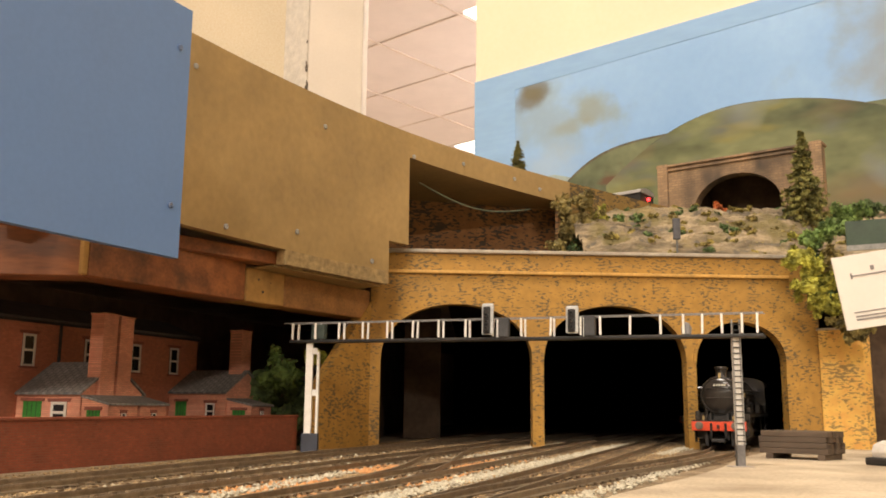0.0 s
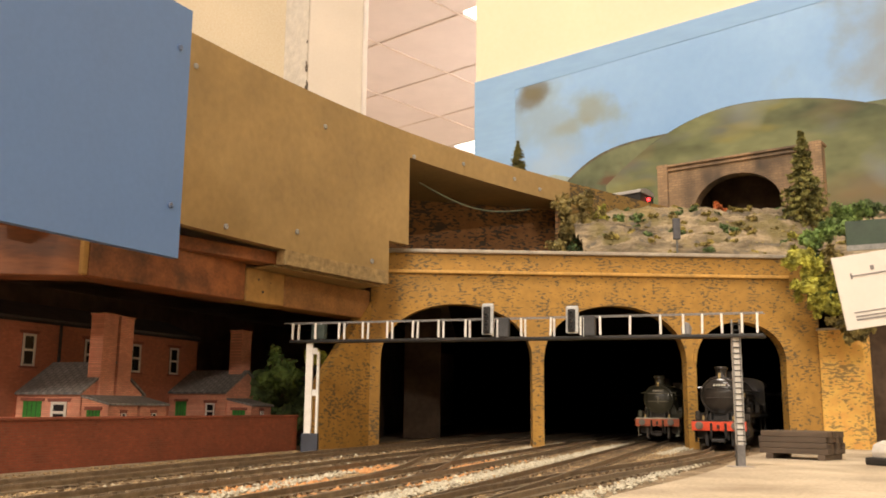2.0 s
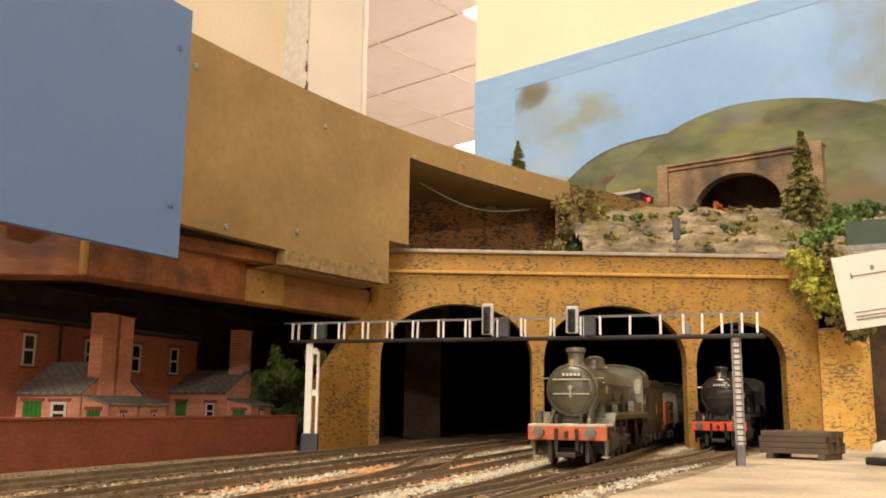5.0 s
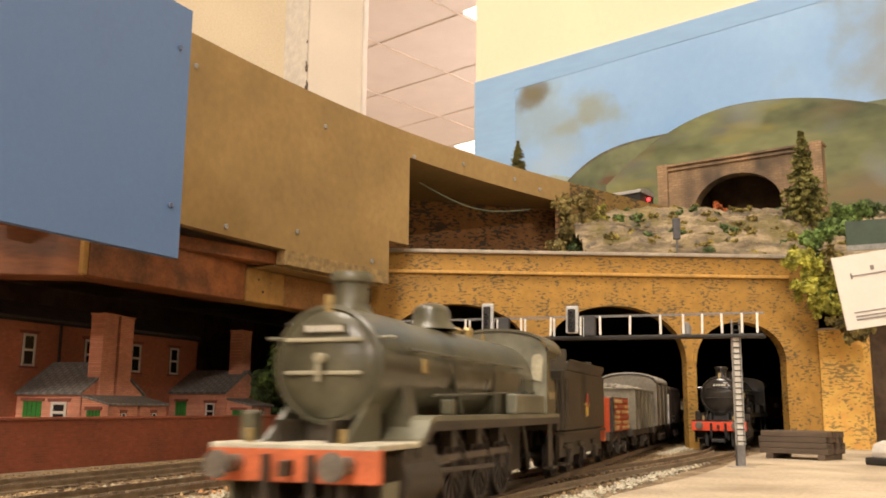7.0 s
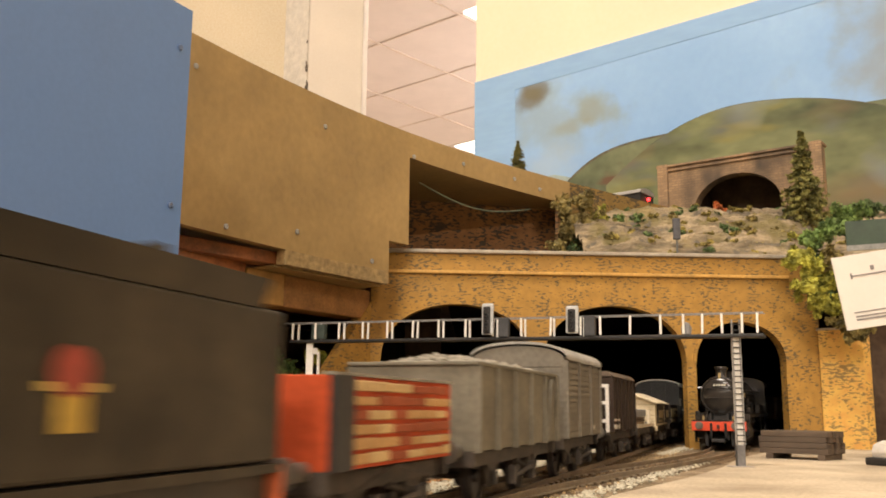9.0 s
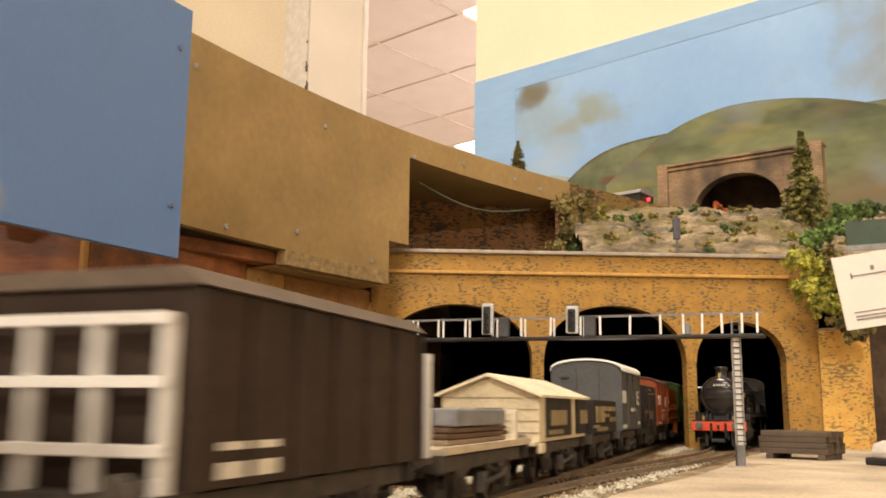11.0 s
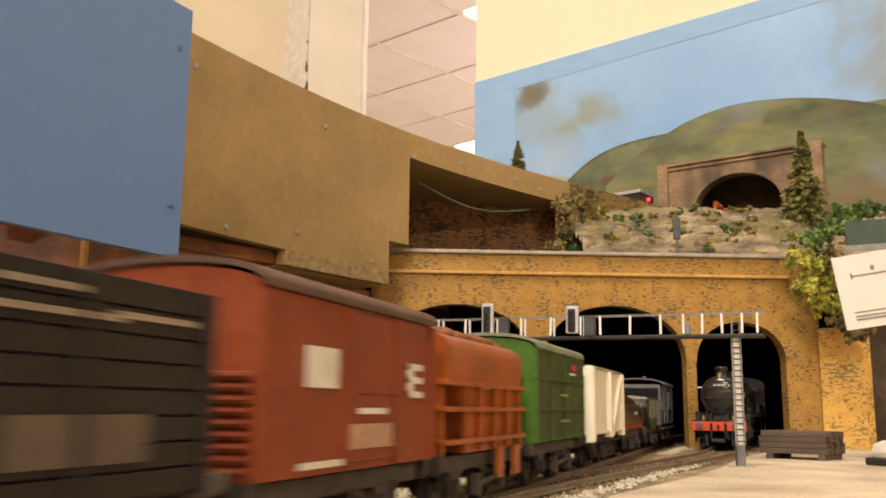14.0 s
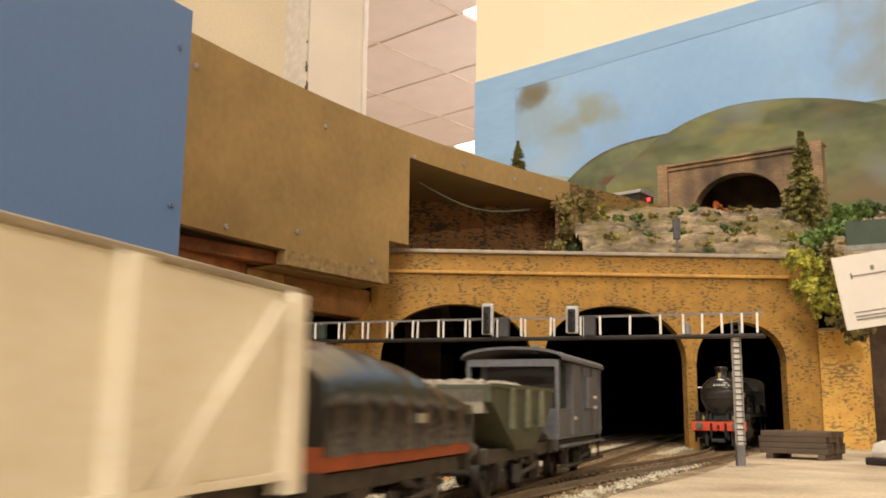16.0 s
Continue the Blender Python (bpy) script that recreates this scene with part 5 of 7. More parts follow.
    for b in ((-0.0150, 0.040, 0.0065, 0.0071), (-0.0150, -0.0143, 0.0055, 0.0082), (0.0, 0.040, 0.0052, 0.0056), (-0.0170, 0.040, -0.0098, -0.0094), (-0.0165, 0.040, -0.0118, -0.0112), (-0.0165, 0.040, -0.0133, -0.0126)):
        part("ink_line", box(B(), *b, 0.0, 0.0003), Mi, c, "grey ink line")
    for x in (-0.006, 0.0035):
        part("ink_mark", box(B(), x, x + 0.0016, 0.0085, 0.0105, 0.0, 0.0003), Mi, c, "small ink mark")
    gbd = thing("green_board", "dark green painted board above the track plan", "board")
    part("panel", prism(B(), [(0.2650, 0.580), (0.42, 0.500), (0.422, 0.505), (0.267, 0.585)], "z", 0.129, 0.147), mat("dark_green_paint", (0.03, 0.055, 0.03), 0.5, 0.15, 40), gbd)
    part("edge_rail", prism(B(), [(0.2640, 0.578), (0.42, 0.498), (0.42, 0.5), (0.265, 0.580)], "z", 0.127, 0.1305), mat("grey_edge", (0.22, 0.22, 0.20), 0.6), gbd)
    # white plastic controller corner
    k = thing("controller", "white plastic hand controller lying on the board", "controller", Matrix.Translation((0.2330, 0.427, GROUND + 0.0020)) @ Matrix.Rotation(radians(25), 4, "Z"))
    part("case", box(B(), -0.014, 0.06, -0.02, 0.03, 0.0, 0.011, 0.005), mat("white_plastic", (0.70, 0.66, 0.60), 0.35, 0.05, 60), k, smooth=40)
    part("base", box(B(), -0.015, 0.061, -0.021, 0.031, -0.0008, 0.003, 0.001), M_BLACK, k)


tracks()
ballast()
gantry()
houses()
upper_scenery()
side_scenery()


# ---- the goods train ----
M_CHASSIS = mat("grimy_black_underframe", (0.022, 0.018, 0.014), 0.7, 0.4, 220, 0.3, tint=(0.055, 0.042, 0.030))
M_WHEEL = mat("dark_steel_wheel", (0.06, 0.05, 0.045), 0.5, 0.3, 200, metal=0.4)
M_ROD = mat("oily_dark_steel_rod", (0.16, 0.14, 0.12), 0.45, 0.3, 200, metal=0.8)
M_TYRE = mat("bright_steel_tyre", (0.42, 0.40, 0.38), 0.35, 0.2, 200, metal=0.9)
M_BUFFER = mat("dull_steel_buffer", (0.20, 0.18, 0.15), 0.45, 0.3, 200, metal=0.6)
M_LOCO = mat("dusty_grey_green_black", (0.058, 0.054, 0.033), 0.32, 0.34, 45, 0.2, tint=(0.096, 0.089, 0.054), fine=9, rvar=0.14)
M_LOCO_PALE = mat("dust_greyed_green_paint", (0.125, 0.122, 0.082), 0.45, 0.3, 60, 0.2, tint=(0.175, 0.168, 0.115))
blotch(M_LOCO, 60, 0.60, 0.74, (0.17, 0.16, 0.115), (0.4, 1, 1))
M_LOCO_DARK = mat("oily_dark_underframe", (0.020, 0.015, 0.010), 0.5, 0.4, 130, 0.25, tint=(0.045, 0.034, 0.021))
M_TENDER = mat("weathered_black_brown", (0.032, 0.026, 0.017), 0.5, 0.35, 60, 0.15, tint=(0.055, 0.044, 0.028), spec=0.25)
M_BEAM = mat("faded_red_bufferbeam", (0.52, 0.125, 0.045), 0.6, 0.25, 150, 0.2)
M_FOOTPLATE = mat("pale_dusty_footplate", (0.46, 0.43, 0.33), 0.6, 0.25, 140, 0.2)
M_STRAP = mat("dusty_grey_strap", (0.33, 0.30, 0.205), 0.5, 0.3, 150)
M_BRASS = mat("tarnished_brass", (0.40, 0.30, 0.13), 0.4, 0.2, 200, metal=0.7)
M_BLACKGLOSS = mat("satin_black_loco", (0.026, 0.022, 0.018), 0.20, 0.3, 90, 0.1)
M_REDBEAM = mat("bright_red_bufferbeam", (0.70, 0.075, 0.025), 0.5, 0.1, 150)
M_COAL = mat("coal_lumps", (0.03, 0.028, 0.026), 0.6, 0.4, 300, 0.5)
M_PALELOAD = mat("pale_stone_load", (0.26, 0.235, 0.185), 0.95, 0.3, 300, 0.6)
M_LETTER = mat("off_white_lettering", (0.66, 0.62, 0.52), 0.7, 0.15, 200)
M_YELLOWLET = mat("faded_yellow_lettering", (0.235, 0.18, 0.082), 0.7, 0.2, 200)


def paint(name, c, rough=0.6, var=0.18):
    return mat(name, c, rough + 0.08, var, 70, 0.15, fine=10, rand=0.0, spec=0.22)


SHARED = {}


def shared(name, key, make, material, parent, m, label="", smooth=0.0):
    """A part that repeats: later ones use the first one's mesh."""
    if key not in SHARED:
        o = part(name, make(), material, parent, label, smooth)
        SHARED[key] = o.data
    else:
        o = new(name, SHARED[key])
        o.parent = parent
        if label:
            o["label"] = label
    o.matrix_basis = m
    return o


def wheelset_mesh(r, spokes, y=0.0072):
    def make():
        bm = B()
        for s in (-1, 1):
            lathe(bm, [(0.0, r * 1.10), (0.0005, r * 1.10), (0.0006, r), (0.0024, r * 0.985), (0.0024, r * 0.86), (0.0017, r * 0.84), (0.0014, r * 0.25), (0.0024, r * 0.22), (0.0024, 0)], (0, s * y, 0), (0, s, 0), 28)
            if spokes:
                for i in range(spokes):
                    a = 2 * math.pi * i / spokes
                    c, n = math.cos(a), math.sin(a)
                    rod(bm, (c * r * 0.2, s * (y + 0.0017), n * r * 0.2), (c * r * 0.86, s * (y + 0.0017), n * r * 0.86), r * 0.055, n=6)
        rod(bm, (0, -y - 0.0016, 0), (0, y + 0.0016, 0), 0.0010, n=8)
        return bm
    return make


WHEELS = []   # (object, x, z, radius)


def wheelset(parent, x, r, spokes=0, key="wagon", moving=True):
    w = shared("wheelset", "wheelset_%s" % key, wheelset_mesh(r, spokes), M_WHEEL, parent, Matrix.Translation((x, 0, r)), "steel wheels on an axle", 40)
    if moving:
        WHEELS.append((w, x, r))
    return w


def buffers(parent, x, way, z=0.0138, y=0.0115, length=0.0055):
    for s in (-1, 1):
        shared("buffer", "buffer%d" % way, lambda: lathe(B(), [(0, 0.0016), (length * 0.55, 0.0014), (length * 0.55, 0.0009), (length * 0.85, 0.0009), (length * 0.88, 0.0026), (length, 0.0025), (length * 1.03, 0)], (0, 0, 0), (way, 0, 0), 14), M_BUFFER, parent, Matrix.Translation((x, s * y, z)), "steel buffer", 40)


def underframe(w, L, wb=0.48, moving=True):
    """Solebars, headstocks, axleguards, springs, brake gear, wheels, couplings."""
    part("solebar", box(B(), 0.001, L - 0.001, -0.0140, -0.0125, 0.0098, 0.0133, 0.0003), M_CHASSIS, w)
    part("solebar", box(B(), 0.001, L - 0.001, 0.0125, 0.0140, 0.0098, 0.0133, 0.0003), M_CHASSIS, w)
    for x in (0.0, L - 0.0018):
        part("headstock", box(B(), x, x + 0.0018, -0.0158, 0.0158, 0.0100, 0.0140, 0.0003), M_CHASSIS, w)
    buffers(w, 0.0, -1)
    buffers(w, L, 1)
    part("coupling_hook", box(B(), -0.004, 0.0, -0.0007, 0.0007, 0.0108, 0.0125, 0.0002), M_CHASSIS, w)
    part("coupling", box(B(), -0.0055, 0.0025, -0.0035, 0.0035, 0.0050, 0.0062, 0.0003), M_CHASSIS, w)
    part("coupling", box(B(), L - 0.0025, L + 0.0055, -0.0035, 0.0035, 0.0050, 0.0062, 0.0003), M_CHASSIS, w)
    xs = (L * (0.5 - wb / 2), L * (0.5 + wb / 2))
    for x in xs:
        wheelset(w, x, 0.0066, moving=moving)
        for s in (-1, 1):
            def guard():
                bm = B()
                prism(bm, [(-0.0052, 0.0105), (-0.0024, 0.0040), (0.0024, 0.0040), (0.0052, 0.0105), (0.0030, 0.0105), (0.0014, 0.0066), (-0.0014, 0.0066), (-0.0030, 0.0105)], "y", -0.0004, 0.0004)
                box(bm, -0.0017, 0.0017, -0.0018, 0.0018, 0.0046, 0.0080, 0.0003)
                for k in range(4):
                    box(bm, -0.0060 + k * 0.0011, 0.0060 - k * 0.0011, -0.0010, 0.0010, 0.0098 - k * 0.0006, 0.0104 - k * 0.0006)
                return bm
            shared("axlebox", "axleguard", guard, M_CHASSIS, w, Matrix.Translation((x, s * 0.0128, 0)))
    for s in (-1, 1):
        def gear():
            bm = B()
            rod(bm, (0.0, 0, 0.0098), (0.021, 0, 0.0052), 0.0006, n=6)
            box(bm, 0.0195, 0.0205, -0.0004, 0.0004, 0.0040, 0.0105)
            rod(bm, (-0.011, -0.002, 0.0060), (0.011, -0.002, 0.0075), 0.0007, n=6)
            box(bm, -0.0115, -0.0095, -0.003, -0.001, 0.0042, 0.0090)
            box(bm, 0.0095, 0.0115, -0.003, -0.001, 0.0042, 0.0090)
            return bm
        shared("brake_gear", "brakegear", gear, M_CHASSIS, w, Matrix.Translation((L * 0.5, s * 0.0142, 0)) @ (Matrix.Rotation(math.pi, 4, "Z") if s > 0 else Matrix.Identity(4)))


def bar(w, x0, x1, z0, z1, material=None, y=-0.0166, label="faded white lettering bar", name="lettering"):
    part(name, box(B(), x0, x1, y - 0.0004, y + 0.0006, z0, z1), material or M_LETTER, w, label)


def arc_roof(w, L, eave, ridge, half, material, label, over=0.0008, n=14, thick=0.0009):
    out, inn = [], []
    for i in range(n + 1):
        a = math.pi * i / n
        y = -math.cos(a) * half
        z = eave + (ridge - eave) * math.sin(a) ** 0.85
        out.append((y, z + thick))
        inn.append((y, z))
    bm = B()
    for i in range(n):
        prism(bm, [inn[i], inn[i + 1], out[i + 1], out[i]], "x", -over, L + over)
    bmesh.ops.remove_doubles(bm, verts=bm.verts, dist=1e-6)
    return part("roof", bm, material, w, label, 35)


def van_body(w, L, eave, ridge, body, half=0.0165, z0=0.0138):
    n = 14
    prof = [(-half, z0), (half, z0)] + [(math.cos(math.pi * i / n) * half, eave + (ridge - eave) * math.sin(math.pi * i / n) ** 0.85) for i in range(n + 1)]
    return part("body", prism(B(), prof, "x", 0.0, L), body, w)


def ribs(w, name, L, xs, z0, z1, material, half=0.0165, wide=0.0012, proud=0.0007, ends=False):
    for x in xs:
        for s in (-1, 1):
            part(name, box(B(), x - wide / 2, x + wide / 2, s * half - proud, s * half + proud, z0, z1), material, w)


def planks(w, L, half, z0, z1, n, material, x0=0.0, thick=0.0006, ends=True, gap=0.00018):
    """Boards laid lengthwise on both sides, each its own piece."""
    h = (z1 - z0) / n
    for i in range(n):
        for s in (-1, 1):
            part("plank", box(B(), x0, L, s * half - thick / 2, s * half + thick / 2, z0 + i * h + gap, z0 + (i + 1) * h - gap), material, w)
        if ends:
            for x in (x0 - thick / 2, L - thick / 2):
                part("plank", box(B(), x, x + thick, -half + thick, half - thick, z0 + i * h + gap, z0 + (i + 1) * h - gap), material, w)


def open_body(w, L, top, material, half=0.0163, z0=0.0138, wall=0.0011, floor=None):
    part("floor", box(B(), wall, L - wall, -half + wall, half - wall, z0, z0 + 0.001), floor or material, w)
    for s in (-1, 1):
        y0, y1 = sorted((s * half, s * (half - wall)))
        part("side", box(B(), 0, L, y0, y1, z0, top, 0.0002), material, w)
    for x in (0, L - wall):
        part("end", box(B(), x, x + wall, -half + wall, half - wall, z0, top, 0.0002), material, w)


def heap(w, L, half, z, h, material, seed, label, n=260, size=0.0020, x0=0.002):
    rnd = random.Random(seed)
    bm = B()
    box(bm, x0, L - x0, -half + 0.0012, half - 0.0012, z - 0.006, z)
    for _ in range(n):
        x, y = rnd.uniform(x0 + 0.001, L - x0 - 0.001), rnd.uniform(-half + 0.0025, half - 0.0025)
        e = min(1, (x - x0) / 0.015, (L - x0 - x) / 0.015)
        lump(bm, (x, y, z + h * max(0, e) * (1 - (y / half) ** 2) * rnd.uniform(0.6, 1.0)), size * rnd.uniform(0.5, 1.1), 0.6, 1, 0.8, rnd)
    o = part("load", bm, material, w, label)
    o["kind"] = "stuff"
    return o


TRAIN = []   # (thing, offset behind the engine's front beam, length)


def vehicle(name, label, off, L, category="railway wagon"):
    w = thing(name, label, category, group="goods train")
    TRAIN.append((w, off, L))
    return w


def engine_front(w, cz, r, dark, plate):
    """Smokebox front: ring, dished door, bars, dart, plate, lamp iron."""
    ring = part("smokebox_ring", lathe(B(), [(0, r * 0.99), (-0.0006, r * 1.0), (-0.0010, r * 0.93), (-0.0006, r * 0.90)], (0.0200, 0, cz), (1, 0, 0), 40), dark, w, smooth=35)
    d = part("smokebox_door", lathe(B(), [(-0.0006, r * 0.90), (-0.0012, r * 0.86), (-0.0020, r * 0.60), (-0.0026, r * 0.3), (-0.0027, 0)], (0.0200, 0, cz), (1, 0, 0), 40), dark, w, "dished smokebox door", 50)
    for z in (0.0042, -0.0022):
        part("hinge_strap", box(B(), 0.0168, 0.0178, -r * 0.70, r * 0.70, cz + z, cz + z + 0.0008, 0.0002), plate, d)
    part("handle", rod(B(), (0.0176, 0, cz + 0.0010), (0.0150, 0, cz + 0.0010), 0.0010, n=10), plate, d)
    part("handle", box(B(), 0.0150, 0.0156, -0.0004, 0.0004, cz - 0.0035, cz + 0.0012), plate, d)
    part("number_plate", box(B(), 0.0172, 0.0177, -0.0050, 0.0050, cz + 0.0058, cz + 0.0078, 0.0002), dark, d)
    for i in range(5):
        part("plate_bar", box(B(), 0.0169, 0.0173, -0.0040 + i * 0.0017, -0.0030 + i * 0.0017, cz + 0.0062, cz + 0.0074), M_LETTER, d)
    iron = part("lamp_iron", box(B(), 0.0190, 0.0200, -0.0008, 0.0008, cz + r * 0.86, cz + r * 1.16), M_BRASS, w)
    for o in (ring, d, iron):
        o.location.x -= 0.006


def loco(w, main, dark, beam, foot, rods=True, big=True, cz=0.0322, r=0.0118):
    pale = M_LOCO_PALE if rods else main
    part("buffer_beam", box(B(), 0.0, 0.0022, -0.0172, 0.0172, 0.0105, 0.0166, 0.0003), beam, w, "red buffer beam")
    buffers(w, 0.0, -1, 0.0138, 0.0112, 0.0070)
    part("coupling_hook", box(B(), -0.0035, 0.0, -0.0007, 0.0007, 0.0118, 0.0145, 0.0002), dark, w)
    part("coupling", box(B(), -0.0045, 0.012, -0.0042, 0.0042, 0.0035, 0.0055, 0.0003), dark, w)
    for s in (-1, 1):
        part("guard_iron", box(B(), 0.0035, 0.0050, s * 0.0082 - 0.0008, s * 0.0082 + 0.0008, 0.0012, 0.0105), dark, w)
        part("vacuum_pipe", rod(B(), (-0.0012, s * 0.0045, 0.006), (-0.0012, s * 0.0045, 0.0155), 0.0008, n=8), dark, w)
    part("front_platform", box(B(), 0.0, 0.0215, -0.0170, 0.0170, 0.0162, 0.0174, 0.0003), foot, w, "pale dusty front platform")
    # running plate: rises in an easy curve behind the cylinders
    for s in (-1, 1):
        y0, y1 = sorted((s * 0.0172, s * 0.0085))
        prof = [(0.0200, 0.0162), (0.0220, 0.0168), (0.0240, 0.0185), (0.0260, 0.0203), (0.0285, 0.0212), (0.1490, 0.0212)]
        pts = [(x, z) for x, z in prof] + [(x, z + 0.0011) for x, z in prof[::-1]]
        part("running_plate", prism(B(), pts, "y", y0, y1), pale, w)
        pts = [(x, z - 0.0020) for x, z in prof] + [(x, z) for x, z in prof[::-1]]
        ya, yb = sorted((s * 0.0166, s * 0.0172))
        part("valance", prism(B(), pts, "y", ya, yb), dark, w)
        part("cylinder", lathe(B(), [(0, 0), (0.0, 0.0050), (0.0004, 0.0054), (0.0186, 0.0054), (0.0190, 0.0050), (0.0190, 0)], (0.0130, s * 0.0125, 0.0100), (1, 0, 0), 18), dark, w, smooth=40)
        part("steam_chest", box(B(), 0.0140, 0.0310, s * 0.0125 - 0.0042, s * 0.0125 + 0.0042, 0.0120, 0.0165, 0.0008), dark, w)
        part("steam_pipe", prism(B(), [(s * 0.0075, 0.0310), (s * 0.0110, 0.0285), (s * 0.0135, 0.0172), (s * 0.0080, 0.0172)], "x", 0.0245, 0.0310), main, w)
        part("frame_plate", box(B(), 0.004, 0.140, s * 0.0055 - 0.0006, s * 0.0055 + 0.0006, 0.0050, 0.0215), dark, w)
        part("handrail", rod(B(), (0.024, s * (r + 0.0012), cz + 0.0035), (0.115, s * (r + 0.0016), cz + 0.0035), 0.0004, n=6), main, w)
        for x in (0.03, 0.05, 0.07, 0.09, 0.11):
            part("handrail_knob", rod(B(), (x, s * (r - 0.0008), cz + 0.0035), (x, s * (r + 0.0016), cz + 0.0035), 0.0005, n=6), main, w)
        part("lamp_bracket", box(B(), 0.001, 0.0018, s * 0.0095 - 0.0006, s * 0.0095 + 0.0006, 0.0174, 0.0200), M_BRASS, w)
        part("nameplate", box(B(), 0.035, 0.038, s * (r * 0.98) - 0.0006, s * (r * 0.98) + 0.0006, cz - 0.001, cz + 0.002, 0.0002), M_BRASS, w)
    for s in (-1, 1):
        ya, yb = sorted((s * 0.0078, s * 0.0088))
        part("front_frame", prism(B(), [(0.0040, 0.0174), (0.0200, 0.0174), (0.0200, 0.0255), (0.0150, 0.0250)], "y", ya, yb), main, w)
        part("front_step", prism(B(), [(0.0050, 0.0105), (0.0120, 0.0105), (0.0110, 0.0030), (0.0060, 0.0030)], "y", s * 0.0158 - 0.0004, s * 0.0158 + 0.0004), pale, w)
        part("step_tread", box(B(), 0.0055, 0.0115, s * 0.0150 - 0.0016, s * 0.0150 + 0.0012, 0.0030, 0.0036), foot, w)
    part("lamp", box(B(), 0.0080, 0.0120, 0.0128, 0.0160, 0.0174, 0.0232, 0.0007), main, w, "grey front lamp")
    part("saddle", prism(B(), [(-0.0080, 0.0174), (0.0080, 0.0174), (0.0062, 0.0265), (-0.0062, 0.0265)], "x", 0.0150, 0.0400), dark, w)
    engine_front(w, cz, r, main, M_STRAP if rods else main)
    part("smokebox", lathe(B(), [(0, 0), (0, r), (0.0275, r), (0.0275, r * 0.96)], (0.0140, 0, cz), (1, 0, 0), 40), main, w, smooth=40)
    part("boiler", lathe(B(), [(0, r * 0.96), (0.026, r * 0.975), (0.050, r * 1.02), (0.050, 0)], (0.0415, 0, cz), (1, 0, 0), 40), main, w, smooth=40)
    for x in (0.0415, 0.058, 0.074, 0.0895):
        part("boiler_band", lathe(B(), [(0, r * 0.99 + (x - 0.04) * 0.014), (0.0008, r * 0.99 + (x - 0.04) * 0.014)], (x, 0, cz), (1, 0, 0), 40), main, w, smooth=40)
    prof = [(-0.0118, 0.0223), (0.0118, 0.0223), (0.0122, 0.034)] + [(0.0120 * math.cos(math.pi * i / 12), cz + 0.0005 + 0.0113 * math.sin(math.pi * i / 12)) for i in range(13)] + [(-0.0122, 0.034)]
    part("firebox", prism(B(), prof, "x", 0.0900, 0.1335), main, w, smooth=35)
    part("chimney", lathe(B(), [(0.0085, 0.0062), (0.0104, 0.0042), (0.0120, 0.0036), (0.0158, 0.0037), (0.0162, 0.0044), (0.0172, 0.0046), (0.0182, 0.0041), (0.0182, 0.0032), (0.0120, 0.0030)], (0.0235, 0, cz + 0.0012), (0, 0, 1), 28), main, w, "capped chimney", 40)
    part("dome", lathe(B(), [(0.0092, 0.0070), (0.0112, 0.0052), (0.0138, 0.0050), (0.0153, 0.0040), (0.0160, 0.0020), (0.0161, 0)], (0.0725, 0, cz + 0.0024), (0, 0, 1), 28), main, w, "rounded steam dome", 50)
    for s in (-0.0016, 0.0016):
        part("safety_valve", lathe(B(), [(0.010, 0.0016), (0.0128, 0.0013), (0.0135, 0.0016), (0.0145, 0.0008), (0.0145, 0)], (0.0985, s, cz), (0, 0, 1), 12), M_BRASS, w, smooth=40)
    part("whistle", rod(B(), (0.1290, 0.003, cz + 0.009), (0.1290, 0.003, cz + 0.0150), 0.0005, n=8), M_BRASS, w)
    # cab
    half, eave, ridge = 0.0166, 0.0415, 0.0484
    n = 12
    prof = [(-half, 0.0212), (half, 0.0212)] + [(math.cos(math.pi * i / n) * half, eave + (ridge - eave) * math.sin(math.pi * i / n) ** 0.85) for i in range(n + 1)]
    part("cab_front", prism(B(), prof, "x", 0.1330, 0.1340), pale, w)
    for s in (-1, 1):
        ya, yb = sorted((s * half, s * (half - 0.0009)))
        part("cab_side", prism(B(), [(0.1340, 0.0212), (0.1455, 0.0212), (0.1455, 0.0310), (0.1445, 0.0328), (0.1395, 0.0330), (0.1382, 0.0345), (0.1382, 0.0385), (0.1395, 0.0400), (0.1475, 0.0400), (0.1475, 0.0418), (0.1340, 0.0418)], "y", ya, yb), main, w)
        win = [(s * (0.0138 + 0.0019 * math.cos(math.pi * i / 8)), 0.0388 + 0.0022 * math.sin(math.pi * i / 8)) for i in range(9)] + [(s * 0.0119, 0.0330), (s * 0.0150, 0.0322)]
        part("front_window", prism(B(), win, "x", 0.1324, 0.1329), M_STRAP if rods else M_GLASS, w, "pale framed cab window")
        part("cab_step", box(B(), 0.1400, 0.1470, s * 0.0150 - 0.0015, s * 0.0150 + 0.0015, 0.0050, 0.0058), dark, w)
        part("step_hanger", box(B(), 0.1405, 0.1465, s * 0.0150 - 0.0003, s * 0.0150 + 0.0003, 0.0058, 0.0212), dark, w)
        part("splasher", box(B(), 0.0990, 0.1329, s * 0.0142 - 0.0018, s * 0.0142 + 0.0018, 0.0223, 0.0280, 0.0006), pale, w, "low box along the running plate")
    bm = B()
    out = [(-math.cos(math.pi * i / n) * (half + 0.0008), eave + (ridge - eave) * math.sin(math.pi * i / n) ** 0.85) for i in range(n + 1)]
    for i in range(n):
        prism(bm, [out[i], out[i + 1], (out[i + 1][0], out[i + 1][1] + 0.0008), (out[i][0], out[i][1] + 0.0008)], "x", 0.1320, 0.1515)
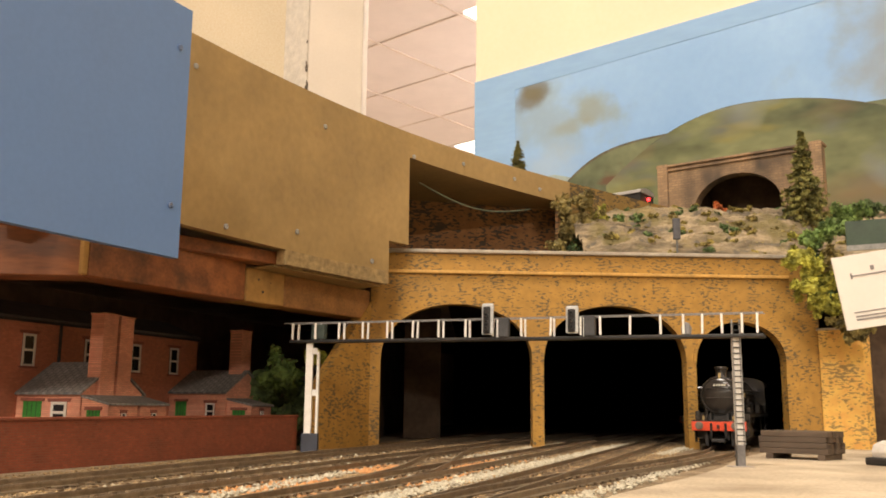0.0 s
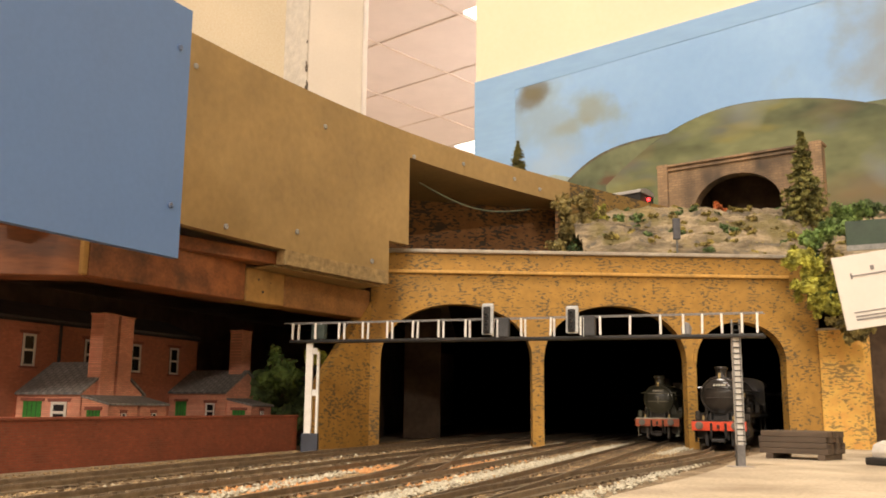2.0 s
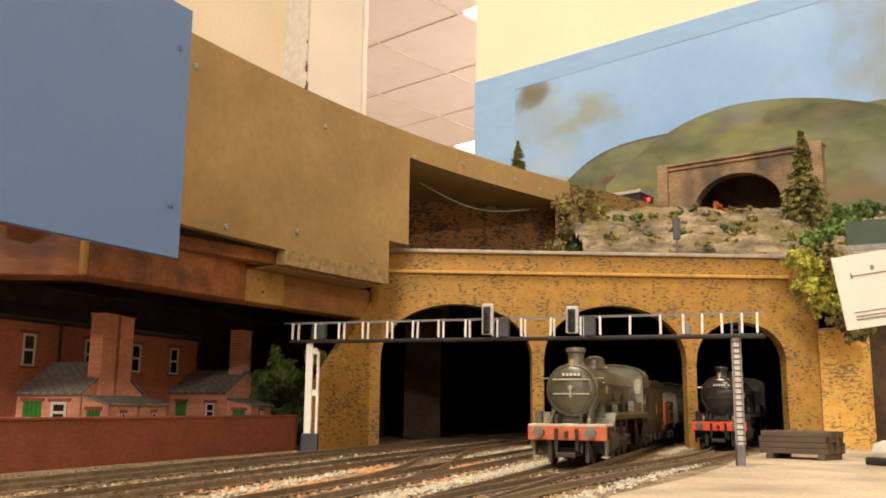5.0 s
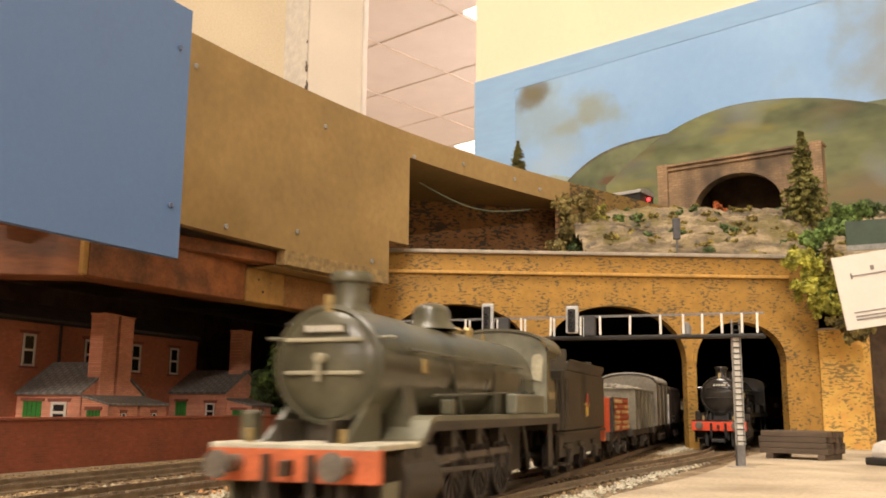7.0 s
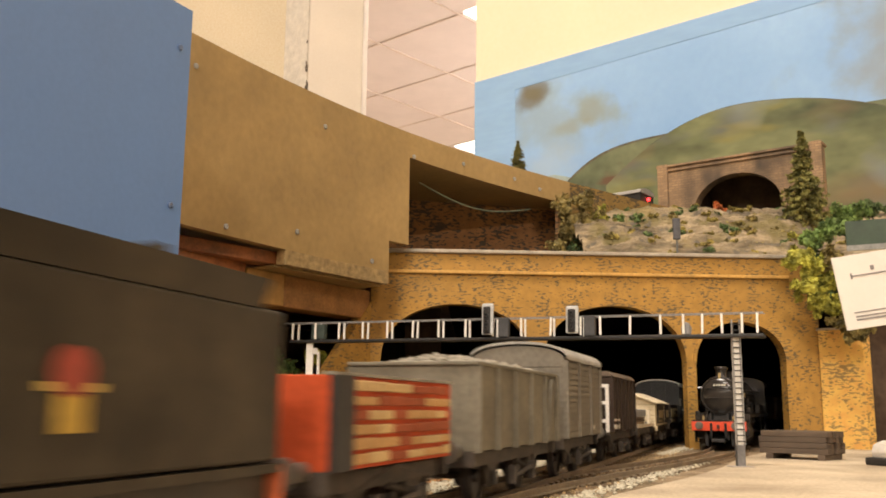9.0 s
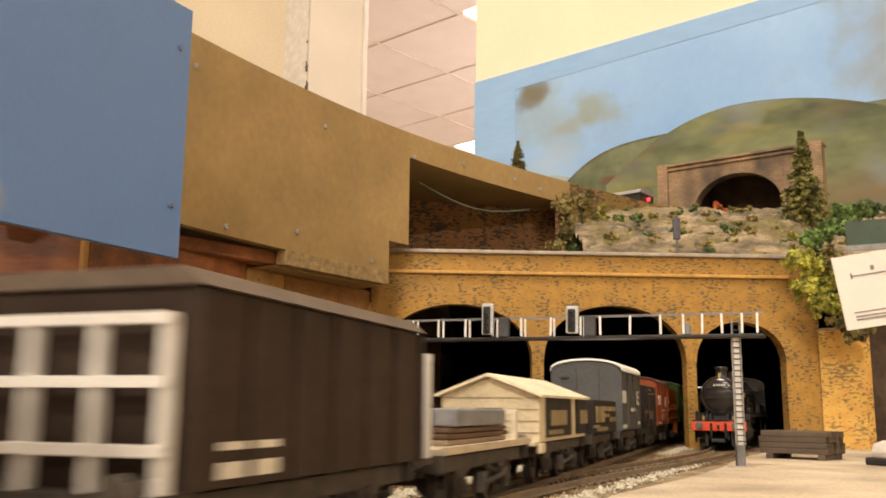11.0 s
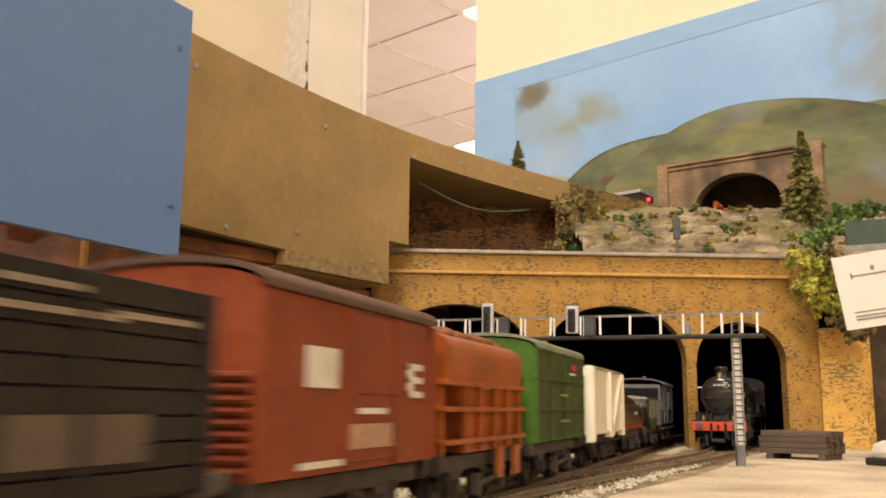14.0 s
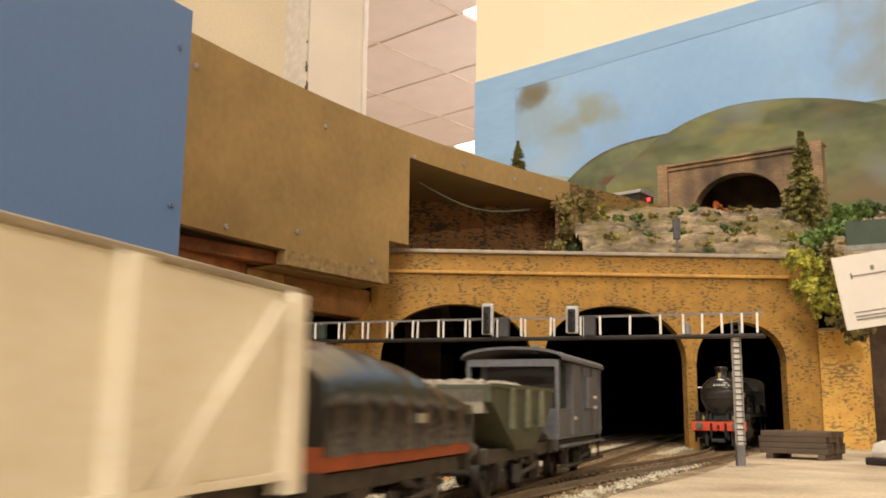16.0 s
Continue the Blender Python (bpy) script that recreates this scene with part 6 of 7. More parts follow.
    bmesh.ops.remove_doubles(bm, verts=bm.verts, dist=1e-6)
    part("cab_roof", bm, main, w, smooth=35)
    part("backhead", box(B(), 0.1341, 0.1352, -0.0110, 0.0110, 0.0212, 0.0430), dark, w)
    part("cab_floor", box(B(), 0.1215, 0.1490, -0.0160, 0.0160, 0.0195, 0.0211), dark, w)
    for s in (-1, 1):
        part("smokebox_rail", rod(B(), (0.0145, s * (r * 0.55), cz + 0.0052), (0.0145, s * (r + 0.0022), cz + 0.0052), 0.0004, n=6), pale, w, "short handrail at smokebox side")
        part("lubricator", box(B(), 0.0440, 0.0475, s * 0.0140 - 0.0014, s * 0.0140 + 0.0014, 0.0223, 0.0258, 0.0005), main, w)
        part("clack_pipe", rod(B(), (0.0560, s * (r * 0.93), cz + 0.0020), (0.0600, s * 0.0125, 0.0223), 0.0006, n=8), main, w)
    # springs, pipes, sandboxes along the frames
    for s in (-1, 1):
        for x in (0.055, 0.075, 0.095):
            part("sandbox", box(B(), x - 0.002, x + 0.002, s * 0.0110 - 0.0015, s * 0.0110 + 0.0015, 0.0150, 0.0210, 0.0003), dark, w)
        part("injector_pipe", rod(B(), (0.108, s * 0.0148, 0.0215), (0.116, s * 0.0148, 0.0070), 0.0006, n=6), dark, w)
        part("reach_rod", rod(B(), (0.040, s * 0.0125, 0.0265), (0.133, s * 0.0125, 0.0290), 0.0004, n=6), main, w)
    # wheels and rods
    wheelset(w, 0.0115, 0.0062, 10, "pony", rods)
    axles = (0.0425, 0.0635, 0.0845, 0.1055) if big else (0.050, 0.075, 0.100)
    for x in axles:
        wheelset(w, x, 0.0094, 14, "driver", rods)
    for s, ph in ((-1, 0.0), (1, math.pi / 2)):
        bm = B()
        box(bm, axles[0] - 0.001, axles[-1] + 0.001, s * 0.0112 - 0.0004, s * 0.0112 + 0.0004, -0.0008, 0.0008)
        for x in axles:
            rod(bm, (x, s * 0.0104, 0), (x, s * 0.0120, 0), 0.0013, n=10)
        o = part("coupling_rod", bm, M_ROD, w, "oily dark steel coupling rod")
        RODS.append((o, ph, rods))
        o.matrix_basis = Matrix.Translation((0.0036 * math.cos(ph), 0, 0.0094 + 0.0036 * math.sin(ph)))
        part("slide_bar", box(B(), 0.0320, 0.0480, s * 0.0135 - 0.0005, s * 0.0135 + 0.0005, 0.0118, 0.0126), M_ROD, w)
        part("connecting_rod", rod(B(), (0.040, s * 0.0132, 0.0105), (axles[2], s * 0.0132, 0.0094), 0.0006, n=6), M_ROD, w)


RODS = []


def tender(w, body, dark, L=0.088, emblem=True, moving=True):
    part("tank", box(B(), 0.004, L, -0.0164, 0.0164, 0.0165, 0.0372, 0.0005), body, w)
    for s in (-1, 1):
        ya = s * 0.0164
        part("coal_rail", prism(B(), [(ya, 0.0372), (ya - s * 0.0009, 0.0372), (ya + s * 0.0002, 0.0402), (ya + s * 0.0014, 0.0410)], "x", 0.010, L - 0.006), body, w)
        part("frame", box(B(), 0.004, L, s * 0.0140 - 0.0006, s * 0.0140 + 0.0006, 0.0075, 0.0165), dark, w)
        part("footboard", box(B(), 0.003, L, s * 0.0150 - 0.0018, s * 0.0150 + 0.0018, 0.0150, 0.0162), body, w)
        part("handrail", rod(B(), (0.006, s * 0.0172, 0.018), (0.006, s * 0.0172, 0.034), 0.0004, n=6), body, w)
        for x in (0.018, 0.044, 0.070):
            part("axlebox", box(B(), x - 0.0020, x + 0.0020, s * 0.0150 - 0.0012, s * 0.0150 + 0.0012, 0.0050, 0.0098, 0.0004), dark, w)
            part("spring", box(B(), x - 0.0065, x + 0.0065, s * 0.0150 - 0.0007, s * 0.0150 + 0.0007, 0.0102, 0.0122, 0.0006), dark, w)
        part("step", box(B(), 0.005, 0.011, s * 0.0155 - 0.0015, s * 0.0155 + 0.0015, 0.0050, 0.0057), dark, w)
    part("front_plate", box(B(), 0.0, 0.0040, -0.0150, 0.0150, 0.0165, 0.0340, 0.0004), body, w)
    part("coal_bulkhead", box(B(), 0.060, 0.0612, -0.0160, 0.0160, 0.0372, 0.0425), body, w)
    part("coal_bulkhead", box(B(), 0.010, 0.0112, -0.0160, 0.0160, 0.0372, 0.0445), body, w, "dull grey coal bulkhead")
    heap(w, 0.060, 0.0160, 0.0385, 0.0045, M_COAL, 5, "heaped black coal", 220, 0.0024, 0.012)
    part("filler_cap", lathe(B(), [(0, 0.0035), (0.003, 0.0035), (0.0036, 0.0025), (0.0036, 0)], (0.074, 0, 0.0372), (0, 0, 1), 18), body, w, smooth=40)
    part("rear_beam", box(B(), L, L + 0.0015, -0.0165, 0.0165, 0.0105, 0.0160, 0.0003), M_BEAM, w)
    buffers(w, L + 0.0015, 1)
    for x in (0.018, 0.044, 0.070):
        wheelset(w, x, 0.0075, 10, "tender", moving)
    if emblem:
        part("emblem", lathe(B(), [(0, 0.0), (0.0004, 0.0026), (0.0006, 0.0026), (0.0006, 0)], (0.0465, -0.0163, 0.0272), (0, -1, 0), 18), mat("emblem_red", (0.30, 0.05, 0.03), 0.7), w, "red and yellow painted emblem disc")
        bar(w, 0.0450, 0.0487, 0.0212, 0.0250, mat("emblem_gold", (0.50, 0.32, 0.05), 0.7), -0.0164, "golden yellow emblem patch", "emblem")
        bar(w, 0.0428, 0.0508, 0.0252, 0.0261, SHARED_GOLD, -0.0164, "golden yellow emblem patch", "emblem")


SHARED_GOLD = mat("emblem_gold_pale", (0.48, 0.33, 0.08), 0.7)


def build_train():
    w = vehicle("steam_locomotive", "dusty grey-green goods steam locomotive with red buffer beam", 0.0, 0.1435, "steam locomotive")
    loco(w, M_LOCO, M_LOCO_DARK, M_BEAM, M_FOOTPLATE)
    w2 = vehicle("tender", "weathered dark tender heaped with coal behind the locomotive", 0.156, 0.089, "locomotive tender")
    tender(w2, M_TENDER, M_LOCO_DARK)
    bar(w, 0.1368, 0.1440, 0.0268, 0.0292, M_YELLOWLET, -0.0166, "faded yellow number bar")

    # red-ended planked wagon, cream and brown sides
    L = 0.058
    w = vehicle("open_wagon", "red plank wagon with cream and brown patched sides", 0.260, L)
    underframe(w, L)
    red = paint("orange_red_planks", (0.45, 0.070, 0.020))
    open_body(w, L, 0.0290, red)
    pl = [paint("cream_plank", (0.52, 0.36, 0.17)), paint("brown_plank", (0.30, 0.075, 0.03)), paint("tan_plank", (0.46, 0.27, 0.11))]
    rnd = random.Random(21)
    for i in range(6):
        x = 0.0075
        while x < L - 0.004:
            ln = rnd.uniform(0.006, 0.012)
            e = min(L - 0.0015, x + ln)
            mm = pl[1] if (0.02 < x < 0.04 and i in (1, 2, 4) and rnd.random() < 0.9) else pl[rnd.choice((0, 0, 2, 2, 1))]
            part("board_patch", box(B(), x, e - 0.0003, -0.0170, -0.0161, 0.0145 + i * 0.00242, 0.0162 + i * 0.00242 + rnd.uniform(-0.0002, 0.0002), 0.0003), mm, w)
            x = e
    part("corner_plate", box(B(), 0.0, 0.0072, -0.0172, -0.0160, 0.0138, 0.0290), M_BLACK, w, "black corner strapping")
    part("top_rail", box(B(), 0.0, L, -0.0168, -0.0150, 0.0290, 0.0295), M_PALELOAD, w)
    for x in (0.002, L - 0.003):
        part("diagonal_strap", prism(B(), [(x, 0.0085), (x + 0.001, 0.0085), (L / 2, 0.0138), (L / 2 - 0.0015, 0.0138)], "y", -0.0165, -0.0158), M_CHASSIS, w)

    # grey mineral wagon with a stone load
    L = 0.088
    w = vehicle("mineral_wagon", "light grey steel mineral wagon loaded with pale stone", 0.337, L)
    underframe(w, L)
    grey = paint("light_grey_steel", (0.165, 0.148, 0.108), 0.55, 0.25)
    open_body(w, L, 0.0345, grey)
    part("top_flange", box(B(), -0.0006, L + 0.0006, -0.0172, -0.0150, 0.0340, 0.0350, 0.0003), grey, w)
    part("top_flange", box(B(), -0.0006, L + 0.0006, 0.0150, 0.0172, 0.0340, 0.0350, 0.0003), grey, w)
    part("top_flange", box(B(), -0.0008, 0.0012, -0.0150, 0.0150, 0.0340, 0.0350, 0.0003), grey, w)
    ribs(w, "stanchion", L, [0.001, L * 0.20, L * 0.40, L * 0.60, L * 0.80, L - 0.001], 0.0135, 0.0340, grey, 0.0165, 0.0018, 0.0010)
    part("diagonal_strap", prism(B(), [(L * 0.80, 0.0145), (L * 0.825, 0.0145), (L * 0.90, 0.033), (L * 0.875, 0.033)], "y", -0.0178, -0.0166), grey, w)
    heap(w, L, 0.0160, 0.0338, 0.0034, M_PALELOAD, 9, "low heap of pale stone", 420, 0.0017)

    # grey planked van
    L = 0.069
    w = vehicle("box_van", "grey planked box van with curved roof", 0.439, L)
    underframe(w, L)
    g2 = paint("warm_grey_planks", (0.175, 0.155, 0.12))
    van_body(w, L, 0.0405, 0.0455, g2)
    planks(w, L, 0.0167, 0.0142, 0.0400, 13, g2, ends=True)
    ribs(w, "stanchion", L, (0.0008, L * 0.33, L * 0.67, L - 0.0008), 0.0138, 0.0405, g2, 0.0170)
    arc_roof(w, L, 0.0407, 0.0462, 0.0176, paint("grey_canvas_roof", (0.30, 0.285, 0.25)), "grey canvas roof")
    bar(w, L * 0.72, L * 0.80, 0.016, 0.018)

    # dark brown van with a pale frame on its leading end
    L = 0.075
    w = vehicle("box_van", "long dark brown van with dusty roof and white end frames", 0.542, L)
    underframe(w, L, 0.55)
    brown = paint("dark_brown_planks", (0.040, 0.026, 0.018))
    part("body", box(B(), 0.0, L, -0.0165, 0.0165, 0.0138, 0.0385, 0.0004), brown, w)
    ribs(w, "stanchion", L, [L * k / 6 for k in range(7)], 0.0138, 0.0380, brown, 0.0166, 0.0012, 0.0008)
    part("roof", prism(B(), [(-0.0175, 0.0385), (0.0175, 0.0385), (0.0150, 0.0408), (-0.0150, 0.0408)], "x", -0.001, L + 0.001), paint("dusty_brown_roof", (0.12, 0.09, 0.065)), w, "dusty brown roof")
    for y in (-0.0150, -0.005, 0.005, 0.0150):
        part("end_stanchion", box(B(), -0.0040, -0.0026, y - 0.0007, y + 0.0007, 0.0138, 0.0345), M_WHITE, w, "white end stanchion")
    for z in (0.0180, 0.0260, 0.0335):
        part("end_rail", box(B(), -0.0042, -0.0028, -0.0157, 0.0157, z, z + 0.0014), M_WHITE, w, "white end rail")
    for y in (-0.0150, -0.005, 0.005, 0.0150):
        part("end_stanchion", box(B(), L + 0.0085, L + 0.0098, y - 0.0007, y + 0.0007, 0.0138, 0.0345), M_WHITE, w, "white end stanchion")
    for z in (0.0180, 0.0260, 0.0335):
        part("end_rail", box(B(), L + 0.0086, L + 0.0100, -0.0157, 0.0157, z, z + 0.0014), M_WHITE, w, "white end rail")
    part("end_deck", box(B(), L, L + 0.0102, -0.0158, 0.0158, 0.0125, 0.0138), M_CHASSIS, w)
    part("end_deck", box(B(), -0.0046, 0.0, -0.0158, 0.0158, 0.0125, 0.0138), M_CHASSIS, w)
    bar(w, 0.006, 0.020, 0.0150, 0.0170), bar(w, 0.006, 0.020, 0.0185, 0.0195)

    # low flat wagon with grey pipes
    L = 0.074
    w = vehicle("flat_wagon", "low flat wagon carrying grey beams on timber bolsters", 0.634, L)
    underframe(w, L)
    part("deck", box(B(), 0, L, -0.0162, 0.0162, 0.0138, 0.0152, 0.0002), paint("weathered_deck", (0.54, 0.46, 0.33)), w)
    for s in (-1, 1):
        part("side_rail", box(B(), 0, L, s * 0.0158 - 0.0006, s * 0.0158 + 0.0006, 0.0140, 0.0156), paint("cream_side_rail", (0.50, 0.42, 0.30)), w)
    bl = paint("brown_stacked_timber", (0.13, 0.078, 0.045))
    pe = paint("pale_timber_edge", (0.36, 0.27, 0.17))
    for k in range(3):
        for q in range(5):
            y = -0.0120 + q * 0.0050
            part("timber", box(B(), 0.014 + 0.001 * ((k + q) % 3), L - 0.010 + 0.0012 * ((k * 2 + q) % 3), y, y + 0.0045, 0.0153 + k * 0.0014, 0.0165 + k * 0.0014, 0.0002), pe if (k + q) % 4 == 0 else bl, w)
    gp = paint("slate_grey_beam", (0.22, 0.22, 0.225))
    for y in (-0.0105, -0.0035, 0.0035, 0.0105):
        part("beam", box(B(), 0.016, L - 0.0150, y - 0.0029, y + 0.0029, 0.0196, 0.0238, 0.0005), gp, w, "grey steel beam")

    ebr = paint("cream_end_bracket", (0.56, 0.49, 0.36))
    for y0, y1, z0, z1 in ((-0.0150, -0.0136, 0.0153, 0.0236), (-0.0060, -0.0046, 0.0153, 0.0236), (-0.0136, -0.0060, 0.0222, 0.0236), (-0.0136, -0.0060, 0.0182, 0.0192)):
        part("end_bracket", box(B(), L - 0.0105, L - 0.0085, y0, y1, z0, z1, 0.0002), ebr, w, "cream end bracket")

    # low cream-roofed wagon: pitched sheeted roof over cream ends
    L = 0.075
    w = vehicle("covered_wagon", "cream pitched-roof wagon with black panelled sides", 0.723, L)
    underframe(w, L)
    cream = paint("cream_boards", (0.60, 0.51, 0.34))
    part("body", prism(B(), [(-0.0158, 0.0138), (0.0158, 0.0138), (0.0158, 0.0278), (0.0, 0.0335), (-0.0158, 0.0278)], "x", 0.0, L), cream, w)
    sheet = blotch(paint("cream_roof_sheet", (0.64, 0.56, 0.40)), 90, 0.60, 0.66, (0.15, 0.12, 0.08), (0.25, 1, 1))
    for s in (-1, 1):
        part("roof_sheet", prism(B(), [(0.0, 0.0338), (s * 0.0174, 0.0273), (s * 0.0174, 0.0281), (0.0, 0.0347)], "x", -0.003, L + 0.003), sheet, w, "cream roof sheet")
    blk = paint("black_side_panel", (0.024, 0.020, 0.017))
    part("side_panel", box(B(), 0.008, 0.046, -0.0165, -0.0158, 0.0150, 0.0276), blk, w, "black side panel")
    part("side_panel", box(B(), 0.056, L - 0.001, -0.0165, -0.0158, 0.0150, 0.0276), blk, w, "black side panel")
    bar(w, 0.013, 0.036, 0.0185, 0.0235, M_YELLOWLET, -0.0166, "faded yellow lettering bar")
    bar(w, 0.062, 0.074, 0.0185, 0.0235, M_YELLOWLET, -0.0166, "faded yellow lettering bar")
    bar(w, 0.010, 0.030, 0.0158, 0.0172, M_YELLOWLET, -0.0166, "faded yellow lettering bar")
    ew = part("end_window", box(B(), -0.0006, 0.0004, -0.0042, 0.0045, 0.0172, 0.0240), M_BLACK, w, "dark end hatch")
    part("hatch_bar", box(B(), -0.0010, -0.0006, -0.0032, 0.0036, 0.0192, 0.0222), cream, ew, "cream hatch panel")
    part("hatch_window", box(B(), -0.0012, -0.0010, -0.0012, 0.0016, 0.0198, 0.0216), M_GLASS, ew)
    for z in (0.0165, 0.0200, 0.0235, 0.0270):
        part("board_line", box(B(), -0.0003, 0.0, -0.0158, 0.0158, z, z + 0.0002), paint("shadow_gap", (0.25, 0.2, 0.12)), w)
    part("end_platform", box(B(), -0.006, 0.0, -0.0160, 0.0160, 0.0128, 0.0140, 0.0002), cream, w, "cream end platform")
    part("axle_cover", box(B(), -0.002, 0.004, -0.0168, -0.0150, 0.0105, 0.0135, 0.0004), cream, w)

    # dark open wagon with yellowed lettering
    L = 0.058
    w = vehicle("open_wagon", "black open wagon with large faded yellow lettering", 0.813, L)
    underframe(w, L)
    bk = paint("dull_black_planks", (0.027, 0.021, 0.017))
    open_body(w, L, 0.0275, bk)
    planks(w, L, 0.0165, 0.0140, 0.0272, 6, bk, ends=False)
    for x0, x1, z0, z1 in ((0.004, 0.018, 0.0185, 0.0250), (0.020, 0.023, 0.0185, 0.0250), (0.025, 0.036, 0.0230, 0.0250), (0.025, 0.036, 0.0205, 0.0220), (0.038, 0.052, 0.0230, 0.0250), (0.038, 0.052, 0.0185, 0.0205), (0.006, 0.03, 0.0150, 0.0166)):
        bar(w, x0, x1, z0, z1, M_YELLOWLET, -0.0170, "faded yellow lettering bar")
    part("load", box(B(), 0.0015, L - 0.0015, -0.0150, 0.0150, 0.0250, 0.0268, 0.0006), M_COAL, w, "black coal")
    part("end_rail", box(B(), 0.0, 0.012, -0.0172, -0.0160, 0.0166, 0.0175), M_PALELOAD, w)

    # tall grey van, white roof
    L = 0.069
    w = vehicle("box_van", "blue-grey box van with bright white curved roof", 0.888, L)
    underframe(w, L)
    bg = paint("blue_grey_van", (0.080, 0.081, 0.078), 0.55, 0.14)
    van_body(w, L, 0.0418, 0.0466, bg)
    arc_roof(w, L, 0.0420, 0.0472, 0.0174, paint("white_roof", (0.86, 0.85, 0.80), 0.45, 0.04), "bright white roof")
    for y in (-0.0055, 0.0055):
        part("end_stanchion", box(B(), -0.0008, 0.0, y - 0.0009, y + 0.0009, 0.0138, 0.0445), bg, w)
    part("end_vent", box(B(), -0.0010, 0.0, 0.0085, 0.0125, 0.0385, 0.0393), M_BLACK, w)
    ribs(w, "stanchion", L, (0.0008, L * 0.34, L * 0.64, L - 0.0008), 0.0140, 0.0416, bg, 0.0166, 0.0014, 0.0006)
    part("door_rail", box(B(), L * 0.34, L * 0.64, -0.0172, -0.0164, 0.0395, 0.0404), bg, w)
    part("door_rail", box(B(), L * 0.34, L - 0.002, -0.0170, -0.0164, 0.0292, 0.0297), bg, w)
    bar(w, 0.0065, 0.0165, 0.0268, 0.0328), bar(w, L * 0.84, L * 0.93, 0.0262, 0.0277), bar(w, L * 0.84, L * 0.93, 0.0295, 0.0307), bar(w, L * 0.84, L * 0.93, 0.0322, 0.0334)
    bar(w, L * 0.84, L * 0.86, 0.0262, 0.0334), bar(w, 0.036, 0.050, 0.0228, 0.0246), bar(w, 0.005, 0.017, 0.0148, 0.0166), bar(w, 0.062, 0.066, 0.0160, 0.0175)

    # black planked wagon
    L = 0.062
    w = vehicle("open_wagon", "black high-sided planked wagon with pale streaks", 0.968, L)
    underframe(w, L)
    bk2 = paint("sooty_black_planks", (0.026, 0.020, 0.017))
    open_body(w, L, 0.0375, bk2)
    planks(w, L, 0.0166, 0.0142, 0.0372, 8, bk2)
    ribs(w, "stanchion", L, (0.001, L * 0.36, L * 0.64, L - 0.001), 0.0138, 0.0372, bk2, 0.0170)
    st = paint("pale_streak", (0.30, 0.24, 0.17))
    for x0, x1, z in ((0.028, 0.040, 0.0350), (0.044, 0.058, 0.0330), (0.026, 0.045, 0.0325)):
        bar(w, x0, x1, z, z + 0.0007, st, -0.0170, "pale scraped streak", "streak")
    bar(w, 0.010, 0.026, 0.0215, 0.0235, paint("dull_letters", (0.13, 0.10, 0.07)), -0.0170, "dull worn lettering bar")
    bar(w, 0.030, 0.050, 0.0180, 0.0230, SHARED_DULL, -0.0170, "dull worn lettering bar")

    # bauxite van
    L = 0.068
    w = vehicle("box_van", "reddish bauxite box van with corrugated ends", 1.042, L)
    underframe(w, L)
    bx = paint("bauxite_red", (0.225, 0.050, 0.016), 0.5, 0.16)
    van_body(w, L, 0.0402, 0.0436, bx)
    arc_roof(w, L, 0.0404, 0.0441, 0.0172, paint("grey_brown_roof", (0.10, 0.055, 0.040)), "grey-brown roof")
    for i in range(9):
        part("corrugation", rod(B(), (-0.0002, -0.0155, 0.0152 + i * 0.0016), (-0.0002, 0.0155, 0.0152 + i * 0.0016), 0.00068, n=8), bx, w)
    for y in (-0.0055, 0.0055):
        part("end_stanchion", box(B(), -0.0006, 0.0, y - 0.0008, y + 0.0008, 0.0290, 0.0420), bx, w)
    ribs(w, "stanchion", L, (0.0008, L * 0.40, L * 0.70, L - 0.0008), 0.0140, 0.0400, bx, 0.0166, 0.0013, 0.0006)
    part("door", box(B(), L * 0.42, L * 0.68, -0.0171, -0.0163, 0.0150, 0.0395, 0.0003), bx, w)
    part("door_rail", box(B(), L * 0.40, L * 0.70, -0.0175, -0.0165, 0.0262, 0.0270), bx, w)
    bar(w, 0.0135, 0.0235, 0.0268, 0.0330), bar(w, L * 0.80, L * 0.90, 0.0258, 0.0270), bar(w, L * 0.80, L * 0.90, 0.0285, 0.0297), bar(w, L * 0.80, L * 0.90, 0.0310, 0.0322)
    bar(w, L * 0.80, L * 0.83, 0.0258, 0.0322), bar(w, L * 0.46, L * 0.62, 0.0228, 0.0238, None, -0.0172), bar(w, L * 0.42, L * 0.66, 0.0172, 0.0212, paint("pink_worn_panel", (0.44, 0.26, 0.17)), -0.0172, "worn pale data panel"), bar(w, 0.012, 0.026, 0.0148, 0.0158)

    # orange hopper wagon
    L = 0.067
    w = vehicle("hopper_wagon", "orange-brown ore hopper wagon with flanged sloping ends", 1.118, L)
    underframe(w, L, 0.52)
    og = paint("rusty_orange_steel", (0.32, 0.082, 0.015), 0.26, 0.28)
    bm = prism(B(), [(-0.0166, 0.0292), (0.0166, 0.0292), (0.0168, 0.0366), (0.0160, 0.0388), (0.0136, 0.0402), (-0.0136, 0.0402), (-0.0160, 0.0388), (-0.0168, 0.0366)], "x", 0.002, L - 0.002)
    part("upper_body", bm, og, w, smooth=40)
    part("hopper", prism(B(), [(0.016, 0.0138), (L - 0.010, 0.0138), (L - 0.003, 0.0292), (0.012, 0.0292)], "y", -0.0156, 0.0156), og, w)
    for z in (0.0288, 0.0231, 0.0160):
        part("flange", box(B(), 0.0, L, -0.0174, 0.0174, z, z + 0.0011, 0.0002), og, w)
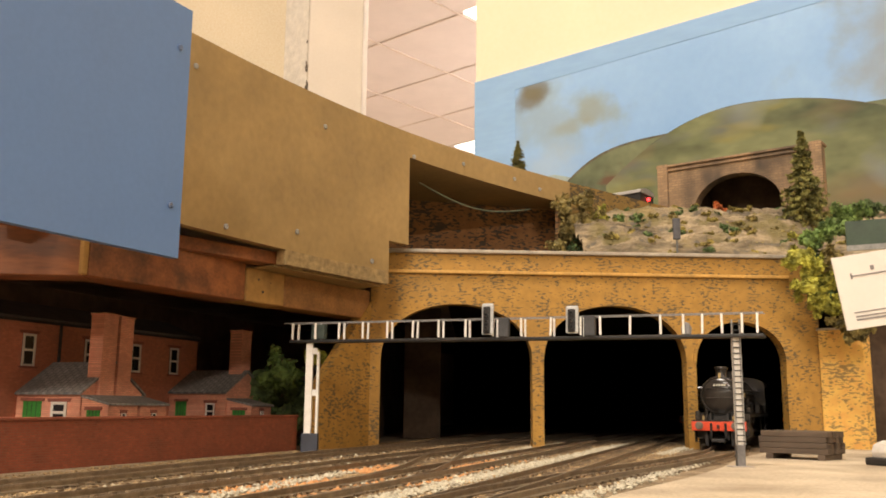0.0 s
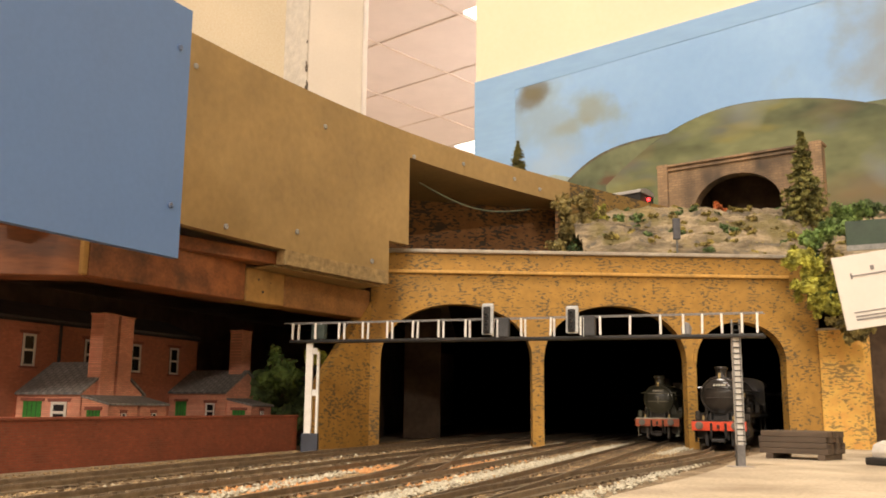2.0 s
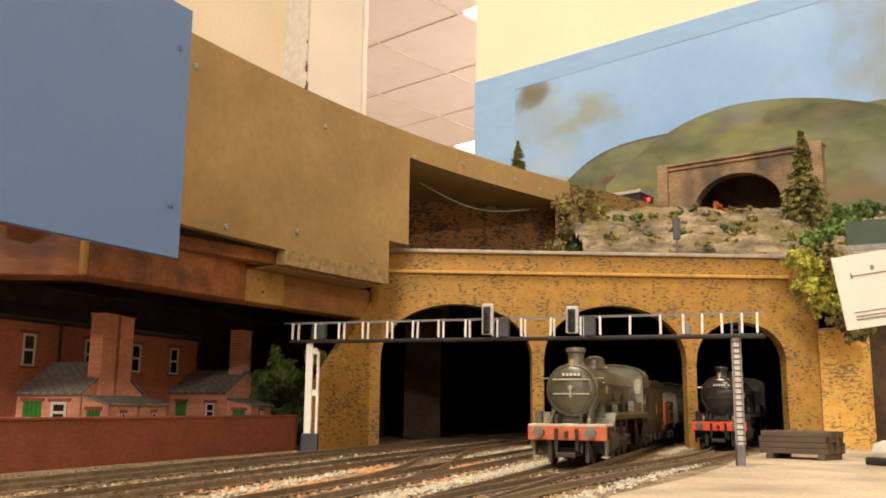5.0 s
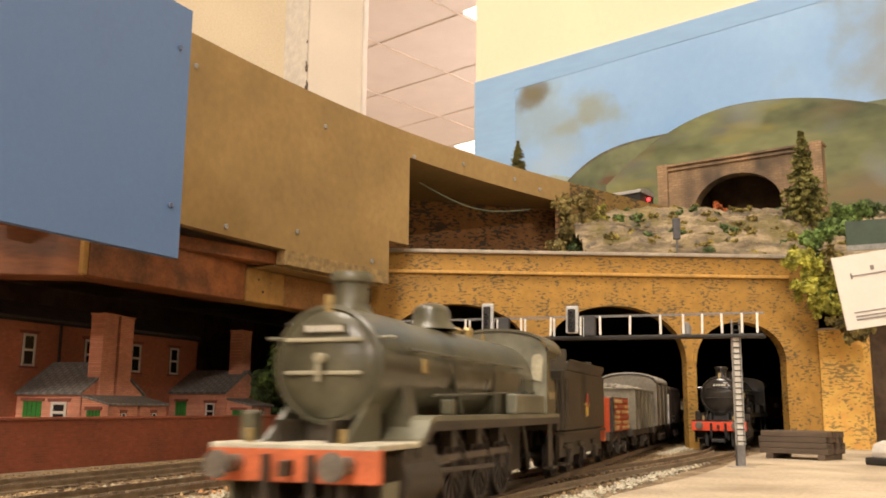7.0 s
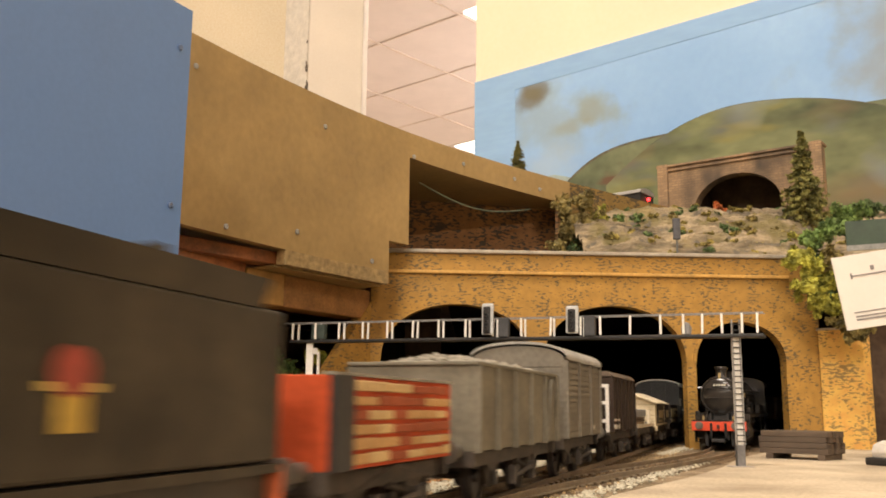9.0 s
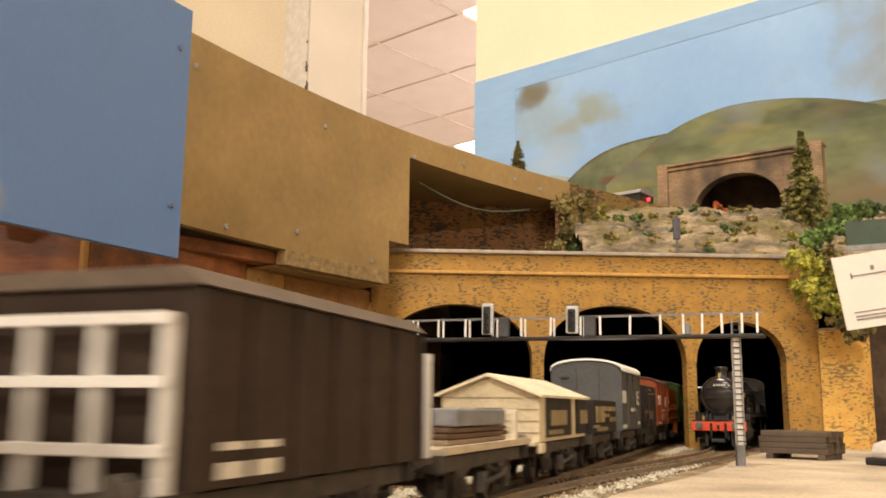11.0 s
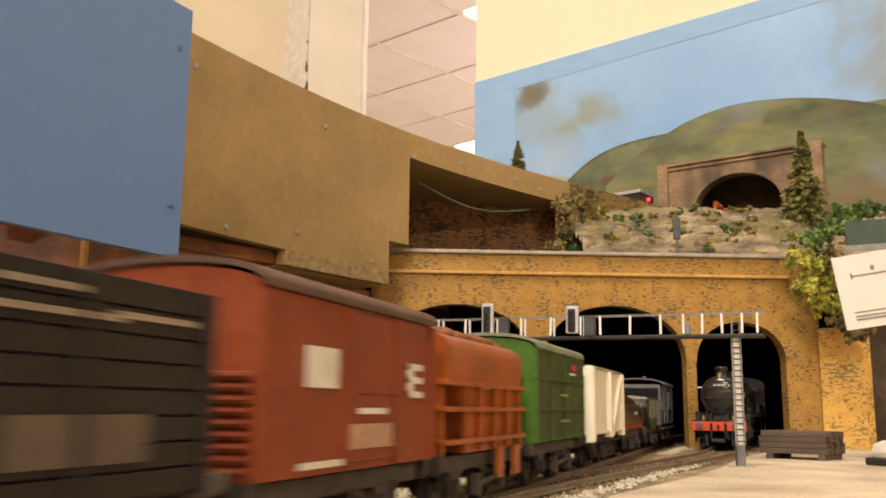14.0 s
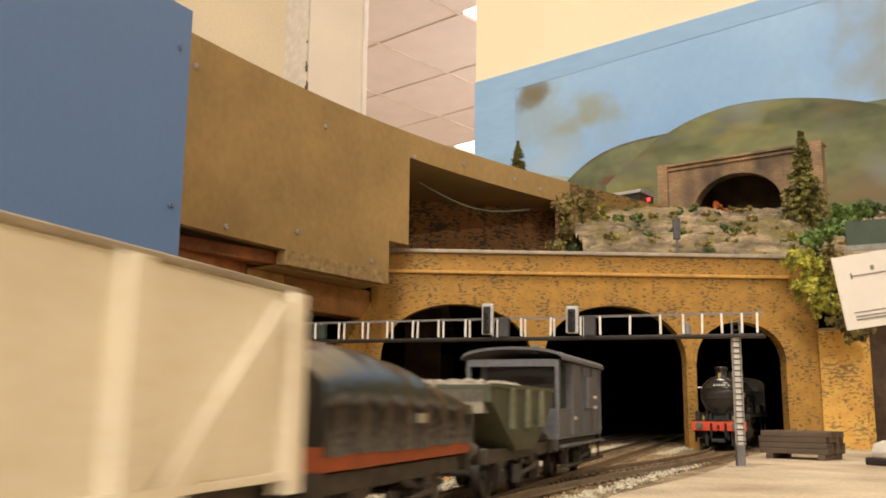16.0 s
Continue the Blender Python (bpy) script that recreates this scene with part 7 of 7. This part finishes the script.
    for x in (0.014, 0.026, 0.038, 0.050, 0.062):
        for s in (-1, 1):
            part("stiffener", box(B(), x - 0.0006, x + 0.0006, s * 0.0162 - 0.0008, s * 0.0162 + 0.0008, 0.0142, 0.0288), og, w)
    for y in (-0.0150, -0.005, 0.005, 0.0150):
        part("end_strut", box(B(), 0.0006, 0.0020, y - 0.0008, y + 0.0008, 0.0138, 0.0290), og, w)
        part("end_strut", box(B(), L - 0.0020, L - 0.0006, y - 0.0008, y + 0.0008, 0.0138, 0.0290), og, w)
    for x in (0.040, 0.056):
        part("leg_plate", box(B(), x, x + 0.005, -0.0172, -0.0160, 0.0068, 0.0142), og, w)
    heap(w, L, 0.0150, 0.0400, 0.0030, paint("ore_load", (0.20, 0.075, 0.035)), 17, "reddish ore load", 160, 0.0018, 0.005)
    bar(w, 0.026, 0.034, 0.0285, 0.0292, paint("pale_orange_marks", (0.55, 0.32, 0.18)), -0.0165)

    # green van
    L = 0.074
    w = vehicle("box_van", "bright green ribbed van with grey-green roof", 1.200, L)
    underframe(w, L)
    gn = paint("bright_green", (0.060, 0.135, 0.016), 0.5, 0.2)
    gd = paint("dull_green_panels", (0.050, 0.072, 0.018), 0.55, 0.3)
    van_body(w, L, 0.0418, 0.0452, gn)
    for x0, x1 in ((0.0025, L * 0.24), (L * 0.28, L * 0.52), (L * 0.56, L * 0.76), (L * 0.80, L - 0.002)):
        part("side_panel", box(B(), x0, x1, -0.0169, -0.0163, 0.0148, 0.0418), gd, w, "dull olive side panel")
    for z in (0.0232, 0.0325):
        part("side_rib", box(B(), 0, L, -0.0176, -0.0163, z, z + 0.0011, 0.0002), gd, w)
        part("end_rib", box(B(), -0.0022, 0.0, -0.0130, 0.0130, z, z + 0.0014, 0.0003), gn, w)
    part("end_rib", box(B(), -0.0022, 0.0, -0.0130, 0.0130, 0.0145, 0.0160, 0.0003), gn, w)
    ribs(w, "stanchion", L, (0.001, L * 0.26, L * 0.54, L * 0.78, L - 0.001), 0.0140, 0.0420, paint("mid_green_posts", (0.062, 0.105, 0.020)), 0.0167, 0.0016, 0.0007)
    arc_roof(w, L, 0.0420, 0.0458, 0.0174, paint("grey_green_roof", (0.20, 0.215, 0.15)), "grey-green roof")
    bar(w, 0.0535, 0.0595, 0.0372, 0.0392, paint("red_label", (0.50, 0.05, 0.03)), -0.0171, "small red label"), bar(w, 0.0500, 0.0590, 0.0355, 0.0362, None, -0.0170)
    bar(w, 0.034, 0.044, 0.0280, 0.0287, paint("olive_letters", (0.30, 0.30, 0.16)), -0.0171), bar(w, 0.034, 0.046, 0.0195, 0.0203, paint("olive_lettering", (0.30, 0.30, 0.16)), -0.0171)

    # cream wagon with posts and diagonals
    L = 0.081
    w = vehicle("high_sided_wagon", "cream high-sided wagon with posts and diagonal braces", 1.291, L)
    underframe(w, L)
    cr = paint("cream_steel", (0.87, 0.80, 0.63), 0.5, 0.06)
    open_body(w, L, 0.0405, cr)
    part("top_flange", box(B(), -0.0008, L + 0.0008, -0.0174, -0.0150, 0.0400, 0.0410, 0.0003), paint("grey_cream_edge", (0.34, 0.29, 0.21)), w)
    part("bottom_flange", box(B(), 0, L, -0.0175, -0.0160, 0.0138, 0.0150, 0.0002), cr, w)
    ribs(w, "post", L, (0.0015, 0.0440, L - 0.0012), 0.0120, 0.0400, cr, 0.0168, 0.0036, 0.0016)
    for x0, x1 in ((0.0480, 0.0800),):
        part("diagonal_brace", prism(B(), [(x0, 0.0125), (x0 + 0.0050, 0.0125), (x1, 0.0385), (x1 - 0.0045, 0.0385)], "y", -0.0180, -0.0164), cr, w, "cream diagonal brace")
    part("corner_post", box(B(), -0.0016, 0.0045, -0.0180, -0.0150, 0.0110, 0.0405, 0.0003), cr, w)
    part("corner_post", box(B(), -0.0016, 0.0022, 0.0150, 0.0180, 0.0110, 0.0405, 0.0003), cr, w)
    part("end_rail", box(B(), -0.0012, 0.0, -0.0150, 0.0150, 0.0368, 0.0376), cr, w)
    for z in (0.0215, 0.0260, 0.0175):
        bar(w, 0.0430, 0.0480, z, z + 0.0011, paint("worn_lettering_%d" % int(z * 10000), (0.62, 0.55, 0.42)))

    # wagon under a black sheet
    L = 0.076
    w = vehicle("sheeted_wagon", "wagon under a shiny black tarpaulin with orange floor edge", 1.383, L)
    underframe(w, L)
    part("side", box(B(), 0, L, -0.0160, 0.0160, 0.0138, 0.0180, 0.0003), paint("orange_brown_side", (0.33, 0.085, 0.03)), w)
    bm = B()
    nx, ny = 36, 22
    grid = []
    for i in range(nx + 1):
        row = []
        for j in range(ny + 1):
            x, k = L * i / nx, -1 + 2 * j / ny
            y = max(-1, min(1, k * 1.35)) * 0.0166
            q = i / nx
            shoulder = 0.0268 - 0.0022 * q * q
            hump = 0.0084 * math.sin(math.pi * (0.18 + 0.82 * q) ** 0.85) ** 0.7 + 0.0012
            z = shoulder + (1 - (y / 0.0166) ** 2) ** 0.8 * hump
            if abs(k) > 0.741:
                z = shoulder - (abs(k) - 0.741) / 0.259 * (shoulder - 0.0162)
                y *= 1.0 + 0.02 * math.sin(i * 1.3)
            z += 0.0007 * noise.noise(Vector((x * 130, y * 130, 1)))
            row.append(bm.verts.new((x, y, z)))
        grid.append(row)
    for i in range(nx):
        for j in range(ny):
            bm.faces.new((grid[i][j], grid[i + 1][j], grid[i + 1][j + 1], grid[i][j + 1]))
    for row in (grid[0], grid[-1]):
        lo = [bm.verts.new((v.co.x, v.co.y, 0.0178)) for v in row]
        for j in range(ny):
            bm.faces.new((row[j], row[j + 1], lo[j + 1], lo[j]))
    part("tarpaulin", bm, mat("shiny_black_sheet", (0.014, 0.013, 0.013), 0.19, 0.3, 120, 0.3, rvar=0.06, spec=1.0, bump_dist=0.0003), w, "shiny creased black tarpaulin", 60)
    bar(w, 0.040, 0.043, 0.0210, 0.0228, paint("dull_label", (0.30, 0.26, 0.18)), -0.0171, "small dull label")

    # grey-green hopper
    L = 0.074
    w = vehicle("hopper_wagon", "grey-green steel hopper wagon with pale stone load", 1.474, L)
    underframe(w, L)
    gg = paint("grey_green_steel", (0.085, 0.088, 0.056), 0.6, 0.15)
    part("hopper", prism(B(), [(0.026, 0.0125), (L - 0.026, 0.0125), (L - 0.002, 0.0255), (L - 0.002, 0.0298), (0.002, 0.0298), (0.002, 0.0255)], "y", -0.0162, 0.0162), gg, w)
    part("rim", box(B(), 0, L, -0.0170, -0.0158, 0.0291, 0.0302, 0.0002), gg, w)
    for x in (0.018, 0.035, 0.052):
        part("stiffener", prism(B(), [(x, 0.0185), (x + 0.003, 0.0185), (x + 0.003, 0.0294), (x, 0.0294)], "y", -0.0176, -0.0160), paint("pale_green_rib_%d" % int(x * 1000), (0.17, 0.175, 0.115)), w)
    heap(w, L, 0.0150, 0.0286, 0.0026, M_PALELOAD, 23, "pale stone load", 200, 0.0018)

    # brake van
    L = 0.083
    w = vehicle("brake_van", "blue-grey brake van with open end veranda", 1.556, L)
    underframe(w, L, 0.5)
    bv = paint("blue_grey_brake_van", (0.135, 0.140, 0.150), 0.6, 0.12)
    part("floor", box(B(), 0.0, L, -0.0160, 0.0160, 0.0138, 0.0150), bv, w)
    part("body", box(B(), 0.0200, L - 0.004, -0.0162, 0.0162, 0.0150, 0.0402, 0.0003), bv, w)
    arc_roof(w, L, 0.0402, 0.0438, 0.0176, paint("grey_roof_brake", (0.12, 0.12, 0.125)), "dull grey roof", 0.001)
    for s in (-1, 1):
        ya, yb = sorted((s * 0.0162, s * 0.0150))
        part("veranda_side", box(B(), 0.0, 0.0200, ya, yb, 0.0150, 0.0240), bv, w)
        part("veranda_post", box(B(), 0.0, 0.0022, ya, yb, 0.0240, 0.0402), bv, w)
    part("veranda_end", box(B(), 0.0, 0.0012, -0.0150, 0.0150, 0.0150, 0.0240), bv, w)
    part("veranda_lintel", box(B(), 0.0, 0.0012, -0.0150, 0.0150, 0.0380, 0.0404), bv, w)
    # black sheet over the body end, in place of the veranda's inner shade
    part("veranda_shade", box(B(), 0.0192, 0.0199, -0.0145, 0.0145, 0.0160, 0.0395), M_BLACK, w, "black sheet standing in for the veranda's shade")
    ribs(w, "stanchion", L, (0.0205, 0.0405, 0.0600, L - 0.005), 0.0150, 0.0400, bv, 0.0164)
    part("ducket", box(B(), 0.046, 0.056, -0.0180, -0.0160, 0.0240, 0.0360, 0.0006), bv, w)
    for s in (-1, 1):
        part("footboard", box(B(), 0.004, L - 0.004, s * 0.0165 - 0.0012, s * 0.0165 + 0.0012, 0.0045, 0.0053), M_CHASSIS, w)
        part("upper_step", box(B(), 0.002, L - 0.002, s * 0.0168 - 0.0010, s * 0.0168 + 0.0010, 0.0112, 0.0120), bv, w)
        for x in (0.008, 0.040, 0.072):
            part("step_hanger", box(B(), x, x + 0.0009, s * 0.0165 - 0.0004, s * 0.0165 + 0.0004, 0.0053, 0.0120), M_CHASSIS, w)
    for x in (0.018, 0.060):
        part("roof_vent", lathe(B(), [(0, 0.0009), (0.0022, 0.0009), (0.0024, 0.0014), (0.0030, 0.0012), (0.0034, 0)], (x, -0.004, 0.0432), (0, 0, 1), 10), bv, w, smooth=40)
    bar(w, 0.0240, 0.0275, 0.0200, 0.0212), bar(w, 0.064, 0.070, 0.0280, 0.0292), bar(w, 0.064, 0.070, 0.0240, 0.0252)


SHARED_DULL = paint("dull_letters_b", (0.12, 0.09, 0.065))


def parked_loco():
    p = Vector((0.1799, 0.5942, 0))
    w = thing("steam_locomotive", "black steam locomotive with bright red buffer beam, parked", "steam locomotive", Matrix.Translation(p) @ Matrix.Rotation(radians(65.0), 4, "Z"))
    loco(w, M_BLACKGLOSS, M_BLACK, M_REDBEAM, M_BLACKGLOSS, rods=False, cz=0.0335, r=0.0128)


build_train()
parked_loco()


# ---- motion ----
# engine front's distance along the line at each time; it gathers speed as it passes
RUN = [(0.0, 0.780), (1.0, 0.662), (2.0, 0.5445), (3.0, 0.4255), (4.0, 0.3055), (5.0, 0.187), (6.0, 0.0675), (6.6, -0.006), (7.0, -0.0570), (7.8, -0.160), (8.5, -0.258), (9.2, -0.366), (10.0, -0.493), (11.3, -0.702), (12.0, -0.816), (12.4, -0.881), (13.1, -0.994), (14.0, -1.139), (15.2, -1.330), (15.6, -1.395), (16.0, -1.460)]


def run_at(t):
    """Smooth cubic through the RUN table."""
    ts, ss = [r[0] for r in RUN], [r[1] for r in RUN]
    def slope(i):
        a, b = max(0, i - 1), min(len(ts) - 1, i + 1)
        return (ss[b] - ss[a]) / (ts[b] - ts[a])
    i = max(0, min(len(ts) - 2, sum(1 for q in ts if q <= t) - 1))
    h = ts[i + 1] - ts[i]
    k = (t - ts[i]) / h
    return ((2 * k ** 3 - 3 * k * k + 1) * ss[i] + (k ** 3 - 2 * k * k + k) * h * slope(i) + (3 * k * k - 2 * k ** 3) * ss[i + 1] + (k ** 3 - k * k) * h * slope(i + 1))


def vehicle_pose(s, L):
    """Both ends sit on the line."""
    a, b = line_path(s)[0], line_path(s + L)[0]
    d = b - a
    return Matrix.Translation(a) @ Matrix.Rotation(math.atan2(d.y, d.x), 4, "Z")


def motions():
    steps = [i * 0.2 for i in range(81)]
    for w, off, L in TRAIN:
        walk(w, [(t, vehicle_pose(run_at(t) + off, L)) for t in steps])
    fine = [i / 30 for i in range(481)]
    turn = [run_at(t) for t in fine]
    for o, x, r in WHEELS:
        skip = 2 if r > 0.009 else 1
        walk(o, [(t, Matrix.Translation((x, 0, r)) @ Matrix.Rotation((s - turn[0]) / r, 4, "Y")) for t, s in list(zip(fine, turn))[::skip]])
    for o, ph, moving in RODS:
        if moving:
            walk(o, [(t, Matrix.Translation((0.0036 * math.cos(ph - (s - turn[0]) / 0.0094), 0, 0.0094 + 0.0036 * math.sin(ph - (s - turn[0]) / 0.0094)))) for t, s in zip(fine, turn)])


motions()
